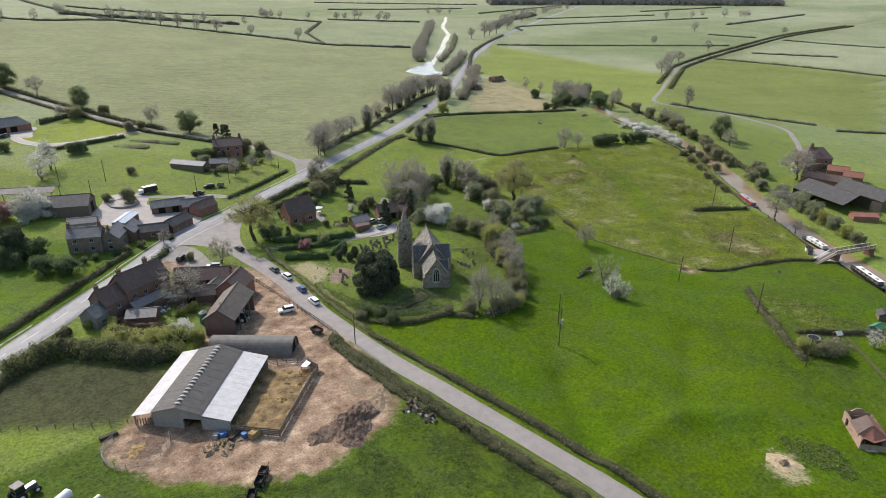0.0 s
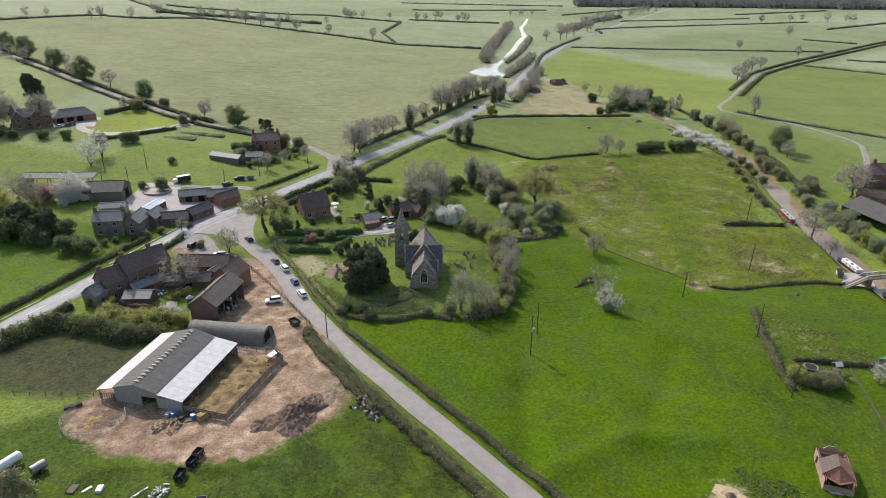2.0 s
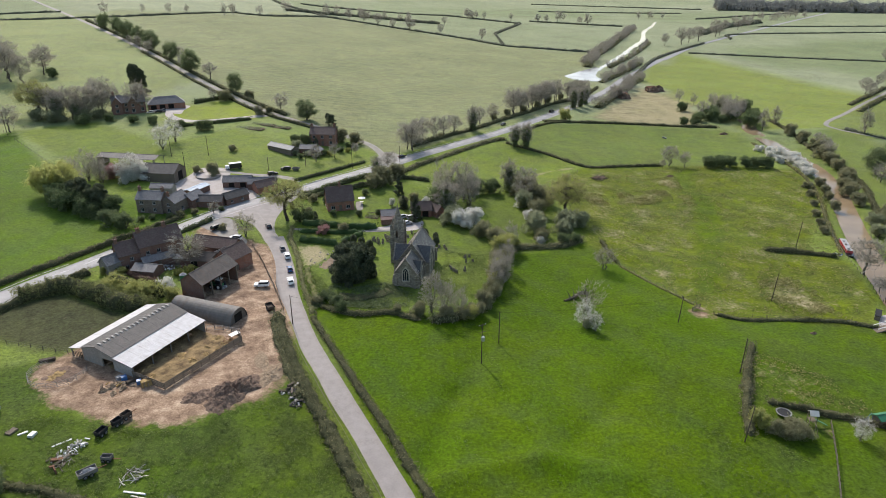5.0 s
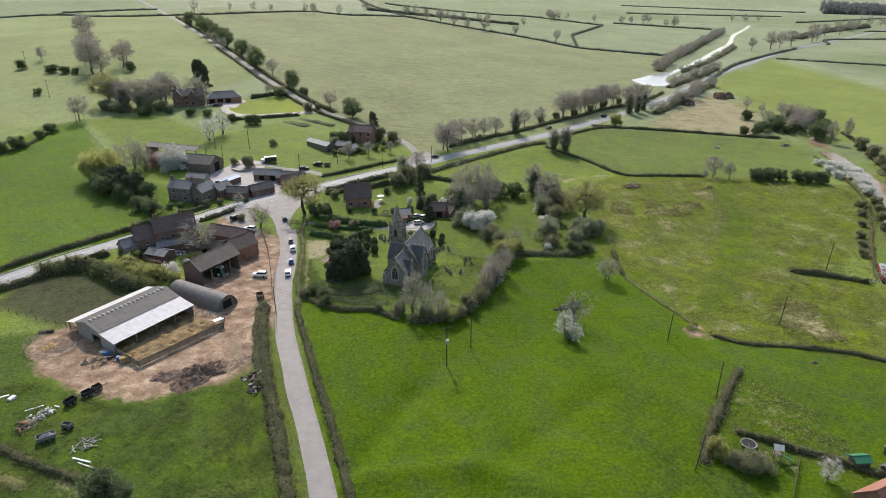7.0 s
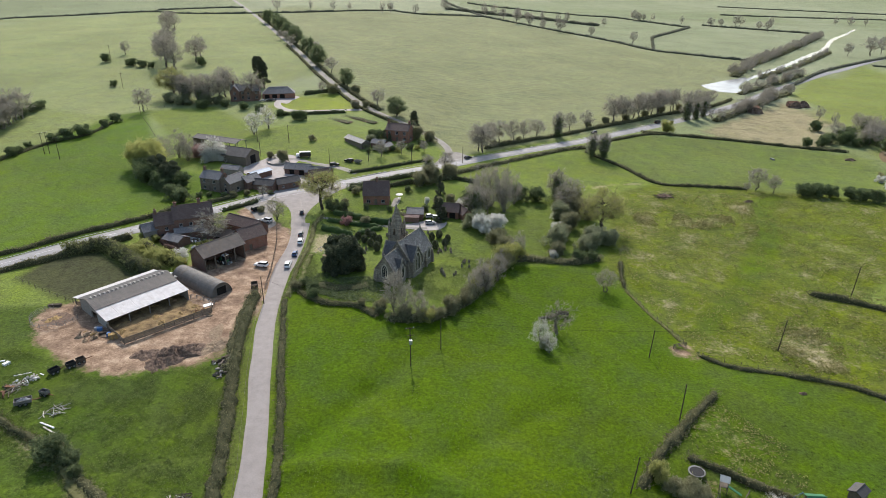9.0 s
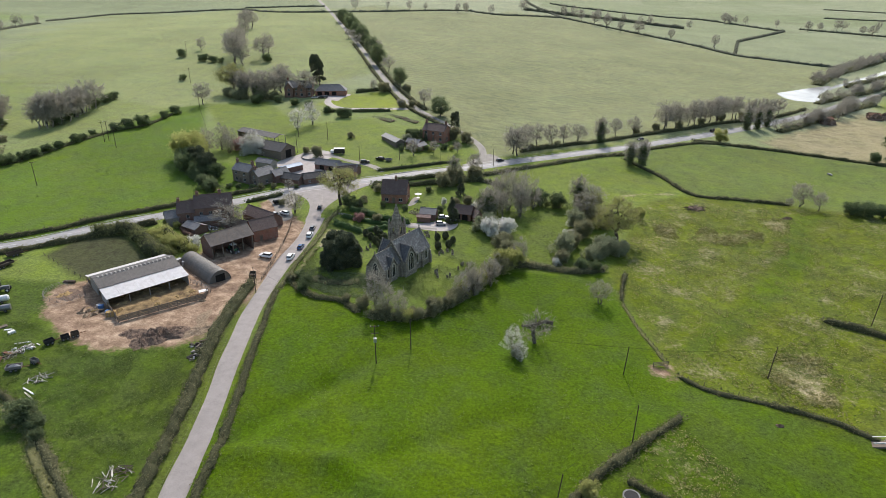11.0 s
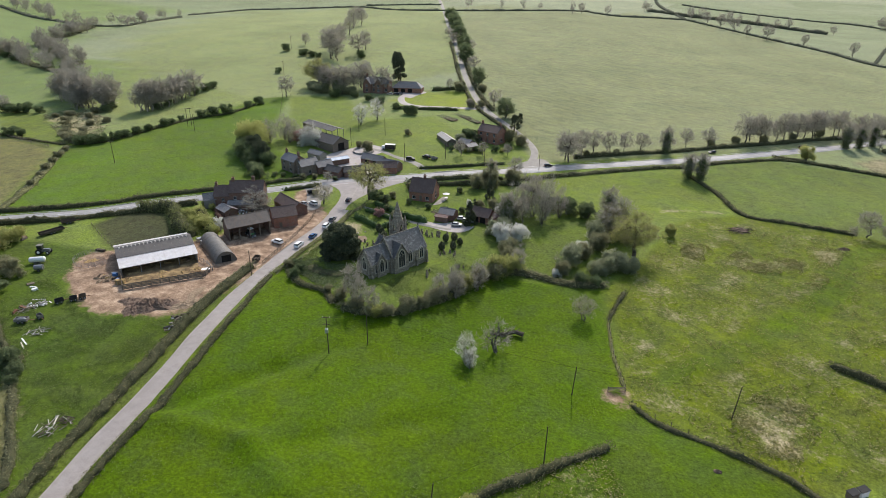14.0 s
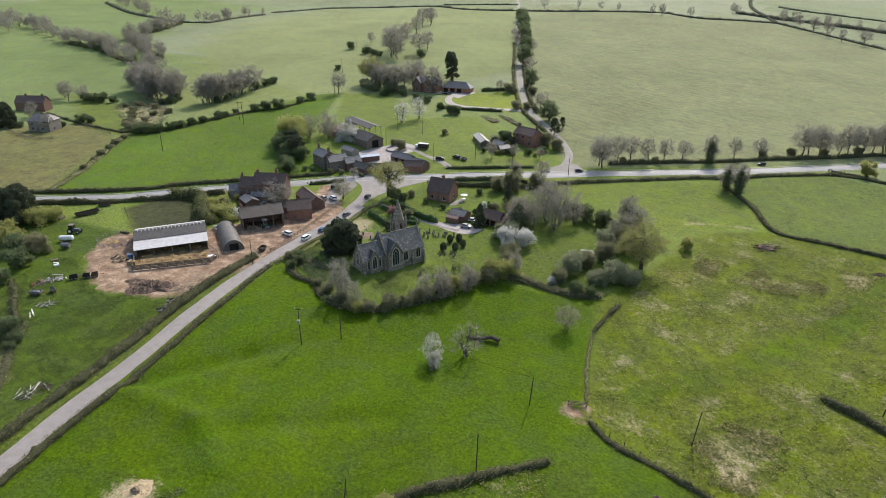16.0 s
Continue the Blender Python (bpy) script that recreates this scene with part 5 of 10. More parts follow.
# churchyard and gardens
plants("yew", [(62.3, 131.5, 10.2, 1.06)])
plants("coppice", [(79, 110.4, 10.5, 0.85), (82.2, 109, 8.8, 0.8)])
plants("coppice", [(85.5, 109, 7, 0.9), (100.2, 127, 8.5, 0.9), (98.1, 121.8, 8, 0.9)])
plants("coppice", [(102.2, 188.9, 14.5, 0.9), (106.4, 190.6, 14, 0.9), (99.4, 193.6, 13, 0.9), (106.8, 184.5, 13, 0.8), (97, 187.5, 11, 0.9), (110.5, 193, 11, 0.8)])
plants("bare", [(130.3, 194.8, 11), (128.2, 187.5, 10), (101, 181, 9)])
plants("ivy", [(126.1, 200, 11.5, 1.1), (97.1, 178, 11, 1.2)])
plants("scrub", [(82, 107.5, 3.4, 1.2), (86.5, 107, 3.2, 1.1), (89.5, 109, 3.4, 1.1), (93, 113, 4, 1.1), (97.1, 119.7, 4, 1.1), (100.2, 128, 4.5, 1.1), (103.2, 136.5, 5, 1.0), (106.3, 141.7, 5, 1.1), (76, 110, 3.4), (71, 111.6, 2.2), (96.1, 116.5, 3.6)], "scrub round the churchyard")
plants("springbush", [(87.5, 107, 3.6, 1.0), (98.1, 123.9, 4, 0.9), (101.2, 131.2, 5, 0.9), (106.3, 143.7, 6.5, 1.0), (109.4, 146.2, 6)])
plants("coppice", [(101.2, 125.1, 8), (104.3, 132.6, 9), (110.5, 148.4, 8)])
plants("whitebush", [(99.6, 165.2, 6, 1.0), (104.3, 167.8, 6, 1.0), (120.9, 150.5, 3, 0.8), (125.6, 182.9, 5, 0.9), (123.9, 169.8, 4)])
plants("greybush", [(134.4, 161.4, 6.5, 1.2), (138.5, 163, 5.5, 1.1), (131.2, 158, 5, 1.1)])
plants("darkbush", [(128.2, 150.2, 4), (132.2, 150.8, 3.5), (58, 115, 3), (95.5, 182.7, 8, 0.9), (118.8, 197.4, 6, 1.1), (112.6, 197.9, 6, 1.1), (106.4, 199.3, 5, 1.2)])
plants("scrub", [(129.2, 192.1, 9, 0.9), (131.3, 184.9, 8), (128.1, 174.2, 6), (124.9, 166.6, 5), (135.4, 183.1, 6), (122, 152.8, 4.5), (107.3, 152, 5, 1.1), (104.3, 157.7, 5, 1.1)])
plants("blossom", [(113.8, 101.4, 7.6, 0.8), (115.6, 98.8, 5.0, 0.95)])
plants("greybush", [(114.6, 100.4, 3.0, 0.9)])
plants("thorn", [(133.2, 131.4, 7)])
plants("dead", [(118.5, 108.4, 8.5, 1.15)])
plants("bush", [(49, 176, 5, 1.0), (52, 177, 3.5), (56, 171, 2.5)])
plants("cypress", [(85.8, 172.6, 8.5, 1.5), (83.5, 183, 5, 1.6), (84, 196.4, 8, 1.2), (54, 173, 5, 1.2)])
plants("pinkbush", [(56, 165, 3.4)])
plants("scrub", [(62, 166, 3.2), (76, 204, 6), (80, 208.7, 7), (86.1, 216.4, 6)])
plants("ivy", [(78, 214, 9)])
plants("whitebush", [(80, 186, 3, 0.6), (92, 184.7, 3.5)])
# canal side
plants("bare", [(205.6, 222.9, 9), (210.8, 219.3, 7), (201.4, 220.7, 4), (204.8, 114.8, 11), (276, 310.1, 10), (299.9, 329, 9), (256, 139, 13, 1.1), (200.2, 104.6, 5)])
plants("darkbush", [(220.7, 216.1, 5.2, 1.2), (225.4, 215.7, 5.5, 1.2), (230.2, 215.4, 5), (237, 213.5, 5, 1.2), (242, 213, 5, 1.2), (246, 212, 5)], "row of bushes")
plants("whitebush", [(262.5, 232, 3.6, 1.3), (264, 228, 4.4, 1.2), (265, 224, 3.8, 1.3), (264.6, 220, 4.6, 1.2), (262.6, 217, 3.6, 1.3), (262, 213, 4.4, 1.2), (260.4, 209.5, 3.8, 1.3), (259.2, 205.6, 4.4, 1.2), (257, 202, 3.4, 1.3), (256, 198.6, 3.8, 1.2), (258, 226, 3.6, 1.3), (257, 219, 3.4, 1.3), (260, 237, 3.2, 1.2)], "blackthorn in blossom along the canal")
plants("scrub", [(250, 186, 4.0), (246, 178, 3.6), (242, 172, 3.4), (236, 162, 3.6), (246, 148, 5, 1.2), (250, 153, 5, 1.2), (284, 224, 6, 1.2), (290, 236, 6, 1.1), (294, 250, 6), (298.4, 264.5, 6)])
plants("greybush", [(219, 110, 6, 1.0), (222, 117, 5.5, 1.0), (214, 100, 5, 1.0)])
plants("springbush", [(216.5, 105, 5, 1.0), (210.3, 94.2, 4.4, 1.0)])
plants("scrub", [(206.3, 88.2, 4.5), (225, 122, 4)])
plants("darkbush", [(274.8, 328.8, 6), (269.6, 302.1, 6), (264, 296.9, 6), (256.3, 295.7, 5), (276.7, 302.5, 7, 1.2), (282.2, 309.7, 7, 1.2), (295.9, 291.2, 8, 1.2), (289.1, 285.6, 7, 1.2), (302.9, 301.3, 7), (311.4, 320.1, 8)])
plants("green", [(288, 198, 12.5, 1.0)])
plants("bare", [(281, 188, 8), (285, 222, 8), (290, 230, 8), (294, 240, 8)])
plants("scrub", [(254.5, 176, 5, 1.3), (250, 166, 4.4, 1.3), (258, 182, 5, 1.2), (266, 190, 5, 1.2), (272, 196, 4.6, 1.2), (276, 206, 5, 1.2), (279, 214, 5.5, 1.2)], "scrub along the canal")
plants("scrub", [(243.5, 185, 2.8, 1.2), (238, 176.5, 2.6, 1.2), (231.5, 167, 2.2, 1.3), (225, 158, 2.4, 1.3), (220, 150, 2.4, 1.3), (215.6, 143, 2.6, 1.2)], "low scrub on the canal bank")
plants("greybush", [(238, 147, 4.6, 1.2), (231, 138, 4.4, 1.2), (230.5, 129, 5, 1.2), (228, 120, 5.4, 1.2)])
plants("tall", [(341.5, 262, 13)])
plants("bare", [(621.2, 535.9, 12), (801.6, 622.2, 14), (446.9, 374.6, 12), (502.4, 410.8, 13), (526.4, 421.3, 11), (632.5, 469.9, 12), (884.4, 541.2, 10), (435.5, 357.9, 11), (482.3, 398.8, 11)])
plants("tall", [(291.8, 277.1, 11), (306.6, 286.8, 10), (301.1, 309.7, 10)])
# far hedgerow trees
plants("bare", [(114.9, 814.8, 15), (130.9, 793.6, 16), (144.9, 773.9, 15), (158.9, 749.3, 12), (177.6, 744.1, 15), (211.7, 735, 11), (249.6, 693.4, 13), (413.4, 973.7, 14), (430.1, 980.3, 13), (471.5, 947.6, 13), (477.7, 931.5, 15)], "far leafless trees along the hedges")
plants("bare", [(486.9, 685.4, 20), (506.7, 702.1, 18), (529.7, 720.7, 18), (624.7, 830.2, 18), (583.9, 767.4, 16), (599.6, 783, 15), (646.6, 840.4, 16), (677.8, 855.8, 16), (458.7, 674.3, 14)])
def slight_tree(seed):
    """Corners and faces of a bare tree about 10 m high, for trees far off."""
    rng = np.random.default_rng(seed)
    g, ends = crown_skeleton(rng, 3.2, 1.8, (7, 26, 70), 1, 0.55, 0.8)
    tw = twig_faces(rng, ends, 900, 1.5, 0.014)
    n = len(g.v)
    return np.vstack([np.array(g.v), tw]), list(g.f) + [(n + 4 * i, n + 4 * i + 1, n + 4 * i + 2, n + 4 * i + 3) for i in range(len(tw) // 4)]


SLIGHT = [slight_tree(s) for s in (101, 102, 103, 104)]


def grove(kind, line, wide, count, low, high, group):
    """Trees scattered along a line; bare ones are joined into one wood."""
    p = smooth_line(line, 2.0)
    if kind == "bare":
        g = Geo()
        for _ in range(count):
            x, y = p[PLANTED.randrange(len(p))]
            x, y = x + PLANTED.uniform(-wide, wide), y + PLANTED.uniform(-wide, wide)
            v, f = SLIGHT[PLANTED.randrange(4)]
            h, a = PLANTED.uniform(low, high) / 10, PLANTED.uniform(0, 6.28)
            w = h * PLANTED.uniform(0.85, 1.25)
            q = np.column_stack([x + w * (v[:, 0] * math.cos(a) - v[:, 1] * math.sin(a)), y + w * (v[:, 0] * math.sin(a) + v[:, 1] * math.cos(a)), Z(x, y) - 0.05 + h * v[:, 2]])
            n = len(g.v)
            g.v += [tuple(r) for r in q]
            g.f += [tuple(i + n for i in face) for face in f]
        tagged(new("far_trees", g.mesh("far_trees", M_TWIG)), group, "trees", kind="stuff")
        return
    for _ in range(count):
        x, y = p[PLANTED.randrange(len(p))]
        plant(kind, x + PLANTED.uniform(-wide, wide), y + PLANTED.uniform(-wide, wide), PLANTED.uniform(low, high), PLANTED.uniform(0.8, 1.1), group)


grove("bare", [(-194, 246), (-176, 234), (-162, 233), (-153, 240)], 6, 34, 12, 18, "leafless wood down in the hollow")
grove("bare", [(-129, 237), (-125, 245), (-126, 259), (-129, 274)], 3, 22, 11, 16, "leafless wood in the hollow")
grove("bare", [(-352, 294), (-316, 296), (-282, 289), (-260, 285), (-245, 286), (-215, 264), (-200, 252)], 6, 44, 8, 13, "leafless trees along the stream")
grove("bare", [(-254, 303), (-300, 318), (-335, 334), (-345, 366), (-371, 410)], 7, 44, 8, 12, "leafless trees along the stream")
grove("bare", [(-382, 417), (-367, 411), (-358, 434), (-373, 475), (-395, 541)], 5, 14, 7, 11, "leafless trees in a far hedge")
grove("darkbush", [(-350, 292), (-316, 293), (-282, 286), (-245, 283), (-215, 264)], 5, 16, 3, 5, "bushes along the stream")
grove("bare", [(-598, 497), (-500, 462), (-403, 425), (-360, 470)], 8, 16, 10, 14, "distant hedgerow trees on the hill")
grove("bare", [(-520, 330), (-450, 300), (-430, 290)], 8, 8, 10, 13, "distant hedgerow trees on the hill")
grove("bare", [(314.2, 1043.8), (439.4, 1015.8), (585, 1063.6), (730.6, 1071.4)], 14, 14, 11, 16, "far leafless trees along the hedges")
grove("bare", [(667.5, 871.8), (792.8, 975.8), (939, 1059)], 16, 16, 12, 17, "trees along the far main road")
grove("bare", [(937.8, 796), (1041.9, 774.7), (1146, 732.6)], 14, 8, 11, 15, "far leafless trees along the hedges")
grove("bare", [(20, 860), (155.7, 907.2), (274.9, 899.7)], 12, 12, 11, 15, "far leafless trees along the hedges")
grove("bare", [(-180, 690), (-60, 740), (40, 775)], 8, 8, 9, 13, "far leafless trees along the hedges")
grove("bare", [(229.1, 346.5), (263.1, 386), (299, 430.5)], 5, 10, 7, 10, "scrubby trees beside the main road")
grove("bare", [(282.1, 303.4), (301.6, 322.4), (293.7, 356.5)], 6, 8, 7, 10, "scrubby trees by the canal")
plants("bare", [(19.4, 148.2, 9, 1.25)])
plants("bare", [(22, 186, 4)])
plants("whitebush", [(15.5, 133.5, 3.8, 1.0), (17, 132, 3)])
plants("springbush", [(8, 131, 4.2, 1.2), (12, 130, 4.4, 1.1), (3, 134, 4, 1.2), (18, 128.5, 3.6)])
plants("bush", [(32.5, 54.2, 3.2, 1.2), (35, 51.5, 2.4, 1.1)])
grove("bare", [(284, 296), (294, 308), (304, 326), (300, 346)], 4, 16, 6, 10, "leafless scrub at the bend of the canal")
plants("darkbush", [(286, 299, 5, 1.2), (292, 304, 5.5, 1.2), (297, 313, 5, 1.2), (280, 296, 4.6, 1.2), (302, 332, 5, 1.2)])
# near gardens by the canal
plants("springbush", [(131, 60.5, 3.6, 1.0)])
plants("scrub", [(134, 57.4, 3.6, 1.4), (136.6, 56.4, 3.0, 1.3)])
plants("blossom", [(147, 54, 4.6, 1.1)])

# wood along the valley
VALLEY = "leafless wood along the valley"
grove("bare", [(-350, 293), (-400, 305), (-475, 321)], 8, 24, 8, 12, VALLEY)
plants("bare", [(-204, 203, 10), (-199, 209, 9), (-212, 206, 10)])
plants("darkbush", [(-190, 209.5, 5.5, 1.3), (-186, 212, 6, 1.2), (-196, 209, 4.5, 1.3), (-179, 215, 4, 1.2), (-148.5, 178, 5, 1.3), (-144, 180, 4, 1.2)])
plants("darkbush", [(-104, 179, 4.6, 1.3), (-100, 182.5, 5, 1.3), (-97.5, 186.5, 4.4, 1.3), (-96, 192, 4.2, 1.3), (-95.5, 197, 3.8, 1.3), (-94.8, 203, 4, 1.3), (-94, 209, 3.6, 1.3), (-93.2, 218.5, 4.2, 1.2), (-93, 223, 3.0, 1.2)], "bushes along the head of the sloping field")
plants("darkbush", [(-94, 230, 2.6, 1.3), (-87.5, 238, 4.2, 1.3), (-85, 243, 5, 1.2), (-80, 247.5, 5.6, 1.2), (-78, 262, 3.6, 1.3), (-77, 270, 4.2, 1.3)], "bushes along the head of the sloping field")
plants("scrub", [(-111, 181, 4.4, 1.4), (-118, 184, 4, 1.5), (-126, 189, 3.4, 1.5), (-112, 187, 3.6, 1.4), (-121, 195, 3, 1.5), (-134, 196, 3, 1.5), (-142, 202, 2.8, 1.5), (-150, 208, 3, 1.5), (-131, 207, 2.8, 1.5), (-158, 217, 3.2, 1.5), (-163, 212, 2.4, 1.5), (-145, 218, 3, 1.5), (-150, 226, 3.6, 1.4), (-128, 214, 3, 1.4)], "scrub in the hollow")
plants("darkbush", [(-129, 277, 4.6, 1.3), (-129, 285, 5, 1.3), (-128.5, 291, 4.4, 1.3), (-124, 243, 4, 1.3), (-125, 252, 3.6, 1.3), (-150, 236, 4.6, 1.3), (-147, 230, 4, 1.3)])
plants("scrub", [(-101, 170, 2.4, 1.4), (-95, 162, 2.8, 1.4), (-90, 155.5, 2.2, 1.4), (-84, 148, 2.6, 1.3), (-78, 141, 2.0, 1.3), (-71, 132.5, 2.2, 1.3)])
plants("bare", [(-143.6, 158.6, 9), (-170, 150, 8), (-183, 172, 8), (-178, 168, 6)])
plants("yew", [(-168, 152.4, 11, 0.7), (-173, 153.6, 12, 0.7)])
plants("bush", [(-164, 156, 3), (-176, 170, 3.5), (-148, 168, 3)])

# shrubs round the houses
plants("darkbush", [(58, 248, 3), (60, 244.5, 2.6), (66.9, 249.2, 3), (70.9, 255.1, 3.2), (55, 252, 3), (48, 256, 3), (50, 240, 2.4)])
plants("springbush", [(61.9, 244.3, 2.2), (69.9, 249.8, 2.2), (56, 241, 2.0)])
plants("cypress", [(54.6, 256, 6, 1.3), (57, 254.6, 5, 1.3)])
plants("bare", [(63.9, 241.5, 6), (73, 247.3, 5)])
plants("bush", [(1, 181, 2.2), (4, 182.5, 2.0), (9, 183, 2.0), (24, 188, 1.8), (60, 179.5, 2.2), (68, 178.5, 2.2), (58, 191, 2.4), (72, 197, 2.6), (80, 180, 2.4), (74.5, 178.6, 2.2)])
plants("scrub", [(12, 184, 2.4), (16, 186, 2.2), (26, 172, 2.4), (52, 182, 2.6), (54, 193, 3), (84, 186, 3.4), (88, 188.5, 3.6)])
plants("springbush", [(3.5, 144, 2.6), (-1, 145, 2.4), (20, 143, 2.6), (17.5, 142, 2.2)])

# small trees in the belts by the main road and the drain
grove("bare", [(292.5, 508), (324, 566.8), (371.8, 638.3), (409.9, 697.7), (452, 764.1), (510.7, 858.1)], 5, 110, 6, 9, "pale leafless willows along the drain")
grove("bare", [(311, 505), (366.1, 575.3), (407.3, 632.5), (452.6, 697.9)], 2.5, 34, 4, 6.5, "leafless scrub between road and drain")
grove("bare", [(226.9, 342), (255.8, 379.6), (284.5, 416.1), (307.8, 443.9)], 3, 30, 5, 8, "leafless scrub beside the main road")
grove("bare", [(272.3, 436.4), (310.7, 478.1), (353.2, 531.7)], 3, 28, 5, 8, "leafless scrub beside the main road")

# ---- hedges ----
def beside(line, off, a=0, b=None):
    """A line beside another one, off metres to its left."""
    p = smooth_line(line, 4.0)
    q = p + normals_of(p) * off
    return [tuple(v) for v in q[a:b]]


HEDGE = "rough roadside hedge of brown twigs and young leaves"
lane_e = [(155, -136), (119.5, -72), (97.5, -30), (85.5, 0), (77, 19), (72.4, 34), (69.2, 45), (66.9, 56.5), (63.2, 70.5), (60.7, 79), (57.9, 89), (54.9, 100), (52.6, 108), (51.2, 114)]
lane_w = [(146, -141), (111.5, -78), (90, -36), (77.6, -4), (68.8, 18), (63.8, 32), (60.0, 44), (57.0, 57), (53.4, 70), (50.7, 79.5), (48.2, 89), (45.8, 100), (44.0, 109), (43.2, 116)]
hedge("roadside_hedge", lane_e, 1.7, 1.2, HEDGE, 44, 0.24, group="hedges along the lane")
hedge("roadside_hedge", lane_w, 2.7, 1.7, HEDGE, 60, 0.25, group="hedges along the lane")
hedge("churchyard_hedge", [(52, 121), (55, 117), (62.1, 112.4), (69, 111.5), (76, 107.6)], 2.0, 1.1, "low scrubby bank below the churchyard", 60, 0.26, M_HEDGE, None, 0.6)
hedge("churchyard_hedge", [(78, 106), (88, 108.5), (96.1, 117.5), (100.2, 128), (104.2, 141.5), (112.6, 147.7), (124, 147.8), (135.2, 151.6)], 2.8, 1.9, "scrubby hedge round the churchyard", 70, 0.28, M_SCRUB)
ROADH = "trimmed hawthorn hedge beside the main road"
hedge("roadside_hedge", [(-120, 70), (-80, 92), (-60, 106), (-36, 126), (-22, 144.5), (-13, 155), (-2, 167.5), (8, 178.5), (13, 184)], 2.0, 1.6, ROADH, 30, 0.3)
hedge("roadside_hedge", [(-75, 80), (-50, 99), (-28, 117.5), (-13, 135.5), (-4.5, 146)], 2.4, 1.9, ROADH, 30, 0.3)
hedge("roadside_hedge", [(50, 198), (62, 207.5), (74, 216), (82, 218.5)], 2.2, 1.7, ROADH, 36, 0.32, M_IVY)
hedge("roadside_bank", [(82.5, 217), (90.3, 225), (99, 234), (108.5, 242), (118, 250.3), (128, 258.5), (137, 266), (146, 270)], 2.8, 1.3, "rough brown bank between road and field", 60, 0.3, M_SCRUB)
hedge("field_hedge", [(150, 275), (158, 284), (167, 291.5), (180, 301.5), (191, 304.5)], 2.2, 1.3, "low hedge between road and field", 34, 0.3)
hedge("roadside_hedge", [(99, 259), (113, 271), (124, 280), (136, 289), (156.8, 309), (180, 330), (200, 351), (228.4, 374.9), (259.9, 415.9)], 2.6, 1.7, ROADH, 34, 0.34)
hedge("roadside_hedge", [(47, 213.5), (54, 218.2), (64, 225.5), (70, 231), (76, 236.5)], 1.6, 1.4, "clipped green hedge along the road", 30, 0.26, M_TRIM)
hedge("roadside_hedge", [(35, 203), (39.5, 206)], 1.6, 1.4, "clipped green hedge along the road", 30, 0.26, M_TRIM)
hedge("scrub_belt", [(226.9, 342), (255.8, 379.6), (284.5, 416.1), (307.8, 443.9)], 5, 2.2, "belt of bare scrub beside the main road", 60, 0.4, M_SCRUB)
hedge("scrub_belt", [(272.3, 436.4), (310.7, 478.1), (353.2, 531.7)], 5, 2.2, "belt of bare scrub beside the main road", 60, 0.4, M_SCRUB)
hedge("scrub_belt", [(292.5, 508), (324, 566.8), (371.8, 638.3), (409.9, 697.7), (452, 764.1), (510.7, 858.1)], 6, 2.6, "pale willow scrub along the drain", 70, 0.5, M_SCRUB)
hedge("scrub_belt", [(311, 505), (366.1, 575.3), (407.3, 632.5), (452.6, 697.9)], 3.5, 2.4, "belt of scrub between road and drain", 60, 0.45, M_SCRUB)
FIELDH = "low field hedge of brown twigs"
hedge("field_hedge", [(144.6, 263.8), (151.8, 252.6), (159, 242.4), (168.2, 225.1), (184.5, 224.4), (202.6, 223.2)], 1.8, 1.2, FIELDH, 30, 0.3)
hedge("field_hedge", [(178.6, 305.5), (203.3, 302.6), (225.9, 299.5), (262, 289.8), (271.1, 286)], 2.4, 1.5, FIELDH, 30, 0.34)
hedge("field_hedge", [(149.7, 102.9), (155.5, 98.9), (165.6, 96.7), (177.2, 92.9), (184.8, 87.9)], 1.4, 0.9, "low hedge along a ditch", 34, 0.26)
hedge("field_hedge", [(148.6, 86.9), (142, 79), (136, 71), (131.5, 65), (127.5, 58)], 1.9, 1.5, "dense field hedge with a telegraph pole", 44, 0.28)
hedge("garden_hedge", [(137, 66.5), (145, 62), (150, 59.5), (156, 55.5), (166, 50)], 1.7, 1.3, "hedge between field and gardens", 44, 0.26)
hedge("field_hedge", [(188, 135.4), (197.2, 131.6), (205.7, 125.8)], 2.0, 1.6, "short length of thick hedge", 40, 0.3)
hedge("field_hedge", [(140.4, 149.8), (139.3, 141.4), (139, 134.9)], 1.2, 0.9, FIELDH, 34, 0.26, None, None, 0.8)
hedge("garden_hedge", [(49.5, 173.8), (58.3, 170.6), (66.4, 168), (73, 167.4)], 2.0, 2.3, "clipped dark green garden hedge", 60, 0.2, M_TRIM, M_TRIM, 0.06)
hedge("garden_hedge", [(48.4, 161.6), (53, 159.6), (60, 156.6)], 1.9, 2.2, "clipped dark green garden hedge", 60, 0.2, M_TRIM, M_TRIM, 0.06)
hedge("garden_hedge", [(48.6, 167.8), (53.1, 166.9), (60.9, 165), (67.4, 164.2)], 1.5, 1.4, "clipped green hedge beside a drive", 50, 0.2, M_TRIM, M_TRIM, 0.08)
hedge("garden_hedge", [(68, 163.6), (63.8, 160.6), (60.6, 157.4)], 2.0, 1.6, "clipped dark green garden hedge", 60, 0.2, M_TRIM, M_TRIM, 0.05)
hedge("garden_hedge", [(50, 196), (60, 200), (72, 206), (88.1, 214.4), (98.3, 211.6)], 2.2, 1.9, "tall garden hedge of mixed shrubs", 44, 0.3, M_IVY)
hedge("garden_hedge", [(13, 170), (19, 177), (22, 181)], 1.8, 1.5, "clipped hedge by the road", 34, 0.26, M_TRIM)
hedge("paddock_hedge", [(-17, 132), (-9, 137), (0, 132), (8, 126), (14, 124)], 5.0, 3.6, "tall hedge of mixed leafing shrubs", 190, 0.3, M_HEDGEGREEN)
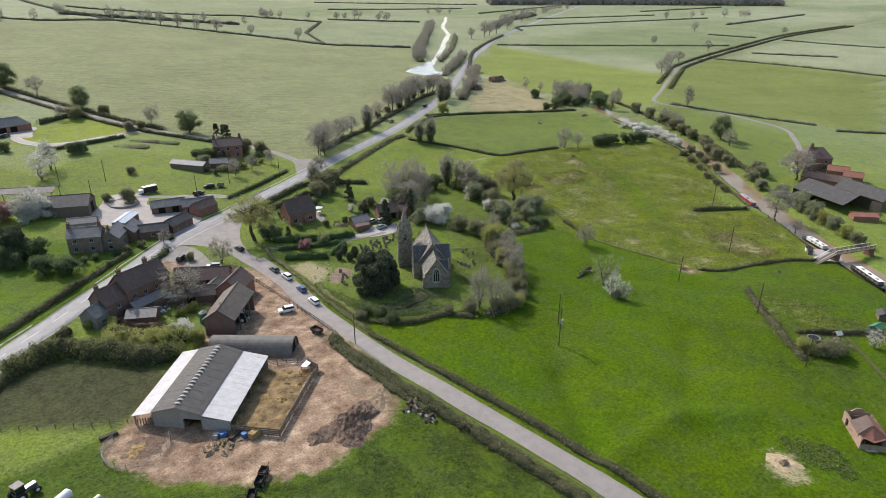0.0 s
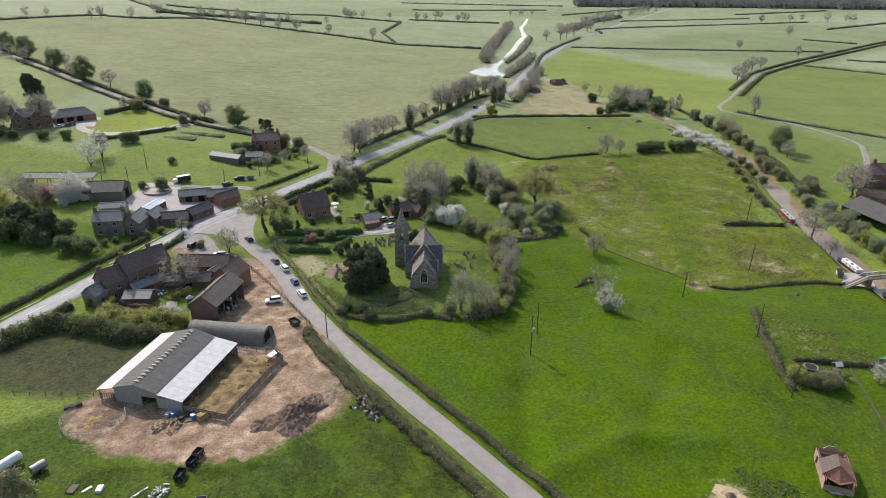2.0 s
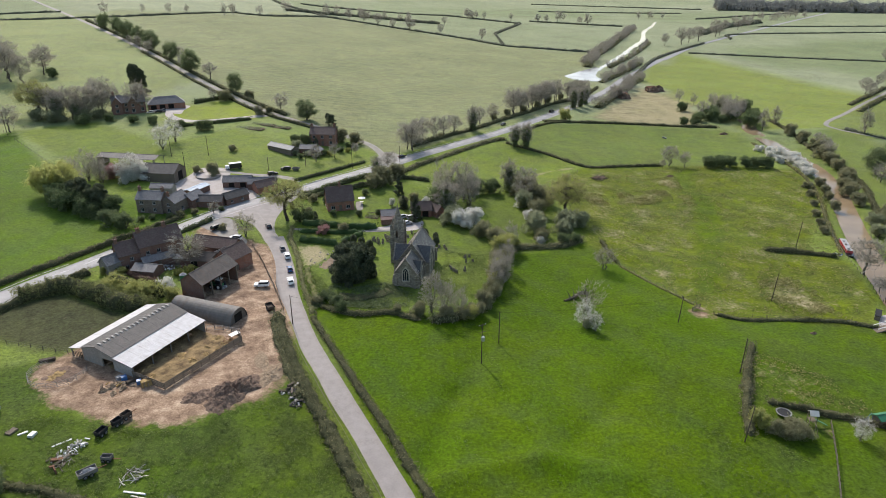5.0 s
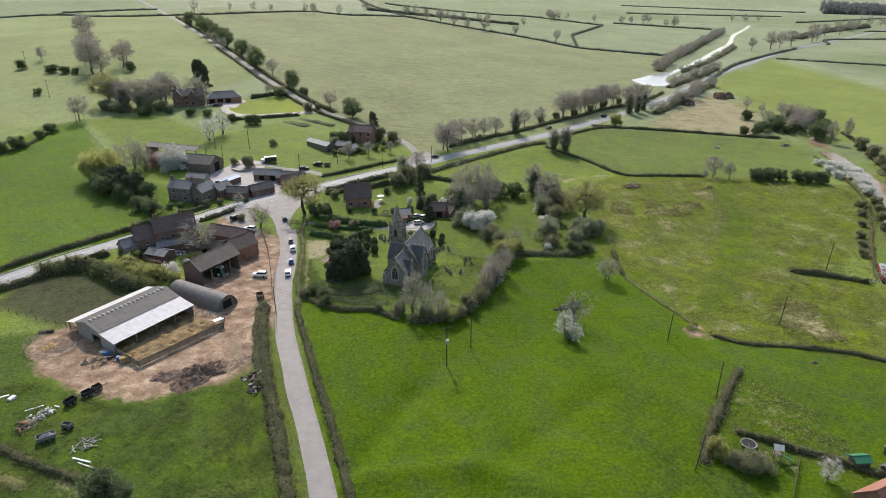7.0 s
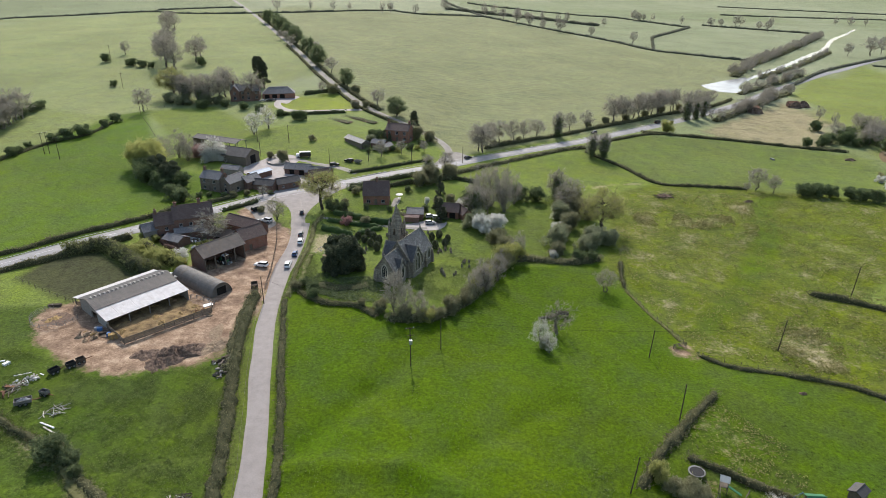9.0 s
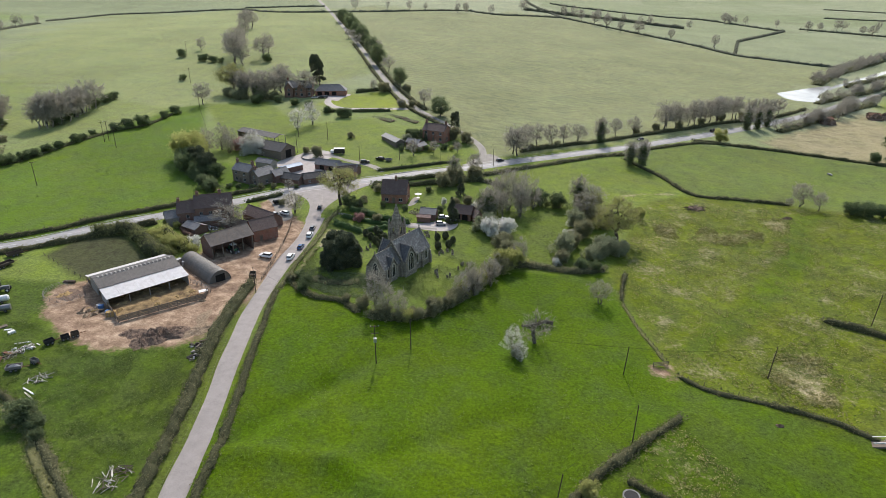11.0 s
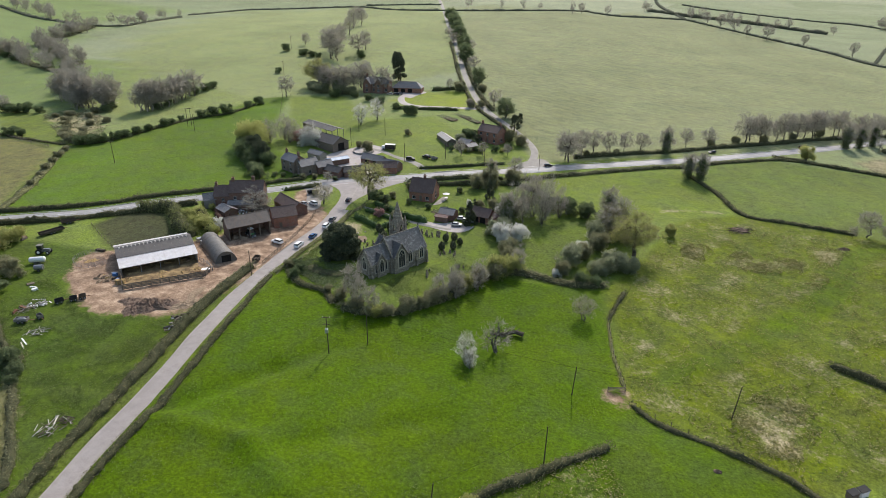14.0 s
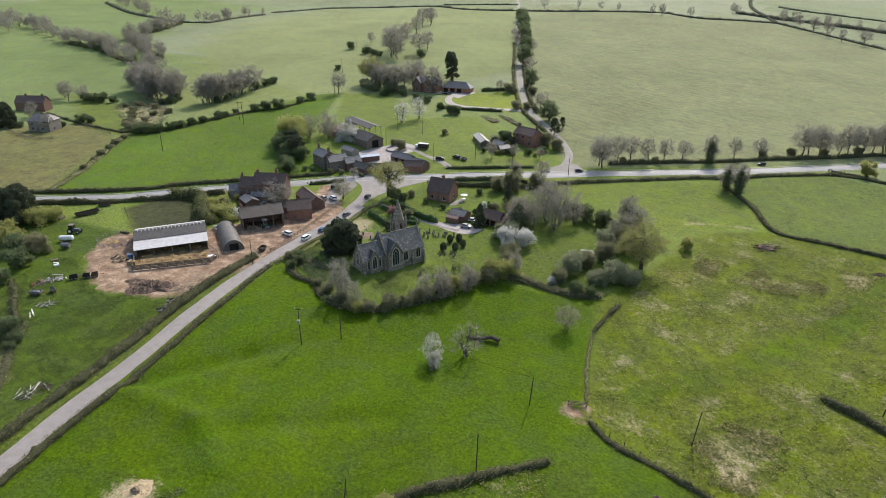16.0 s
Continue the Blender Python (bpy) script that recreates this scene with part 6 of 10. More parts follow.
hedge("paddock_hedge", [(2, 139), (9, 134), (16, 130)], 4.2, 3.4, "tall yellow-green hedge behind the barn", 150, 0.34, M_SPRING)
hedge("field_hedge", [(-106, 177.5), (-98, 185), (-95.5, 196), (-94, 210), (-93, 221), (-87, 238), (-79, 248), (-77.5, 268)], 1.8, 1.0, "low rough hedge across the slope", 34, 0.34, M_HEDGE, ragged=0.6)
hedge("ditch_bank", [(-106, 175), (-91, 156.3), (-80.4, 144), (-71.2, 132.8), (-63, 121), (-56, 110)], 2.8, 0.8, "ragged bank of dead grass and scrub down the slope", 44, 0.34, M_SCRUB, M_TURFBANK, 0.6)
hedge("field_hedge", [(-185, 180), (-161, 177.4), (-143, 176.6), (-126, 176), (-110, 176)], 1.4, 1.0, "thin field hedge above the ditch", 30, 0.3, ragged=0.6)
hedge("field_hedge", [(-5, 288), (10, 293), (28, 300)], 1.8, 1.6, "dark garden hedge below the drive", 34, 0.3, M_TRIM)
hedge("garden_hedge", [(-2, 331), (8, 340), (14, 342)], 2.0, 2.2, "dark clipped hedge by the big house", 34, 0.34, M_TRIM)
hedge("lane_hedge", beside(NORTH_LANE, 3.6, 12, 70), 1.8, 1.4, "low hedge beside the narrow lane", 16, 0.4)
hedge("lane_hedge", beside(NORTH_LANE, -3.6, 20, 120), 2.4, 1.8, "hedge beside the narrow lane", 16, 0.45)
hedge("scrub_belt", [(-352, 292), (-316, 294), (-282, 287), (-260, 283), (-245, 284), (-215, 262)], 6, 2.0, "bare scrub along a stream", 60, 0.5, M_SCRUB, ragged=0.6)
hedge("scrub_belt", [(-254, 303), (-300, 318), (-335, 334), (-345, 366), (-371, 410)], 6, 2.0, "bare scrub along a stream", 60, 0.5, M_SCRUB, ragged=0.6)
for far_line, far_w in (([(-362, 670), (-275, 699), (-200, 669), (-112, 693), (-24, 772), (-1, 768), (34, 768), (89.5, 841.8)], 3.0), ([(89.5, 841.8), (173.3, 759.2), (225.7, 707.9), (261.6, 649.1), (301.3, 620.6), (337.9, 606.3)], 3.5),
                        ([(284.7, 763.4), (378, 950.2)], 4.0), ([(261.7, 651.4), (284.7, 763.4)], 2.5), ([(410.3, 1002.5), (528.5, 919.1)], 4.0), ([(517.8, 1261.4), (785.1, 1187.6)], 4.0), ([(599.2, 1539.5), (894.7, 1293.8)], 4.0), ([(378, 950.2), (265.3, 1101.5), (60, 1100)], 4.0),
                        ([(448.9, 608.5), (616, 531.8), (697.5, 490)], 2.5), ([(583.8, 735.7), (657.8, 795.9), (1023.1, 770.6)], 3.0), ([(743.5, 899.4), (993.4, 864.2)], 3.0), ([(784.8, 587.6), (806.3, 528.8)], 3.0), ([(658, 433.4), (693.9, 362.2)], 2.5),
                        ([(580.2, 422.2), (588.4, 356.5), (597.6, 269.3)], 2.5), ([(812, 496), (829.5, 383.5)], 2.5), ([(338.3, 272.4), (350, 236), (366, 194)], 2.0), ([(362, 181), (381, 165), (420, 140)], 2.0), ([(310.3, 458.4), (380.7, 556), (449, 627.6), (521.2, 694.4)], 3.0),
                        ([(-609, 489), (-498, 444), (-436, 429), (-382, 417)], 3.5), ([(-382, 417), (-358, 434), (-373, 475), (-395, 541)], 3.0), ([(-411, 567), (-400, 644), (-362, 670)], 3.0), ([(-271, 717), (-180, 740)], 3.0), ([(89.5, 841.8), (40, 1000), (0, 1250)], 4.0), ([(-500, 800), (-300, 960), (-60, 1090)], 4.0),
                        ([(730.6, 1050.3), (1043.7, 1174.2)], 4.0), ([(937.1, 670), (1250.3, 732.5)], 4.0), ([(1042.8, 942.9), (1300, 950)], 4.0)):
    hedge("far_hedge", far_line, far_w, far_w * 0.62, "hedge between distant fields, greyed for haze", 7, 0.7, M_HAZEDHEDGE, M_HAZEDCORE, category="hedge", group="far hedges")
hedge("track_hedge", beside(FARM_TRACK, 5, 40, 230), 3.0, 2.0, "hedge beside the farm track", 9, 0.6)
hedge("track_hedge", beside(FARM_TRACK, -5, 40, 225), 3.0, 2.0, "hedge beside the farm track", 9, 0.6)
hedge("canal_hedge", [(310.7, 297), (302.4, 268.5), (290, 240), (281, 214), (270, 186), (256, 166), (242, 146)], 2.2, 1.3, "rough grassy hedge along the canal", 40, 0.34, M_HEDGE)
hedge("canal_hedge", [(267.4, 252), (257, 210), (249, 190), (237, 170), (221, 147), (209.5, 128.6)], 1.4, 0.8, "rough grassy edge of the canal", 24, 0.3, M_TUSSOCK)
hedge("far_wood", [(939.6, 1311.3), (1252.5, 1131.6), (1500, 950)], 90, 16, "leafless wood on the far rise", 160, 3.0, M_HAZEDWOOD)
hedge("far_wood", [(584.1, 799.1), (667.6, 882.3), (792.7, 965.3)], 12, 5, "belt of leafless scrub by the main road", 60, 0.9, M_HAZEDHEDGE, M_HAZEDCORE)
hedge("far_wood", [(40, 880), (155.7, 918.4), (244.9, 902.3)], 7, 3.4, "distant copse of leafless scrub, greyed for haze", 40, 0.9, M_HAZEDHEDGE, M_HAZEDCORE)
hedge("churchyard_bank", [(51.4, 115), (50.6, 122), (49.4, 130), (48.8, 138), (48.4, 146), (47.4, 155), (46, 164), (46.6, 172)], 1.3, 0.7, "rough verge of brambles between lane and churchyard", 60, 0.22, M_SCRUB, M_TURFBANK, 0.7)
plants("scrub", [(52.4, 120, 2.4, 1.2)])
plants("darkbush", [(54.4, 122, 2.4, 1.3), (57, 119, 2.6, 1.3)])
hedge("churchyard_bank", [(52.6, 118), (52.2, 126), (51, 134), (50.4, 142)], 1.8, 0.6, "rank green growth on the churchyard bank", 50, 0.26, M_ROUGH, M_TURFBANK)
# Ivy, its dark leaves also laid here to deepen the yew's shadow.
hedge("churchyard_ivy_bed", [(57, 123), (61.5, 120.5), (67, 120.5), (71.5, 122.5)], 4.2, 0.5, "dark ivy bed under the yew, deepening its shadow", 90, 0.22, M_IVY, M_HEDGECORE)
hedge("ditch_bank", [(2, 68), (8, 66), (14, 63), (20, 60), (28, 57)], 1.7, 1.1, "dark overgrown bank along a ditch", 50, 0.26, M_HEDGE)
hedge("ditch_bank", [(27, 59), (33, 53), (38.6, 49), (46, 43.5), (54, 38), (60, 32)], 2.0, 1.0, "dead grass and brambles along a ditch", 50, 0.26, M_SCRUB)
hedge("ditch_bank", [(0, 63), (8, 60), (17, 57)], 2.6, 0.5, "pale dead grass along a ditch", 40, 0.3, M_TUSSOCK, M_TURFBANK)
hedge("roadside_bank", [(48.6, 82), (46.4, 92), (44.2, 103), (42.6, 113)], 2.6, 1.1, "scrubby bank between yard and lane", 40, 0.26, M_SCRUB)
hedge("fence_line_growth", [(139, 133.9), (140.6, 127.8), (142.6, 120.5), (145.1, 113.7), (147.6, 107.6)], 0.9, 0.45, "pale dead grass along an old fence", 26, 0.22, M_TUSSOCK, M_TURFBANK)
hedge("ditch_bank", [(29, 56), (36, 49.5), (44, 43), (52, 37.5), (58, 31)], 2.2, 0.5, "pale dead grass along a ditch", 40, 0.28, M_TUSSOCK, M_TURFBANK)

# ---- buildings ----
def wall_panel(g, ox, oy, ux, uy, length, z0, z1, holes, thick=0.3, deep=0.16):
    """An upright wall from (ox, oy) along (ux, uy), its outer face to the right of that way; holes (a, b, z0, z1) go through it."""
    nx, ny = uy, -ux

    def P(a, z, d=0.0):
        return (ox + ux * a - nx * d, oy + uy * a - ny * d, z)

    xs = sorted({0.0, length, *[h[0] for h in holes], *[h[1] for h in holes]})
    zs = sorted({z0, z1, *[h[2] for h in holes], *[h[3] for h in holes]})
    for i in range(len(xs) - 1):
        for j in range(len(zs) - 1):
            mx, mz = (xs[i] + xs[i + 1]) / 2, (zs[j] + zs[j + 1]) / 2
            if any(h[0] < mx < h[1] and h[2] < mz < h[3] for h in holes):
                continue
            for d, turned in ((0.0, False), (thick, True)):
                q = [P(xs[i], zs[j], d), P(xs[i + 1], zs[j], d), P(xs[i + 1], zs[j + 1], d), P(xs[i], zs[j + 1], d)]
                g.add(q[::-1] if turned else q, [(0, 1, 2, 3)])
    for a, b, c, e in holes:
        for q in ([P(a, c), P(a, e), P(a, e, thick), P(a, c, thick)], [P(b, e), P(b, c), P(b, c, thick), P(b, e, thick)],
                  [P(a, e), P(b, e), P(b, e, thick), P(a, e, thick)], [P(b, c), P(a, c), P(a, c, thick), P(b, c, thick)]):
            g.add(q, [(0, 1, 2, 3)])


def window(parent, ox, oy, ux, uy, a, b, z0, z1, frame_mat=None, deep=0.12, name="window"):
    """Frame with a middle bar, and its pane, set back in a hole of a wall panel."""
    nx, ny = uy, -ux
    turn = math.degrees(math.atan2(uy, ux))

    def at(s, d):
        return ox + ux * s - nx * d, oy + uy * s - ny * d

    bar = 0.09
    ring = []
    for d in (deep - 0.035, deep + 0.035):
        for e in (0.0, bar):
            ring += [(*at(a + e, d), z0 + e), (*at(b - e, d), z0 + e), (*at(b - e, d), z1 - e), (*at(a + e, d), z1 - e)]
    g = Geo()
    faces = []
    for i in range(4):
        j = (i + 1) % 4
        faces += [(i, j, 4 + j, 4 + i), (8 + j, 8 + i, 12 + i, 12 + j), (i, 8 + i, 8 + j, j), (4 + j, 12 + j, 12 + i, 4 + i)]
    g.add(ring, faces)
    w = part(name, g, frame_mat or M_FRAME, parent)
    lights = 3 if b - a > 1.7 else 2
    for i in range(1, lights):
        m = Geo()
        x, y = at(a + (b - a) * i / lights, deep)
        m.box(x, y, z0 + bar, 0.07, 0.06, z1 - z0 - 2 * bar, turn)
        part("glazing_bar", m, frame_mat or M_FRAME, w)
    sl = Geo()
    x, y = at((a + b) / 2, -0.03)
    sl.box(x, y, z0 - 0.08, b - a + 0.2, 0.14, 0.07, turn)
    part("window_sill", sl, frame_mat or M_FRAME, w)
    p = Geo()
    x, y = at((a + b) / 2, deep + 0.02)
    p.box(x, y, z0 + 0.02, b - a - 0.04, 0.02, z1 - z0 - 0.04, turn)
    part("pane", p, M_GLASS, w)
    return w


SIDES = {"S": (-1, -1, 1, 0), "E": (1, -1, 0, 1), "N": (1, 1, -1, 0), "W": (-1, 1, 0, -1)}


def gabled(name, x, y, turn, L, W, eave, ridge, wall, roof, label, category="house", windows=(), doors=(), chimneys=(), over=0.25, hip=0.0, group="", z=None, open_sides="", trim=None, root=None, at=(0, 0, 0), thick=0.14):
    """A building with its ridge along its own x. windows and doors: (side, along, z, w, h), along measured from the wall's left end seen from outside."""
    fresh = root is None
    if fresh:
        root = thing(name, x, y, turn, label, category, group, z, 0.25)
    ax, ay, az = at
    base = -0.5
    g = Geo()
    panes = []
    for side, (sx, sy, ux, uy) in SIDES.items():
        if side in open_sides:
            continue
        ox, oy = ax + sx * L / 2, ay + sy * W / 2
        length = L if side in "SN" else W
        holes = [(a - w / 2, a + w / 2, z0 + az, z0 + az + h) for s, a, z0, w, h in (*windows, *doors) if s == side]
        wall_panel(g, ox, oy, ux, uy, length, base, eave + az, holes)
        for s, a, z0, w, h in windows:
            if s == side:
                panes.append((ox, oy, ux, uy, a - w / 2, a + w / 2, z0 + az, z0 + az + h))
        if side in "EW" and not hip:
            nx, ny = uy, -ux
            tri = [(ox, oy, eave + az), (ox + ux * W, oy + uy * W, eave + az), (ox + ux * W / 2, oy + uy * W / 2, ridge + az)]
            back = [(p[0] - nx * 0.3, p[1] - ny * 0.3, p[2]) for p in tri]
            g.add(tri + back, [(0, 1, 2), (5, 4, 3), (0, 3, 4, 1), (1, 4, 5, 2), (2, 5, 3, 0)])
    if g.v:
        part("wall", g, wall, root)
    for p in panes:
        window(root, *p)
    for s, a, z0, w, h in doors:
        sx, sy, ux, uy = SIDES[s]
        ox, oy = ax + sx * L / 2, ay + sy * W / 2
        nx, ny = uy, -ux
        d = Geo()
        d.box(ox + ux * a - nx * 0.2, oy + uy * a - ny * 0.2, z0 + az, w, 0.06, h, math.degrees(math.atan2(uy, ux)))
        # Wide doorways get a near-black panel for the shade within, narrow ones a wooden door.
        part("door", d, M_OPENINGSHADE if w > 1.6 else M_WOOD, root)
    rise = (ridge - eave) / (W / 2)
    drop = over * rise
    hx = L / 2 + over - hip
    for k in (-1, 1):
        r = Geo()
        e0, e1 = (ax - L / 2 - over, ay + k * (W / 2 + over), eave + az - drop + thick), (ax + L / 2 + over, ay + k * (W / 2 + over), eave + az - drop + thick)
        r0, r1 = (ax - hx, ay, ridge + az + thick), (ax + hx, ay, ridge + az + thick)
        r.slab(e0, e1, r1, r0, thick)
        part("roof_slope", r, roof, root)
    if hip:
        for k in (-1, 1):
            r = Geo()
            a = (ax + k * (L / 2 + over), ay - W / 2 - over, eave + az - drop + thick)
            b = (ax + k * (L / 2 + over), ay + W / 2 + over, eave + az - drop + thick)
            t = (ax + k * hx, ay, ridge + az + thick)
            r.add([a, b, t, (a[0], a[1], a[2] - thick), (b[0], b[1], b[2] - thick), (t[0], t[1], t[2] - thick)], [(0, 1, 2), (5, 4, 3), (0, 3, 4, 1), (1, 4, 5, 2), (2, 5, 3, 0)] if k > 0 else [(2, 1, 0), (3, 4, 5), (1, 4, 3, 0), (2, 5, 4, 1), (0, 3, 5, 2)])
            part("roof_slope", r, roof, root)
    rg = Geo()
    rg.tube((ax - hx, ay, ridge + az + thick - 0.02), (ax + hx, ay, ridge + az + thick - 0.02), 0.12, 0.12, 8)
    part("ridge", rg, trim or roof, root)
    for cx, cy, cw, top in chimneys:
        c = Geo()
        c.box(ax + cx, ay + cy, eave + az, cw, 0.7, top - eave)
        c.box(ax + cx, ay + cy, top + az, cw + 0.16, 0.86, 0.18)
        ch = part("chimney", c, M_BRICKDARK, root)
        for dx in (-0.2, 0.2):
            p = Geo()
            p.tube((ax + cx + dx, ay + cy, top + az + 0.18), (ax + cx + dx, ay + cy, top + az + 0.65), 0.13, 0.1, 8)
            part("pot", p, M_RUST, ch)
    return root


def cattle_barn():
    """The big open barn: a grey middle roof with vents along its ridge and a pale lean-to roof on each side."""
    cx, cy, turn = 15.1, 108.3, 54.0
    root = thing("cattle_barn", cx, cy, turn, "large open cattle barn with grey and pale sheet roofs", "barn", z=0.9)
    hl = 9.9
    # across, to the right of the ridge as seen from the front: y from -8.6 (right eave) to 8.6
    ys = {"right": -8.5, "valley": -3.6, "ridge": 0.8, "left_valley": 5.1, "left": 8.5}
    zr = {"right": 3.5, "valley": 4.35, "ridge": 5.75, "left_valley": 4.45, "left": 3.6}

    def sheets(name, y0, z0, y1, z1, mat, n, label=""):
        for i in range(n):
            a, b = -hl - 0.25 + (2 * hl + 0.5) * i / n, -hl - 0.25 + (2 * hl + 0.5) * (i + 1) / n - 0.012
            s = Geo()
            lift = 0.012 * (i % 2)
            s.slab((a, y0, z0 + lift), (b, y0, z0 + lift), (b, y1, z1 + lift), (a, y1, z1 + lift), 0.05)
            part(name, s, mat, root, label if i == 0 else "")

    sheets("roof_sheet", ys["right"] - 0.3, zr["right"] - 0.05, ys["valley"] + 0.05, zr["valley"], M_WHITESHEET, 18, "pale roof sheet")
    sheets("roof_sheet", ys["valley"] - 0.15, zr["valley"] + 0.1, ys["ridge"], zr["ridge"], M_FIBRE, 18, "dark grey roof sheet")
    sheets("roof_sheet", ys["ridge"], zr["ridge"], ys["left_valley"] + 0.15, zr["left_valley"] + 0.1, M_FIBRE, 18)
    sheets("roof_sheet", ys["left_valley"] - 0.05, zr["left_valley"] - 0.02, ys["left"] + 0.3, zr["left"] - 0.05, M_WHITESHEET, 18)
    for i in range(18):
        v = Geo()
        x = -hl + 1.0 + (2 * hl - 2.0) * i / 17
        for q in range(5):
            a, b = math.pi * q / 5, math.pi * (q + 1) / 5
            ya, yb = ys["ridge"] - 0.62 * math.cos(a), ys["ridge"] - 0.62 * math.cos(b)
            za, zb = zr["ridge"] - 0.18 + 0.34 * math.sin(a), zr["ridge"] - 0.18 + 0.34 * math.sin(b)
            v.slab((x - 0.2, ya, za), (x + 0.2, ya, za), (x + 0.2, yb, zb), (x - 0.2, yb, zb), 0.06)
        part("ridge_vent", v, M_VENT, root, "raised pale roof vent" if i == 0 else "")
    # posts and beams
    for y, z in ((ys["right"], 3.35), (ys["valley"], 4.2), (ys["left_valley"], 4.3), (ys["left"], 3.45)):
        for i in range(5):
            p = Geo()
            p.box(-hl + 0.15 + i * (2 * hl - 0.3) / 4, y, -0.4, 0.2, 0.2, z + 0.4)
            part("post", p, M_STEEL, root)
        b = Geo()
        b.box(0, y, z - 0.15, 2 * hl, 0.14, 0.22)
        part("beam", b, M_STEEL, root)
    for i in range(5):
        t = Geo()
        x = -hl + 0.15 + i * (2 * hl - 0.3) / 4
        t.tube((x, ys["valley"], 4.1), (x, ys["ridge"], 5.55), 0.09, 0.09, 4)
        t.tube((x, ys["ridge"], 5.55), (x, ys["left_valley"], 4.2), 0.09, 0.09, 4)
        t.tube((x, ys["right"], 3.3), (x, ys["valley"], 4.1), 0.08, 0.08, 4)
        t.tube((x, ys["left_valley"], 4.2), (x, ys["left"], 3.35), 0.08, 0.08, 4)
        part("truss", t, M_STEEL, root)
    # front: block wall with a dark opening, a blue-grey sheeted bay; back and side walls
    g = Geo()
    wall_panel(g, -hl, ys["left_valley"], 0, -1, ys["left_valley"] - ys["valley"], -0.5, 4.3, [(5.3, 8.5, 0.9, 3.3)])
    g.add([(-hl, ys["left_valley"], 4.3), (-hl, ys["valley"], 4.3), (-hl, ys["ridge"], 5.65), (-hl + 0.25, ys["left_valley"], 4.3), (-hl + 0.25, ys["valley"], 4.3), (-hl + 0.25, ys["ridge"], 5.65)], [(0, 1, 2), (5, 4, 3), (1, 4, 5, 2), (2, 5, 3, 0)])
    part("front_wall", g, M_BLOCK, root, "pale block front wall")
    g = Geo()
    wall_panel(g, -hl, ys["valley"] - 0.03, 0, -1, ys["valley"] - ys["right"], 0.6, 3.4, [])
    wall_panel(g, -hl + 0.05, ys["valley"] - 0.03, 0, -1, ys["valley"] - ys["right"] - 0.05, -0.5, 0.62, [])
    g.add([(-hl, ys["right"], 3.4), (-hl, ys["valley"], 3.4), (-hl, ys["valley"], 4.3)], [(0, 1, 2), (2, 1, 0)])
    part("front_bay", g, M_VENT, root, "weathered grey sheeted bay")
    g = Geo()
    wall_panel(g, hl, ys["right"], 0, 1, ys["left"] - ys["right"], -0.5, 3.4, [])
    g.add([(hl, ys["valley"], 3.4), (hl, ys["left_valley"], 3.4), (hl, ys["left_valley"], 4.3), (hl, ys["ridge"], 5.65), (hl, ys["valley"], 4.3)], [(0, 1, 2, 3, 4), (4, 3, 2, 1, 0)])
    part("back_wall", g, M_BLOCK, root)
    g = Geo()
    wall_panel(g, hl, ys["left_valley"], -1, 0, 2 * hl, -0.5, 2.2, [])
    part("inner_wall", g, M_WOOD, root)
    g = Geo()
    wall_panel(g, hl, ys["left"], -1, 0, 2 * hl - 5, -0.5, 1.3, [])
    part("side_wall", g, M_BLOCK, root)
    for i in range(6):
        s = Geo()
        s.box(-hl + 0.1, ys["left_valley"] + 0.5 + i * 0.5, 1.6 - i * 0.1, 0.06, 0.16, 1.6, tilt=0)
        part("slat", s, M_WOOD, root)
    return root


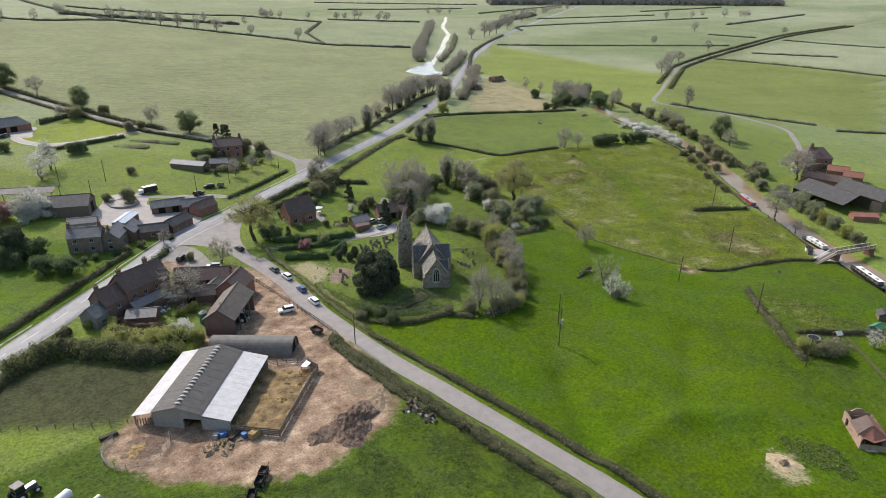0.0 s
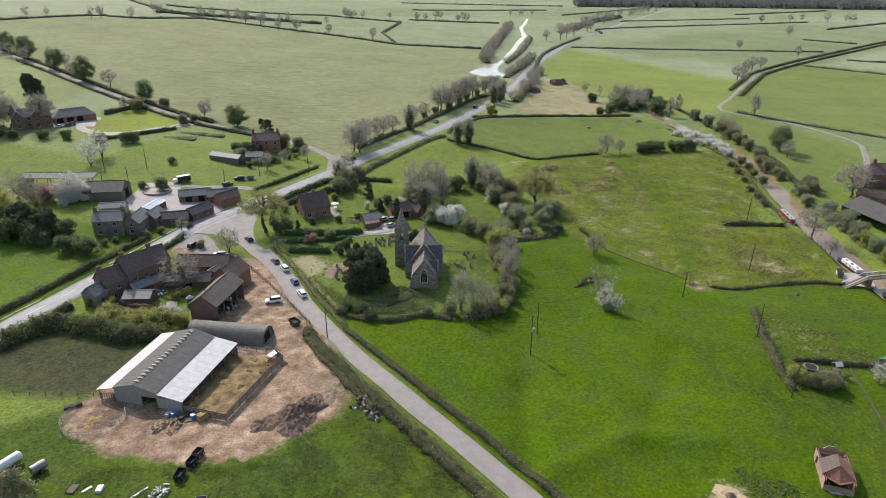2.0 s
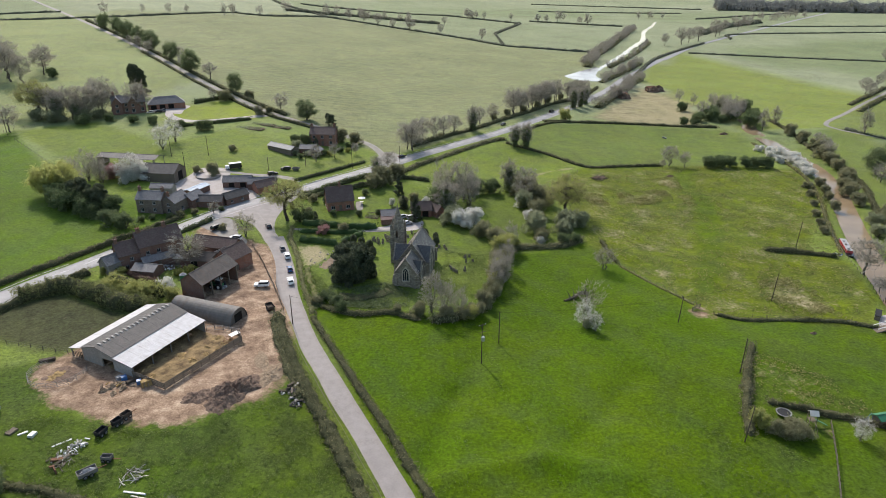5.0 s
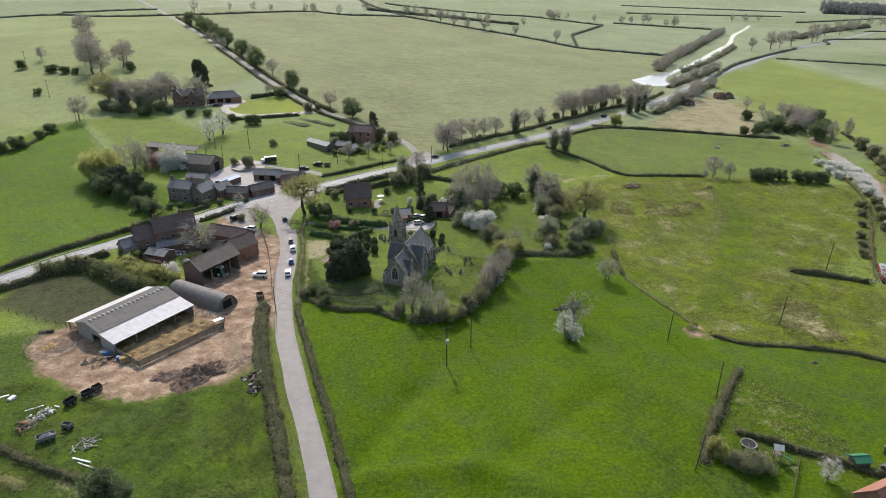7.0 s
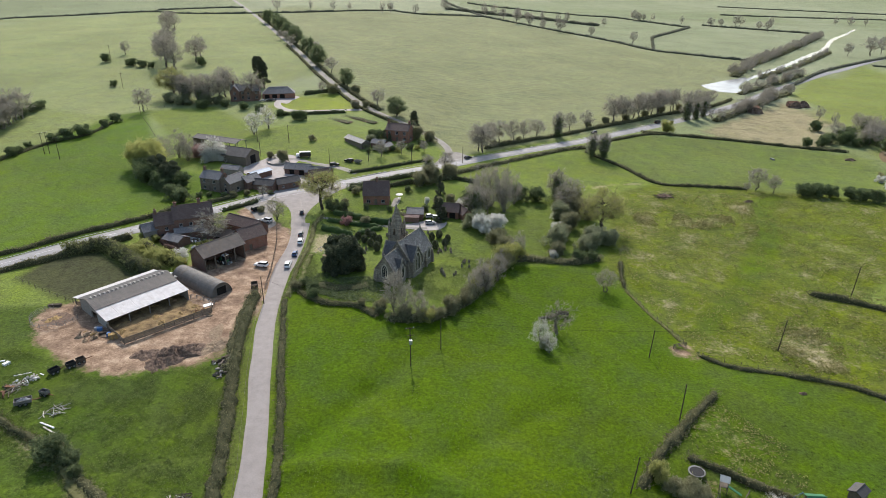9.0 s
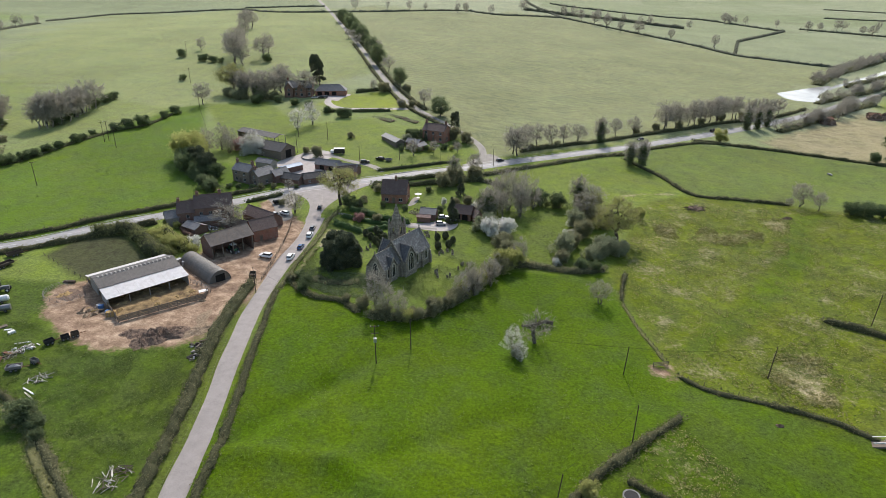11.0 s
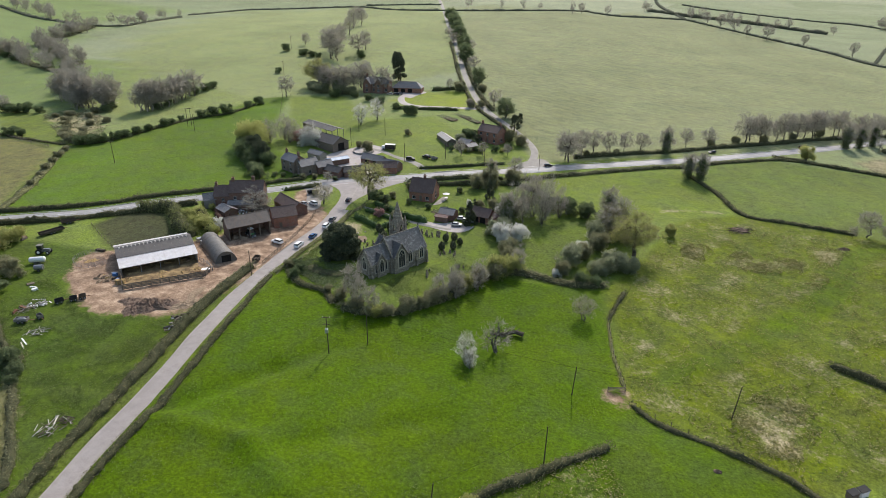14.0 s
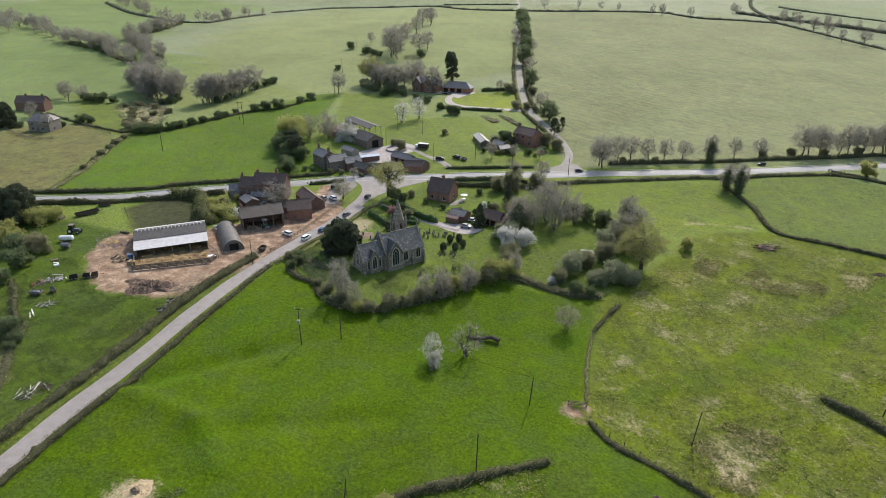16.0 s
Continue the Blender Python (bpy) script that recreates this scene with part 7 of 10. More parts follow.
def curved_shed():
    """A half-round iron shed, with a near-black panel for the shade in its open front end."""
    x0, y0, x1, y1 = 20.3, 124.1, 34.6, 114.9
    L = math.hypot(x1 - x0, y1 - y0) + 0.4
    root = thing("curved_iron_shed", (x0 + x1) / 2, (y0 + y1) / 2, math.degrees(math.atan2(y1 - y0, x1 - x0)), "grey curved corrugated iron shed with open end", "shed", z=0.7)
    n, segs = 18, 9
    for j in range(segs):
        g = Geo()
        a, b = -L / 2 + L * j / segs, -L / 2 + L * (j + 1) / segs + 0.04
        outer = [(3.05 * math.cos(math.pi * i / n), 0.5 + 3.5 * math.sin(math.pi * i / n)) for i in range(n + 1)]
        outer = [(3.05, -0.4)] + outer + [(-3.05, -0.4)]
        pts = []
        for s in (a, b):
            for k in (1.0, 0.985):
                pts += [(s, p * k, q * k + 0.012 * (j % 2)) for p, q in outer]
        m = len(outer)
        f = []
        for i in range(m - 1):
            f += [(i, i + 1, 2 * m + i + 1, 2 * m + i), (m + i + 1, m + i, 3 * m + i, 3 * m + i + 1)]
        f += [(i + 1, i, m + i, m + i + 1) for i in range(m - 1)] + [(2 * m + i, 2 * m + i + 1, 3 * m + i + 1, 3 * m + i) for i in range(m - 1)]
        g.add(pts, f)
        part("arch_sheet", g, M_IRON, root, smooth=False)
    for s, mat, nm in ((L / 2 - 0.35, M_IRON, "end_wall"), (-L / 2 + 0.2, M_IRON, "end_wall")):
        g = Geo()
        ring = [(2.98, -0.4)] + [(2.98 * math.cos(math.pi * i / n), 0.5 + 3.42 * math.sin(math.pi * i / n)) for i in range(n + 1)] + [(-2.98, -0.4)]
        pts = [(s, p, q) for p, q in ring] + [(s - 0.1, p, q) for p, q in ring]
        m = len(ring)
        g.add(pts, [tuple(range(m)), tuple(range(m, 2 * m))[::-1]] + [(i, (i + 1) % m, m + (i + 1) % m, m + i) for i in range(m)])
        part(nm, g, mat, root)
    # A black sheet on the end wall stands for the shaded opening.
    d = Geo()
    d.box(L / 2 - 0.3, 0.2, -0.3, 0.06, 2.6, 3.0)
    part("door", d, M_OPENINGSHADE, root, "near-black panel for the shaded doorway")
    return root


def church():
    """Stone church: nave, chancel, cross gables, and a tower with a short spire."""
    turn = 67.2
    base = 1.3
    root = thing("church", 79.9, 135.4, turn, "small stone church with lichened slate roofs and short spire", "church", z=base)
    # nave along x: west end at +6.3, east end at -6.0; ridge at 9.1
    gabled("", 0, 0, 0, 12.3, 7.4, 4.3, 9.1, M_STONE, M_CHURCHROOF, "", root=root, at=(0.2, 0, 0), over=0.2, trim=M_STONE,
           windows=[("S", 6.2, 1.5, 1.3, 2.2), ("S", 10.3, 1.5, 1.3, 2.2), ("E", 3.7, 1.4, 1.5, 2.6), ("N", 3.0, 1.5, 1.2, 2.2), ("N", 7.0, 1.5, 1.2, 2.2)], doors=[("S", 8.4, 0, 1.0, 2.1)])
    # chancel, lower, to the east
    gabled("", 0, 0, 0, 7.0, 5.8, 4.0, 7.7, M_STONE, M_CHURCHROOF, "", root=root, at=(-9.3, 0, 0), over=0.2, trim=M_STONE,
           windows=[("S", 1.8, 1.3, 0.8, 2.0), ("S", 5.0, 1.3, 0.8, 2.0), ("W", 2.9, 2.1, 1.2, 2.0)])

    def cross(cx, sy, length, width, eave, ridge):
        """A gable standing out at the side of the church."""
        g = Geo()
        y0, y1 = 0.0, sy * length
        x0, x1 = cx - width / 2, cx + width / 2
        for x in (x0, x1):
            g.box(x, (y0 + y1) / 2, -0.5, 0.3, abs(y1 - y0), eave + 0.5)
        o = (x0, y1) if sy < 0 else (x1, y1)
        wall_panel(g, o[0], o[1], 1 if sy < 0 else -1, 0, width, -0.5, eave, [(width / 2 - 0.95, width / 2 + 0.95, 1.5, min(4.1, eave - 0.1))])
        a, b = (x0, y1, eave), (x1, y1, eave)
        t = (cx, y1, ridge)
        g.add([a, b, t, (x0, y1 - sy * 0.3, eave), (x1, y1 - sy * 0.3, eave), (cx, y1 - sy * 0.3, ridge)], [(0, 1, 2), (2, 1, 0), (3, 4, 5), (5, 4, 3), (0, 2, 5, 3), (1, 4, 5, 2)])
        part("transept_wall", g, M_STONE, root)
        window(root, o[0], o[1], 1 if sy < 0 else -1, 0, width / 2 - 0.95, width / 2 + 0.95, 1.5, min(4.1, eave - 0.1), M_STONE)
        for k in (-1, 1):
            r = Geo()
            r.slab((cx + k * (width / 2 + 0.2), y0, eave - 0.1), (cx + k * (width / 2 + 0.2), y1 + sy * 0.15, eave - 0.1), (cx, y1 + sy * 0.15, ridge + 0.15), (cx, y0, ridge + 0.15), 0.14)
            part("roof_slope", r, M_SHADEDSLATE, root)
        c = Geo()
        c.slab((cx - width / 2 - 0.25, y1 + sy * 0.2, eave + 0.1), (cx - width / 2 - 0.25, y1 - sy * 0.15, eave + 0.1), (cx, y1 - sy * 0.15, ridge + 0.38), (cx, y1 + sy * 0.2, ridge + 0.38), 0.2)
        c.slab((cx + width / 2 + 0.25, y1 + sy * 0.2, eave + 0.1), (cx + width / 2 + 0.25, y1 - sy * 0.15, eave + 0.1), (cx, y1 - sy * 0.15, ridge + 0.38), (cx, y1 + sy * 0.2, ridge + 0.38), 0.2)
        part("coping", c, M_STONE, root)

    cross(-3.6, -1, 4.7, 4.6, 4.4, 8.0)
    cross(-3.6, 1, 4.9, 4.6, 4.4, 8.0)
    cross(-9.6, -1, 3.5, 2.6, 4.0, 6.4)
    def pointed(ox, oy, ux, uy, at, z0, w, h, lights=2):
        """A pointed stone window standing a little proud of the wall: surround, pane and tracery."""
        nx, ny = uy, -ux

        def P(a, z, d):
            return (ox + ux * (at + a) + nx * d, oy + uy * (at + a) + ny * d, z)

        def arch(half, foot, spring):
            pts = [(-half, foot)]
            for k in range(7):
                t = math.pi * (1 - k / 18.0)
                pts.append((half + 2 * half * math.cos(t), spring + 2 * half * math.sin(t)))
            return pts + [(-a, z) for a, z in pts[-2::-1]]

        spring = z0 + h - w * 0.55
        outer, inner = arch(w / 2 + 0.24, z0 - 0.2, spring), arch(w / 2, z0, spring)
        n = len(outer)
        g = Geo()
        g.add([P(a, z, 0.09) for a, z in outer] + [P(a, z, 0.09) for a, z in inner] + [P(a, z, 0.0) for a, z in outer] + [P(a, z, 0.01) for a, z in inner],
              [f for i in range(n) for j in [(i + 1) % n] for f in ((i, j, n + j, n + i), (2 * n + j, 2 * n + i, i, j)[::-1], (n + i, n + j, 3 * n + j, 3 * n + i))])
        win = part("window", g, M_TRACERY, root, "pointed window in pale stone tracery")
        p = Geo()
        p.add([P(a, z, 0.025) for a, z in inner] + [P(a, z, 0.012) for a, z in inner], [tuple(range(n)), tuple(range(n, 2 * n))[::-1]])
        part("pane", p, M_GLASS, win)
        turn = math.degrees(math.atan2(uy, ux))
        for i in range(1, lights):
            m = Geo()
            a = -w / 2 + w * i / lights
            x, y, _ = P(a, 0, 0.055)
            m.box(x, y, z0, 0.09, 0.07, h - w * 0.3, turn)
            part("mullion", m, M_TRACERY, win)
        for k in (-1, 1):
            m = Geo()
            m.tube(P(k * w * 0.46, spring, 0.055), P(-k * w * 0.1, spring + w * 0.6, 0.055), 0.045, 0.045, 5)
            part("tracery_bar", m, M_TRACERY, win)

    # south side, north side, east and west ends
    for at, w in ((6.2, 1.3), (10.3, 1.3)):
        pointed(-5.95, -3.7, 1, 0, at, 1.3, w, 2.9)
    for at in (3.0, 7.0):
        pointed(6.35, 3.7, -1, 0, at, 1.3, 1.2, 2.9)
    for at in (1.8, 5.0):
        pointed(-12.8, -2.9, 1, 0, at, 1.2, 0.8, 2.6, 1)
    pointed(-12.8, 2.9, 0, -1, 2.9, 1.9, 1.5, 3.0, 3)
    pointed(6.35, -3.7, 0, 1, 3.7, 1.4, 1.7, 4.0, 3)
    pointed(-5.9, -4.7, 1, 0, 2.3, 1.3, 2.1, 4.4, 3)
    pointed(-1.3, 4.9, -1, 0, 2.3, 1.3, 2.1, 4.4, 3)
    pointed(-10.9, -3.5, 1, 0, 1.3, 1.3, 1.2, 3.2, 2)
    # copings on the main gables
    for x, half, eave, ridge in ((6.35, 3.9, 4.25, 9.2), (-5.95, 3.9, 4.25, 9.2), (-12.8, 3.1, 3.9, 7.8)):
        for k in (-1, 1):
            c = Geo()
            c.slab((x - 0.2, k * half, eave), (x + 0.2, k * half, eave), (x + 0.2, 0, ridge + 0.32), (x - 0.2, 0, ridge + 0.32), 0.28)
            part("coping", c, M_STONE, root)
        c = Geo()
        c.box(x, 0, ridge + 0.3, 0.14, 0.14, 0.7)
        c.box(x, 0, ridge + 0.6, 0.14, 0.5, 0.14)
        part("gable_cross", c, M_STONE, root)
    # buttresses
    for x, y, t in ((6.2, -3.9, 0), (2.4, -3.9, 0), (6.2, 3.9, 0), (2.4, 3.9, 0), (-12.6, -3.1, 0), (-12.6, 3.1, 0), (-6.4, -3.4, 0), (-12.9, -2.4, 90), (-12.9, 2.4, 90), (6.6, -3.0, 90), (6.6, 3.0, 90)):
        b = Geo()
        b.box(x, y, -0.5, 0.55, 0.8, 2.6, t)
        b.box(x, y, 2.1, 0.5, 0.55, 1.3, t, 0, 0.75)
        part("buttress", b, M_STONE, root)
    # the tower: it stands against the north side
    tx, ty = -0.6 + 4.6, 6.1
    g = Geo()
    wall_panel(g, tx - 1.55, ty - 1.55, 1, 0, 3.1, -0.5, 9.8, [(1.15, 1.95, 7.0, 9.0)])
    wall_panel(g, tx + 1.55, ty - 1.55, 0, 1, 3.1, -0.5, 9.8, [(1.15, 1.95, 7.0, 9.0)])
    wall_panel(g, tx + 1.55, ty + 1.55, -1, 0, 3.1, -0.5, 9.8, [(1.15, 1.95, 7.0, 9.0)])
    wall_panel(g, tx - 1.55, ty + 1.55, 0, -1, 3.1, -0.5, 9.8, [(1.15, 1.95, 7.0, 9.0)])
    tower = part("tower", g, M_STONE, root, "square stone bell tower")
    for sx in (-1, 1):
        for sy in (-1, 1):
            b = Geo()
            b.box(tx + sx * 1.5, ty + sy * 1.5, -0.5, 0.75, 0.75, 8.0)
            b.box(tx + sx * 1.5, ty + sy * 1.5, 7.5, 0.6, 0.6, 2.8)
            b.box(tx + sx * 1.5, ty + sy * 1.5, 10.3, 0.55, 0.55, 1.5, 0, 0, 0.05)
            part("pinnacle", b, M_STONE, tower)
    s = Geo()
    rings = []
    for h, r in ((9.7, 1.75), (10.6, 1.5), (15.9, 0.08)):
        rings.append([(tx + r * math.cos(math.pi / 8 + math.pi / 4 * i), ty + r * math.sin(math.pi / 8 + math.pi / 4 * i), h) for i in range(8)])
    pts = [p for ring in rings for p in ring]
    s.add(pts, [(j * 8 + i, j * 8 + (i + 1) % 8, j * 8 + 8 + (i + 1) % 8, j * 8 + 8 + i) for j in range(2) for i in range(8)] + [tuple(range(16, 24))])
    s.tube((tx, ty, 15.7), (tx, ty, 16.7), 0.04, 0.03, 5)
    spire = part("spire", s, M_STONE, root, "short eight-sided stone spire")
    for a in range(4):
        l = Geo()
        c, d = math.cos(math.pi / 2 * a), math.sin(math.pi / 2 * a)
        l.box(tx + c * 1.25, ty + d * 1.25, 10.5, 0.5, 0.6, 1.3, 90 * a)
        l.box(tx + c * 1.2, ty + d * 1.2, 11.8, 0.5, 0.6, 0.7, 90 * a, 0, 0.1)
        part("spire_light", l, M_STONE, spire)
    return root


cattle_barn()
curved_shed()
church()

# the farm by the lane
gabled("farmhouse", 11.2, 153.7, 27, 11.2, 6.8, 6.0, 9.2, M_BRICKDARK, M_TILE, "long red brick farmhouse with dark tiled roof", chimneys=[(2.2, 0, 0.9, 10.4), (-4.6, 0, 0.9, 10.2)], z=2.2,
       windows=[("S", 1.8, 0.9, 1.1, 1.2), ("S", 6.6, 0.9, 1.1, 1.2), ("S", 1.8, 3.6, 1.0, 1.1), ("S", 4.6, 3.6, 1.0, 1.1), ("S", 7.6, 3.6, 1.0, 1.1), ("E", 3.4, 3.6, 0.9, 1.1), ("N", 2.5, 0.9, 1.1, 1.2), ("N", 7, 0.9, 1.1, 1.2)], doors=[("S", 4.2, 0.25, 1.0, 2.1)])
gabled("farmhouse_wing", 3.9, 149.9, 27, 5.4, 6.2, 4.8, 7.6, M_BRICKDARK, M_TILE, "lower brick wing of the farmhouse", chimneys=[(-2.2, 0, 0.8, 8.6)], z=2.2,
       windows=[("S", 1.6, 0.9, 1.0, 1.1), ("S", 4.2, 0.9, 1.0, 1.1), ("S", 3.0, 3.0, 0.9, 1.0), ("W", 3.0, 2.9, 0.9, 1.0)])
gabled("annexe", 0.7, 146.6, 44, 4.6, 4.2, 3.2, 5.0, M_GREYWALL, M_SLATE, "small grey-walled annexe with slate roof", windows=[("S", 2.0, 0.9, 0.9, 1.0), ("W", 2.1, 0.9, 0.9, 1.0)])
gabled("kitchen_extension", 11.6, 148.9, 27, 8.0, 3.4, 2.6, 3.6, M_BRICKDARK, M_SLATE, "low brick extension with grey sheet roof", windows=[("S", 1.6, 0.8, 0.9, 1.0)], doors=[("S", 4.0, 0.2, 0.9, 2.0)])
gabled("garden_shed", 9.8, 143.9, -22, 6.2, 4.6, 2.1, 3.1, M_BRICKDARK, M_SLATE, "low outhouse with grey sheet roof", "shed", doors=[("S", 2.4, 0.2, 0.9, 1.8)])
gabled("white_roofed_shed", 15.6, 150.2, -14, 5.0, 2.6, 2.2, 2.5, M_WOOD, M_WHITESHEET, "timber shed with a pale flat sheet roof", "shed", doors=[("S", 2.4, 0.1, 0.9, 1.9)])
cart_shed = gabled("cart_shed", 26.6, 133.8, 55.7, 12.8, 6.6, 5.2, 7.5, M_BRICKDARK, M_BROWNSHEET, "tall open cart shed with brown sheet roof", "barn", z=0.9, open_sides="S", over=0.35)
gabled("brick_barn", 31.2, 146.2, 49, 7.6, 6.2, 4.0, 6.5, M_BRICK, M_TILE, "red brick barn with dark tiled roof", "barn", z=1.1, doors=[("S", 2.2, 0.2, 1.0, 2.0), ("N", 3, 0.2, 2.4, 2.6)], windows=[("E", 3.0, 3.2, 0.8, 0.9)])
gabled("long_range", 26.0, 157.0, -26, 13.2, 5.6, 2.6, 4.7, M_BRICKDARK, M_TILE, "long low brick range with dark tiled roof", "barn", z=1.6, doors=[("S", 3.0, 0.1, 1.0, 2.0), ("S", 9.0, 0.1, 2.2, 2.2)])
gabled("middle_range", 22.2, 149.0, -18, 9.5, 4.4, 2.3, 3.9, M_BRICKDARK, M_BROWNSHEET, "low brick outbuilding with weathered sheet roof", "shed", z=1.5, doors=[("S", 4.0, 0.1, 1.8, 2.0)])
gabled("lean_to_shed", 27.2, 150.6, 49, 4.5, 3.2, 2.6, 3.4, M_BRICKDARK, M_FIBRE, "small lean-to between the barns with grey roof", "shed", z=1.4)


def posts_of_cart_shed():
    root = cart_shed
    for i in range(5):
        p = Geo()
        p.box(-6.2 + i * 3.1, -3.2, -0.3, 0.26, 0.26, 5.3)
        part("post", p, M_WOOD, root)
    b = Geo()
    b.box(0, -3.2, 4.9, 12.8, 0.24, 0.26)
    part("beam", b, M_WOOD, root)


posts_of_cart_shed()
# house and outbuildings behind the churchyard
gabled("brick_house", 62.3, 187.2, 5, 8.8, 7.4, 3.6, 7.6, M_BRICK, M_TILE, "red brick house with a steep dark tiled roof", chimneys=[(0.3, 0, 0.8, 8.6)], z=1.5,
       windows=[("S", 1.8, 0.9, 1.3, 1.2), ("S", 6.8, 0.9, 1.3, 1.2), ("E", 3.7, 0.9, 1.4, 1.2), ("W", 2.2, 0.9, 1.2, 1.2), ("W", 5.0, 0.9, 1.2, 1.2), ("E", 3.7, 3.3 - 0.9, 1.0, 1.1)], doors=[("S", 4.3, 0.2, 1.0, 2.1)])
gabled("garage", 77.4, 174.2, 0, 5.2, 4.6, 2.3, 3.6, M_BRICKDARK, M_SLATE, "dark brick garage with grey slate roof", "garage", doors=[("S", 2.6, 0.1, 2.4, 2.1)])
gabled("car_port", 76.6, 171.0, 0, 4.4, 2.4, 2.0, 2.5, M_BRICKDARK, M_OLDTILE, "low lean-to store with faded pinkish roof", "shed")
gabled("coach_house", 88.6, 177.4, -8, 6.6, 5.2, 2.5, 4.6, M_BRICK, M_TILE, "small brick coach house with dark roof", "house", doors=[("S", 2.0, 0.1, 2.0, 2.1), ("S", 4.6, 0.1, 2.0, 2.1)])
gabled("coach_house_wing", 93.4, 176.2, -60, 5.0, 3.6, 2.3, 3.9, M_BRICK, M_TILE, "small brick wing with dark roof", "house")
# house by the narrow lane
gabled("brick_house", 60.6, 261.2, -14, 10.8, 6.6, 5.2, 7.6, M_BRICK, M_TILE, "two-storey red brick house with brown roof", chimneys=[(-4.9, 0, 0.9, 8.8), (4.9, 0, 0.9, 8.8)],
       windows=[("S", 1.8, 0.9, 1.2, 1.3), ("S", 5.4, 3.4, 1.2, 1.3), ("S", 9.0, 0.9, 1.2, 1.3), ("S", 1.8, 3.4, 1.2, 1.3), ("S", 9.0, 3.4, 1.2, 1.3), ("E", 3.3, 0.9, 1.2, 1.3)], doors=[("S", 5.4, 0.2, 1.0, 2.1)])
gabled("long_shed", 43.2, 250.0, -47, 14.0, 4.2, 2.3, 3.3, M_WOOD, M_VENT, "long low shed with pale grey sheet roof", "shed")
gabled("outbuilding", 53.5, 248.2, -20, 6.4, 4.0, 2.3, 3.6, M_BRICKDARK, M_SLATE, "low brick outbuilding with slate roof", "shed", windows=[("S", 3.0, 0.8, 1.0, 1.0)])
gabled("outbuilding", 57.0, 245.0, 60, 5.0, 3.4, 2.2, 3.2, M_BRICKDARK, M_SLATE, "small brick outbuilding with slate roof", "shed")
# the big house among trees
gabled("manor_house", -29.5, 317.0, 12, 14.5, 7.6, 5.2, 8.2, M_BRICKDARK, M_SLATE, "large old brick house with several gables", chimneys=[(-6.2, 0, 1.0, 9.6), (6.2, 0, 1.0, 9.6)],
       windows=[("S", 2.0, 1.0, 1.3, 1.6), ("S", 6.0, 1.0, 1.3, 1.6), ("S", 10, 1.0, 1.3, 1.6), ("S", 13, 1.0, 1.3, 1.6), ("S", 2.0, 3.6, 1.2, 1.3), ("S", 6.0, 3.6, 1.2, 1.3), ("S", 10, 3.6, 1.2, 1.3), ("S", 13, 3.6, 1.2, 1.3), ("E", 4, 3.6, 1.2, 1.3)])
for gx in (-34.0, -27.2):
    gabled("manor_gable", gx, 313.2 + (gx + 34) * 0.21, 102, 4.4, 4.6, 5.2, 8.2, M_BRICKDARK, M_SLATE, "projecting brick gable with cream bargeboards", windows=[("W", 2.3, 1.0, 1.4, 1.6), ("W", 2.3, 3.6, 1.2, 1.3)], trim=M_CREAM)
gabled("coach_garage", -14.0, 324.4, 14, 17.0, 7.4, 2.7, 5.6, M_BRICK, M_SLATE, "brick garage block with hipped slate roof", "garage", hip=3.6, doors=[("S", 2.4, 0.1, 2.6, 2.2), ("S", 6.4, 0.1, 2.6, 2.2), ("S", 10.4, 0.1, 2.6, 2.2)])
# the west farm
gabled("farmhouse", 3.2, 190.4, -18, 8.4, 5.6, 4.8, 6.8, M_FARMSTONE, M_SLATE, "brown stone farmhouse with slate roof", chimneys=[(-3.8, 0, 0.8, 8.0), (3.8, 0, 0.8, 8.0)],
       windows=[("S", 1.8, 0.8, 1.1, 1.2), ("S", 6.0, 0.8, 1.1, 1.2), ("S", 1.8, 3.2, 1.1, 1.1), ("S", 6.0, 3.2, 1.1, 1.1), ("W", 2.8, 3.2, 1.0, 1.1)], doors=[("S", 4.0, 0.2, 1.0, 2.1)])
gabled("farmhouse_wing", 10.0, 190.0, 64, 7.6, 5.0, 4.0, 6.0, M_FARMSTONE, M_SLATE, "brown stone wing with slate roof", chimneys=[(-3.2, 0, 0.7, 7.0)], windows=[("W", 2.5, 0.8, 1.1, 1.2), ("W", 2.5, 2.8, 1.0, 1.0), ("S", 3.6, 0.8, 1.1, 1.2)])
gabled("farmhouse_wing", 14.6, 194.2, 60, 6.4, 4.6, 3.0, 4.8, M_BRICKDARK, M_SLATE, "low brick wing with slate roof", windows=[("W", 2.3, 0.8, 1.1, 1.1), ("S", 3.0, 0.8, 1.0, 1.0)])
gabled("long_shed", 20.6, 193.2, -12, 8.0, 4.4, 2.3, 3.8, M_BRICKDARK, M_FIBRE, "low brick range with grey roof", "shed", windows=[("S", 3.8, 0.8, 1.0, 0.9)])
gabled("long_shed", 27.6, 196.4, 38, 8.6, 4.4, 2.3, 3.9, M_BRICKDARK, M_FIBRE, "low brick range beside the road", "shed", windows=[("S", 2.0, 0.8, 0.9, 0.9), ("S", 6.0, 0.8, 0.9, 0.9)])
gabled("white_roofed_shed", 14.6, 204.6, 56, 8.6, 3.8, 2.3, 2.8, M_BRICKDARK, M_BLUESHEET, "open shed with a pale bluish sheet roof", "shed", open_sides="N")
gabled("small_shed", 3.4, 206.4, -14, 7.6, 3.8, 2.4, 3.5, M_BLOCK, M_SLATE, "block shed with pale grey sheet roof", "shed")
gabled("farm_barn", 0.6, 221.0, -18, 14, 8.6, 3.4, 5.8, M_WOOD, M_FIBRE, "large barn with dark weathered sheet roof", "barn", doors=[("E", 4.5, 0.0, 3.4, 3.3)])
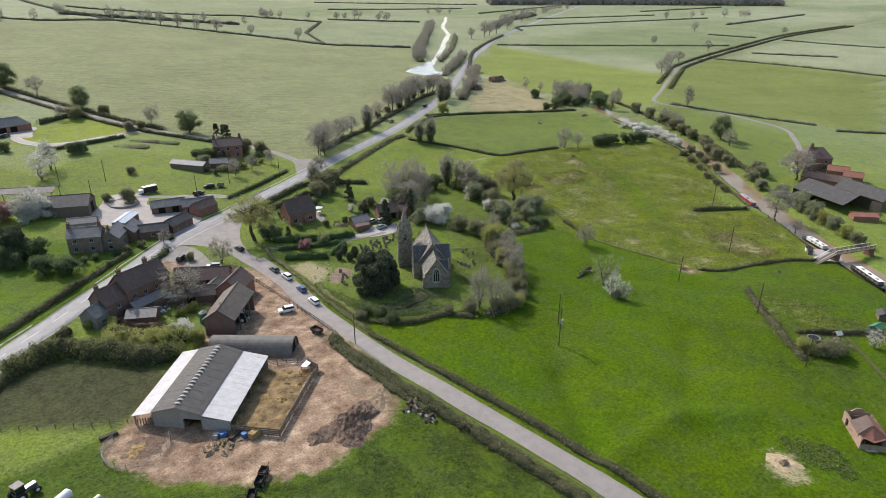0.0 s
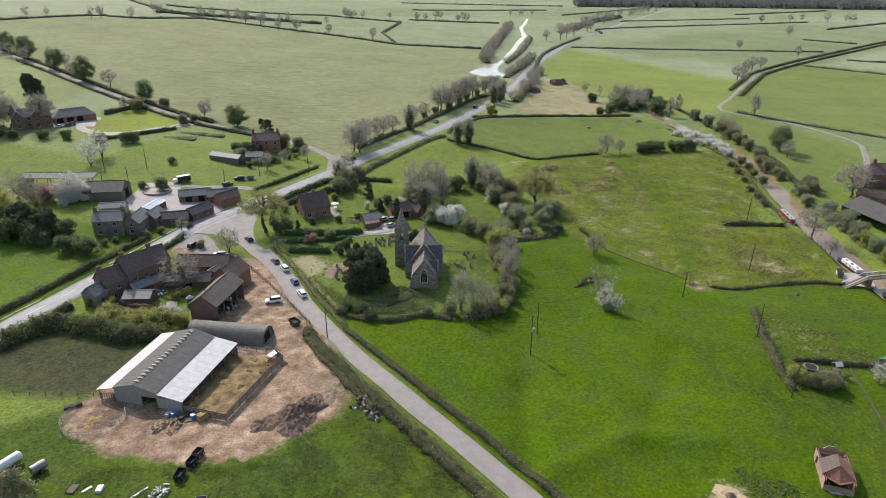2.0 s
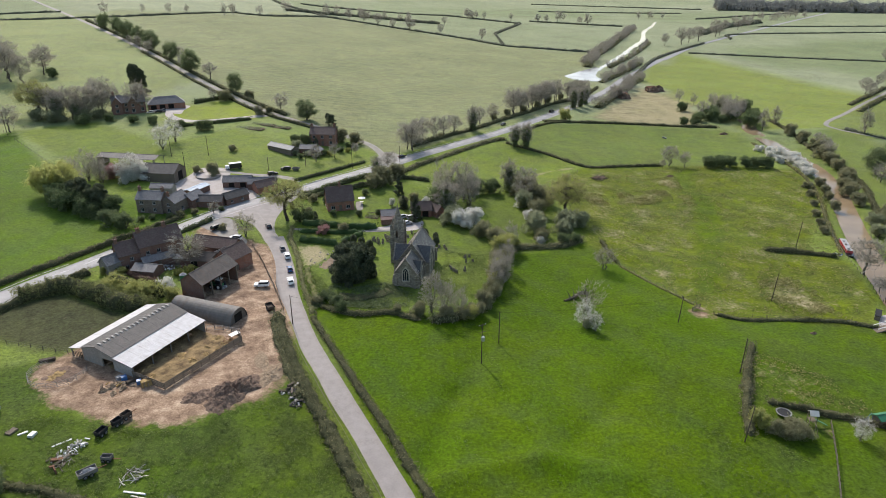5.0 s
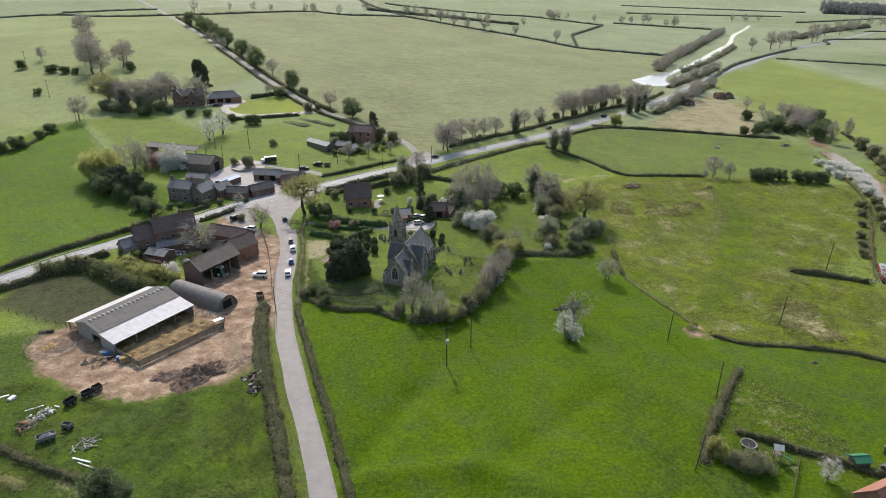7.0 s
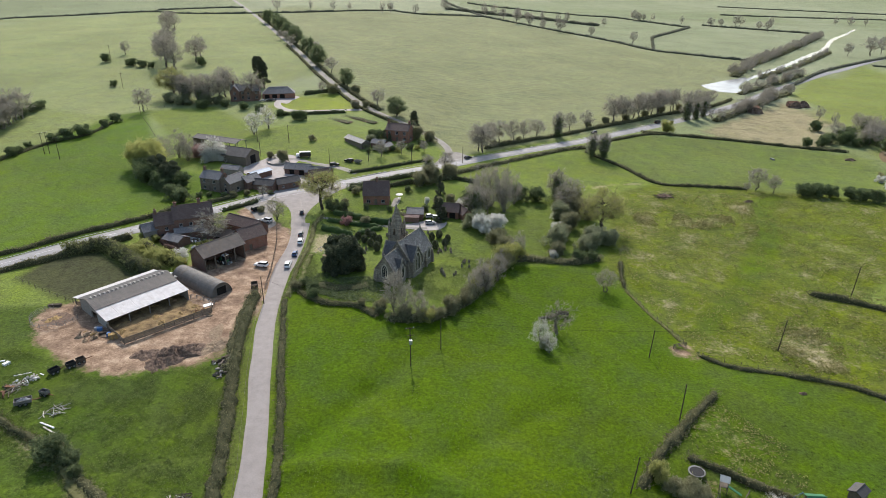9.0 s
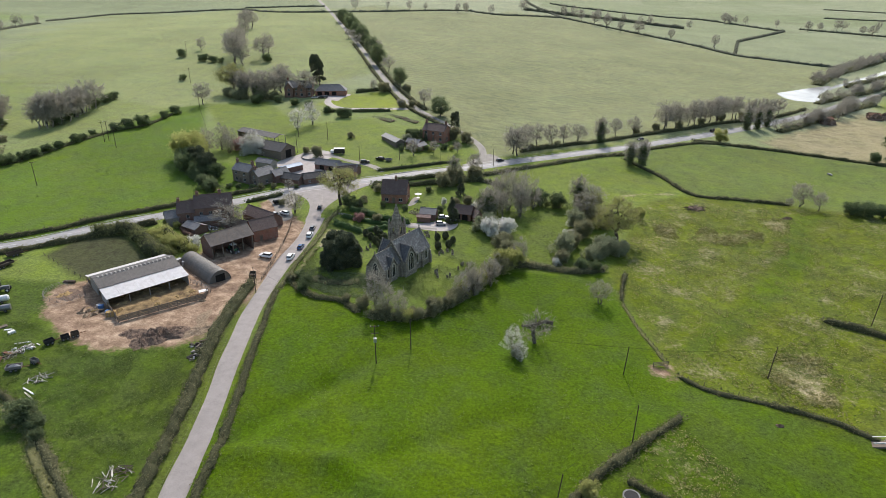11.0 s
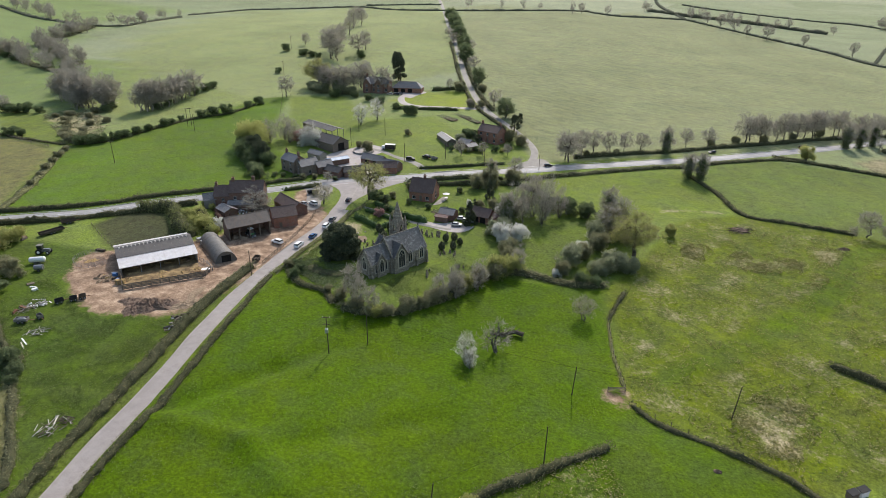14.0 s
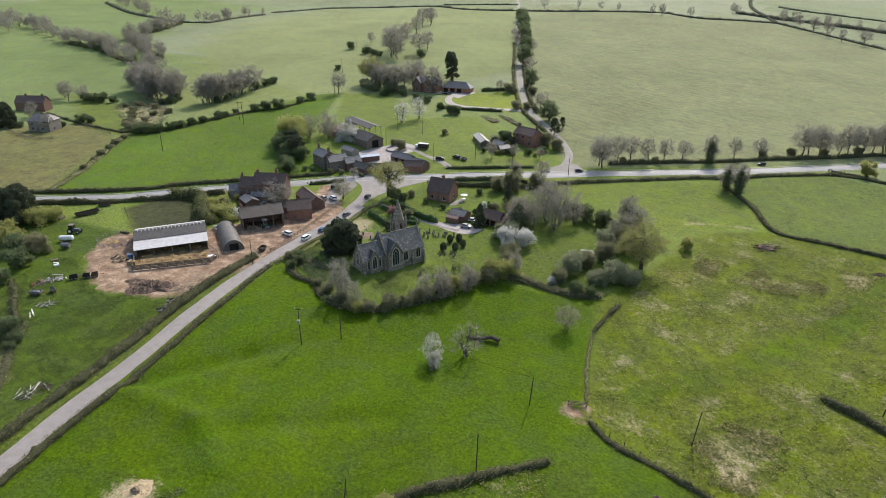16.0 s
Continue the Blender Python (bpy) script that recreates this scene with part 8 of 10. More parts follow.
hay_barn = gabled("hay_barn", -12.4, 235.0, -22.5, 24, 6.4, 4.3, 5.2, M_WOOD, M_FIBRE, "long open hay barn with grey sheet roof", "barn", open_sides="SNE")
gabled("dark_range", 28.0, 211.0, -8, 10.0, 4.6, 2.4, 4.0, M_BRICKDARK, M_SLATE, "low dark brick range with slate roof", "shed", doors=[("S", 3, 0.1, 2.0, 2.0), ("S", 7, 0.1, 2.0, 2.0)])
gabled("dark_range", 36.6, 208.2, -8, 9.6, 4.8, 2.5, 4.2, M_BRICKDARK, M_SLATE, "low dark brick range with slate roof", "shed", doors=[("S", 2.5, 0.1, 2.0, 2.0)])
gabled("red_range", 37.4, 205.0, 28, 7.4, 4.6, 2.6, 4.4, M_BRICK, M_TILE, "brick gable-ended shed by the road", "shed")


def barn_posts(root, L, W, h, n):
    for k in (-1, 1):
        for i in range(n):
            p = Geo()
            p.box(-L / 2 + 0.3 + i * (L - 0.6) / (n - 1), k * (W / 2 - 0.2), -0.4, 0.2, 0.2, h + 0.4)
            part("post", p, M_STEEL, root)


barn_posts(hay_barn, 24, 6.4, 4.2, 6)
# the farm across the canal
gabled("canal_farmhouse", 280, 146, -34, 11, 9.0, 5.8, 9.2, M_BRICKDARK, M_TILE, "square brick farmhouse with grey-brown roof", chimneys=[(-2.0, 0, 1.2, 10.6)], hip=2.6,
       windows=[("S", 2.2, 0.9, 1.2, 1.5), ("S", 8.4, 0.9, 1.2, 1.5), ("S", 2.2, 3.4, 1.2, 1.4), ("S", 8.4, 3.4, 1.2, 1.4), ("W", 2.2, 0.9, 1.2, 1.5), ("W", 6.6, 3.4, 1.2, 1.4), ("E", 4.5, 3.4, 1.1, 1.3)], doors=[("S", 5.3, 0.2, 1.2, 2.3)])
gabled("canal_barn", 239.4, 115.6, -101, 21, 14, 3.8, 6.6, M_BROWNSHEET, M_FIBRE, "wide farm barn with grey sheet roof", "barn", open_sides="SE")
gabled("canal_barn", 252.4, 109.5, -99, 19, 10.5, 4.2, 6.8, M_BROWNSHEET, M_FIBRE, "farm barn with grey sheet roof and dark opening", "barn", open_sides="W")
gabled("stable_range", 261, 129.5, -72, 17, 6, 2.8, 4.6, M_BRICK, M_TILE, "long brick stable with brown tiled roof", "barn")
gabled("red_shed", 279, 134.5, -60, 8, 4.6, 2.5, 4.2, M_BRICK, M_REDTILE, "small shed with red tiled roof", "shed")
gabled("red_shed", 276.5, 127, -60, 7, 4.4, 2.4, 4.0, M_BRICK, M_REDTILE, "small shed with red tiled roof", "shed")
gabled("low_red_shed", 232.5, 100.0, -40, 8, 4.0, 2.0, 2.8, M_BRICK, M_REDTILE, "low shed with red roof", "shed")
# cottages on the western slope
gabled("grey_cottage", -149.6, 160.4, 24, 11.0, 8.4, 5.2, 8.0, M_GREYWALL, M_SLATE, "pale grey square cottage with hipped roof", hip=2.4, chimneys=[(0, 0, 0.9, 8.4)], windows=[("S", 2, 0.9, 1.2, 1.3), ("S", 7.4, 0.9, 1.2, 1.3), ("S", 2, 3.2, 1.1, 1.1), ("S", 7.4, 3.2, 1.1, 1.1), ("E", 3.5, 0.9, 1.2, 1.2)], doors=[("S", 4.8, 0.2, 1.0, 2.1)])
gabled("red_cottage", -197.5, 180.4, 30, 16, 7.0, 4.8, 7.8, M_BRICKDARK, M_TILE, "long brick cottage with dark tiled roof", chimneys=[(-3, 0, 0.9, 8.6), (6.2, 0, 0.9, 8.6)], windows=[("S", 3, 0.9, 1.2, 1.2), ("S", 10, 0.9, 1.2, 1.2), ("S", 6.5, 2.9, 1.1, 1.1)], doors=[("S", 7.6, 0.2, 1.0, 2.0)])


def ruined_barn():
    """A brick field barn: half of it roofless, half under a hipped red roof that has partly fallen."""
    root = thing("ruined_field_barn", 113.2, 38.8, 47, "ruined red brick field barn, half roofless", "barn", sink=0.2)
    root.matrix_basis = root.matrix_basis @ Matrix.Scale(0.86, 4)
    L, W = 9.4, 5.2
    g = Geo()
    for side, (sx, sy, ux, uy) in SIDES.items():
        wall_panel(g, sx * L / 2, sy * W / 2, ux, uy, L if side in "SN" else W, -0.4, 3.0 if side != "W" else 1.6, [(1.6, 2.8, 0.4, 2.3)] if side in "N" else [])
    g.box(1.2, 0, -0.4, 0.3, W - 0.6, 3.3)
    g.box(L / 2 - 0.17, 0, 3.0, 0.3, 3.0, 0.9, 0, 0, 0.4)
    part("wall", g, M_OLDBRICK, root)
    for i, (x0, x1, z0, z1) in enumerate(((1.4, 4.9, 0, 0),)):
        f = Geo()
        for k in range(3):
            f.tube((1.5 + k * 1.5, -W / 2 + 0.2, 3.0), (1.5 + k * 1.5, W / 2 - 0.2, 3.0), 0.1, 0.1, 5)
        part("roof_beam", f, M_WOOD, root)
    s = Geo()
    s.slab((1.1, -W / 2 - 0.25, 2.9), (-3.6, -W / 2 - 0.25, 2.9), (-2.2, 0, 4.9), (1.1, 0, 4.9), 0.14)
    part("roof_slope", s, M_REDTILE, root)
    s = Geo()
    s.slab((1.1, W / 2 + 0.25, 2.9), (-3.2, W / 2 + 0.25, 2.9), (-2.2, 0, 4.9), (1.1, 0, 4.9), 0.14)
    part("roof_slope", s, M_TILE, root)
    s = Geo()
    s.slab((-3.6, -W / 2 - 0.25, 2.9), (-4.6, 0, 2.2), (-3.2, W / 2 + 0.2, 2.6), (-2.2, 0, 4.9), 0.14)
    part("roof_slope", s, M_REDTILE, root)
    for k in (-1, 1):
        f = Geo()
        f.box(-4.2, k * 1.7, -0.3, 0.16, 0.16, 2.4)
        part("post", f, M_WOOD, root)
    f = Geo()
    f.heap(-4.0, 0, -0.2, 1.6, 2.0, 1.0, random.Random(4), 10, 0.4)
    part("rubble", f, M_SCRAP, root)
    fl = Geo()
    fl.box(0, 0, -0.1, L - 0.5, W - 0.5, 0.12)
    part("floor", fl, M_MUCK, root)


ruined_barn()
gabled("pantiled_cottage", 152.5, 47.2, 20, 8.5, 6.0, 3.0, 6.2, M_BRICK, M_REDTILE, "cottage with red pantiled roof beside the gardens")
for bx, by, bt in ((260.7, 379, 35), (291, 396.8, 0)):
    gabled("brick_hovel", bx, by, bt, 6, 4.5, 2.6, 3.6, M_BRICKDARK, M_RUST, "small derelict brick hovel in a straw field", "shed", doors=[("S", 3, 0.1, 1.4, 1.9)])

# ---- fences, poles and wires ----
def fence(name, pts, label, rails=3, height=1.2, gap=2.4, mat=None, category="fence", solid=0.0, post=0.12):
    """Posts with rails along a line of corners."""
    mat = mat or M_WOOD
    line = []
    for (x0, y0), (x1, y1) in zip(pts, pts[1:]):
        n = max(1, int(round(math.hypot(x1 - x0, y1 - y0) / gap)))
        line += [(x0 + (x1 - x0) * i / n, y0 + (y1 - y0) * i / n) for i in range(n)]
    line.append(pts[-1])
    ox, oy = pts[0]
    root = thing(name, ox, oy, 0, label, category)
    oz = Z(ox, oy)
    prng = random.Random(int(ox * 7 + oy))
    for x, y in line:
        g = Geo()
        g.box(x - ox, y - oy, Z(x, y) - oz - 0.3, post, post, height + 0.3 + prng.uniform(0, 0.15), prng.uniform(0, 40), prng.uniform(-3, 3))
        part("post", g, mat, root)
    for (x0, y0), (x1, y1) in zip(line, line[1:]):
        for k in range(rails):
            g = Geo()
            h = height * (k + 0.75) / rails
            a, b = Vector((x0 - ox, y0 - oy, Z(x0, y0) - oz + h)), Vector((x1 - ox, y1 - oy, Z(x1, y1) - oz + h + prng.uniform(-0.04, 0.04)))
            d = b - a
            turn = math.degrees(math.atan2(d.y, d.x))
            mid = (a + b) / 2
            tilt = math.degrees(math.asin(d.z / max(0.01, d.length)))
            wide = 0.14 if not solid else solid
            g.box(mid.x, mid.y, mid.z - wide / 2, d.length, 0.05, wide, turn, tilt)
            part("rail", g, mat, root)
    return root


def wire_fence(name, pts, label, gap=3.2, height=1.1, lean=6, mat=None):
    """Thin stakes with two wires."""
    line = smooth_line(pts, gap)
    ox, oy = line[0]
    root = thing(name, ox, oy, 0, label, "fence")
    oz = Z(ox, oy)
    prng = random.Random(int(ox * 3 + oy))
    for x, y in line:
        g = Geo()
        g.box(x - ox, y - oy, Z(x, y) - oz - 0.3, 0.1, 0.1, height + 0.3, prng.uniform(0, 90), prng.uniform(-lean, lean))
        part("stake", g, mat or M_WOOD, root)
    for h in (0.55, 1.0):
        w = Geo()
        for x, y in line:
            q = (x - ox, y - oy, Z(x, y) - oz + h)
            w.v += [(q[0], q[1], q[2] + 0.014), (q[0] - 0.012, q[1] + 0.005, q[2] - 0.008), (q[0] + 0.012, q[1] - 0.005, q[2] - 0.008)]
        w.f += [(3 * i + k, 3 * i + (k + 1) % 3, 3 * i + 3 + (k + 1) % 3, 3 * i + 3 + k) for i in range(len(line) - 1) for k in range(3)]
        part("wire", w, M_STEEL, root)
    return root


fence("cattle_pen_fence", [(16.3, 95.0), (22.9, 89.7), (36.0, 105.3), (35.0, 108.0)], "stout timber rail fence round a cattle pen", 4, 1.5, 2.2, M_WOOD, solid=0.3, post=0.2)
fence("cattle_pen_gate", [(35.4, 108.6), (31.6, 111.0), (27.9, 111.8)], "galvanised hurdles at the back of the pen", 4, 1.3, 2.2, M_HURDLE, solid=0.08)
ring = [(1.6 + 5.2 * math.cos(radians(a)), 98.6 + 5.2 * math.sin(radians(a)) * 0.95) for a in range(125, 385, 20)]
fence("round_pen_fence", ring, "curved ring of metal hurdles round a small pen", 4, 1.35, 1.9, M_HURDLE, solid=0.045, post=0.06)
fence("yard_fence", [(44.6, 118.5), (42.2, 131), (39.6, 143), (37.6, 151), (35.4, 158)], "grey timber post and rail fence beside the lane", 2, 1.1, 1.8)
wire_fence("field_fence", [(139, 133.9), (140.6, 127.8), (142.6, 120.5), (145.1, 113.7), (147.6, 107.6)], "leaning old fence of thin stakes", 2.2, 1.1, 12)
fence("field_gate", [(144.6, 104.7), (147.9, 106.5)], "grey timber field gate", 4, 1.2, 3.6, category="gate")
fence("paddock_fence", [(-168, 150), (-150, 147), (-133, 146), (-128, 152)], "dark timber paddock fence", 3, 1.2, 3.0)
fence("paddock_fence", [(-152, 177), (-136, 174), (-122, 172), (-113, 171)], "dark timber paddock fence", 3, 1.2, 3.0)
wire_fence("ditch_fence", [(151.6, 101.8), (161.6, 98.3), (173.4, 94.7), (182.9, 89)], "thin stake fence along the ditch", 3.4)
wire_fence("paddock_fence", [(1.3, 106.1), (-8.8, 110.4), (-20, 116)], "thin wire fence round the worn paddock", 3.0)
fence("garden_fence", [(71, 179), (75, 178.2), (79, 178.5)], "low pale garden fence", 2, 0.9, 1.6)
fence("garden_fence", [(145.2, 59), (139, 50.5), (131.6, 41)], "grey broken garden fence", 2, 0.9, 1.6)
wire_fence("west_fence", [(-20, 200), (-32, 225), (-52, 255), (-66, 275)], "thin wire fence across the slope", 4.0)
wire_fence("hillside_fence", [(-85, 281), (-60, 300), (-50, 315)], "thin wire fence up the hill", 4.0)
wire_fence("canal_fence", [(216.2, 140.3), (209.5, 128.6), (202.9, 113), (197.1, 100.1)], "thin stakes along the canal bank", 2.4, 0.9)


def pole(x, y, h, label, arms=0, box=False, lean=0.0, group="telegraph poles"):
    root = thing("telegraph_pole", x, y, 20, label, "pole", group)
    g = Geo()
    g.tube((0, 0, -0.5), (lean, 0, h), 0.12, 0.085, 8)
    part("shaft", g, M_POLE, root)
    for k in range(arms):
        a = Geo()
        a.box(lean, 0, h - 0.35 - 0.9 * k, 1.9 if k == 0 else 1.2, 0.1, 0.12)
        arm = part("crossarm", a, M_POLE, root)
        for s in (-0.8, 0, 0.8) if k == 0 else (-0.5, 0.5):
            i = Geo()
            i.tube((lean + s, 0, h - 0.23 - 0.9 * k), (lean + s, 0, h - 0.02 - 0.9 * k), 0.05, 0.04, 6)
            part("insulator", i, M_WHITE, arm)
    if box:
        b = Geo()
        b.box(0, -0.36, h - 3.9, 0.62, 0.5, 0.95)
        tr = part("transformer", b, M_CARSILVER, root, "pale grey transformer can")
        for s in (-0.2, 0, 0.2):
            i = Geo()
            i.tube((s, -0.36, h - 2.95), (s, -0.36, h - 2.65), 0.05, 0.04, 6)
            part("bushing", i, M_WHITE, tr)
        b = Geo()
        b.box(0, -0.2, h - 1.9, 1.5, 0.1, 0.1)
        part("crossarm", b, M_POLE, root)
    return root


POLES = [(85.6, 89.5, 9.6), (91.5, 96.5, 8.0), (138, 100.1, 7.0), (138.6, 77, 8.5), (168.7, 106.5, 8.0), (199.2, 135.6, 8.5), (125.5, 57, 7.5)]
pole(*POLES[0], "dark timber power pole with a grey transformer", 1, True, group="power poles")
pole(*POLES[1], "thin dark timber pole in the pasture", 0)
pole(*POLES[2], "thin leaning timber pole in the pasture", 0, False, 0.5)
pole(*POLES[3], "dark timber pole standing in a hedge", 0, False, 0.2)
pole(*POLES[4], "thin leaning timber pole in rough grass", 0, False, 0.7)
pole(*POLES[5], "thin leaning timber pole in rough grass", 0, False, 0.6)
pole(*POLES[6], "short timber pole by a hedge", 0, False, 0.8)
for px, py, ph in ((46.8, 111, 7.5), (38.5, 218, 8), (-70, 214, 9), (-81, 221, 9), (-79.5, 222, 9), (-66, 165, 9), (24, 130, 7.5), (70, 227.4, 8), (0, 246, 8), (14, 246, 8), (8, 226, 8), (90.3, 237.1, 7), (-72, 284, 10), (-105, 330, 9), (-150, 400, 9), (52, 229, 7)):
    pole(px, py, ph, "dark timber telegraph pole", 0 if ph < 9 else 1)


def wire(a, b, ha, hb, sag=0.9):
    root = thing("overhead_wire", a[0], a[1], 0, "thin dark overhead wire between poles", "wire", "overhead wires", Z(*a) + ha)
    g = Geo()
    p0, p1 = Vector((0, 0, 0)), Vector((b[0] - a[0], b[1] - a[1], Z(*b) + hb - Z(*a) - ha))
    for i in range(13):
        t = i / 12
        q = p0.lerp(p1, t) - Vector((0, 0, sag * 4 * t * (1 - t)))
        g.v += [(q.x, q.y, q.z + 0.018), (q.x - 0.014, q.y + 0.006, q.z - 0.01), (q.x + 0.014, q.y - 0.006, q.z - 0.01)]
    g.f += [(3 * i + k, 3 * i + (k + 1) % 3, 3 * i + 3 + (k + 1) % 3, 3 * i + 3 + k) for i in range(12) for k in range(3)]
    part("cable", g, M_BLACK, root)


wire(POLES[0][:2], POLES[1][:2], 9.3, 7.8, 0.2)
wire(POLES[1][:2], POLES[2][:2], 7.8, 6.8)
wire(POLES[2][:2], POLES[4][:2], 6.8, 7.8)
wire(POLES[4][:2], POLES[5][:2], 7.8, 8.3)
wire(POLES[3][:2], POLES[6][:2], 8.3, 7.3)
wire(POLES[0][:2], (46.8, 111), 9.3, 7.3)


# ---- vehicles ----
def profile(g, pts, half, low=1.0):
    """A side outline pulled across, narrower at the top."""
    n = len(pts)
    top = max(p[1] for p in pts)
    out = []
    for s in (-1, 1):
        for x, z in pts:
            k = half * (1 - (1 - low) * max(0, z - 0.9) / max(0.1, top - 0.9))
            out.append((x, s * k, z))
    g.add(out, [(i, (i + 1) % n, n + (i + 1) % n, n + i) for i in range(n)] + [tuple(range(n))[::-1], tuple(range(n, 2 * n))])


def wheels(root, xs, half, r=0.33, w=0.2):
    for x in xs:
        for s in (-1, 1):
            g = Geo()
            g.tube((x, s * half - s * w, r), (x, s * half, r), r, r, 12)
            wh = part("wheel", g, M_BLACK, root)
            h = Geo()
            h.tube((x, s * half, r), (x, s * half + s * 0.015, r), r * 0.6, r * 0.55, 10)
            part("rim", h, M_STEEL, wh)


def car(x, y, turn, paint, label, kind="hatch"):
    root = thing("car", x, y, turn, label, "car", "parked cars", Z(x, y) + 0.08)
    root.matrix_basis = root.matrix_basis @ Matrix.Scale(0.83, 4)
    if kind == "suv":
        body = [(-2.25, 0.38), (2.25, 0.38), (2.3, 0.75), (2.2, 1.0), (1.15, 1.12), (-2.2, 1.15), (-2.3, 0.8)]
        cabin = [(1.05, 1.1), (0.45, 1.72), (-2.0, 1.74), (-2.2, 1.12)]
        half, top = 0.92, 0.8
    elif kind == "van":
        body = [(-2.4, 0.38), (2.35, 0.38), (2.4, 0.8), (2.2, 1.1), (1.6, 1.2), (-2.4, 1.2)]
        cabin = [(1.6, 1.18), (1.0, 1.95), (-2.35, 1.98), (-2.4, 1.18)]
        half, top = 0.93, 0.86
    else:
        body = [(-2.0, 0.35), (2.0, 0.35), (2.08, 0.6), (1.95, 0.82), (1.05, 0.98), (-1.95, 1.0), (-2.05, 0.7)]
        cabin = [(1.0, 0.96), (0.3, 1.46), (-1.35, 1.48), (-1.95, 0.98)]
        half, top = 0.87, 0.74
    g = Geo()
    profile(g, body, half)
    part("body", g, paint, root)
    c = Geo()
    profile(c, cabin, half - 0.06, top)
    cab = part("windows", c, M_GLASS, root, "dark car windows")
    cab.name = "glasshouse"
    r = Geo()
    hz = max(p[1] for p in cabin)
    x0, x1 = cabin[2][0], cabin[1][0]
    r.box((x0 + x1) / 2, 0, hz - 0.02, (x1 - x0) + 0.12, 2 * (half - 0.06) * (top + 0.02), 0.06, 0, 0, 0.94)
    part("roof", r, paint, root)
    for s in (-1, 1):
        l = Geo()
        l.box(body[1][0] + 0.02, s * (half - 0.25), 0.62, 0.1, 0.34, 0.14)
        part("headlight", l, M_WHITE, root)
        l = Geo()
        l.box(body[0][0] - 0.02, s * (half - 0.2), 0.7, 0.08, 0.24, 0.16)
        part("tail_light", l, M_RED, root)
    wheels(root, (-1.3, 1.35), half)
    return root


car(46.2, 133.4, 97, M_CARWHITE, "white estate car parked on the lane", "suv")
car(46.0, 141.0, 97, M_CARBLUE, "blue hatchback parked on the lane")
car(45.2, 149.8, 99, M_CARWHITE, "white hatchback parked on the lane", "suv")
car(43.8, 155.4, 100, M_CARGREY, "dark grey car parked on the lane")
car(39.4, 172.6, 106, M_CARBLACK, "black car at the road junction")
car(39.0, 132.4, 172, M_CARWHITE, "white pick-up car parked in the farmyard", "suv")
car(30.2, 164.2, 158, M_CARWHITE, "white car parked by the brick barn", "suv")
car(27.2, 162.6, 158, M_CARSILVER, "silver car parked by the brick barn")
car(24.0, 173.0, 50, M_CARBLACK, "dark car parked beside the main road", "suv")
car(82.6, 169.2, 15, M_CARSILVER, "silver car parked on the gravel court")
car(85.0, 173.4, 15, M_CARSILVER, "silver car parked on the gravel court", "suv")
car(82.2, 174.6, 20, M_CARSILVER, "pale car parked on the gravel court")
car(92.3, 243.7, 40, M_CARBLACK, "black car standing on the main road")
car(-16.2, 313.8, 200, M_CARBLACK, "dark car parked by the garages")
car(-14.6, 315.6, 200, M_CARGREY, "grey car parked by the garages")
car(-19.5, 312.6, 195, M_CARSILVER, "silver car parked by the garages")
car(153.4, 297.5, 220, M_CARBLACK, "dark car on the distant main road")
car(268.5, 146.5, 150, M_CARWHITE, "white car parked by the canal farmhouse")
car(191.7, 328.1, 42, M_CARBLACK, "dark van on the distant main road", "van")


def trailer(x, y, turn, L, W, label, mat, load=None, name="farm_trailer"):
    root = thing(name, x, y, turn, label, "trailer")
    b = Geo()
    b.box(0, 0, 0.55, L, W, 0.12)
    part("bed", b, mat, root)
    for s in (-1, 1):
        for geo_x, geo_y, sx, sy in ((0, s * (W / 2 - 0.03), L, 0.06), (s * (L / 2 - 0.03), 0, 0.06, W - 0.12)):
            p = Geo()
            p.box(geo_x, geo_y, 0.67, sx, sy, 0.55)
            part("side_board", p, mat, root)
    t = Geo()
    t.box(L / 2 + 0.7, 0, 0.5, 1.4, 0.12, 0.12)
    part("drawbar", t, M_RUST, root)
    wheels(root, (-0.5, 0.4), W / 2 + 0.05, 0.36)
    if load:
        h = Geo()
        h.heap(0, 0, 0.7, L * 0.42, W * 0.38, 0.6, random.Random(3), 10, 0.4)
        part("load", h, load, root)


trailer(14.6, 78.0, 62, 2.0, 1.2, "old black farm trailer on the grass", M_BLACK)
trailer(16.6, 80.4, 52, 1.7, 1.2, "old black farm trailer on the grass", M_BLACK)
trailer(17.7, 82.1, 50, 1.6, 1.2, "old dark wooden farm trailer on the grass", M_POLE)
trailer(41.5, 119.6, 110, 2.6, 1.6, "dark utility trailer by the fence", M_POLE)
trailer(15.0, 68.0, 30, 2.9, 1.5, "grey trailer loaded with scrap", M_HURDLE, M_SCRAP)
trailer(17.2, 71.0, -15, 1.7, 1.0, "small broken grey trailer in rough grass", M_HURDLE)
trailer(-25.0, 106.0, 76, 7.0, 2.0, "long old flat trailer on the paddock", M_POLE)
trailer(-27.6, 113.8, 60, 4.0, 1.8, "long old flat trailer on the paddock", M_POLE)


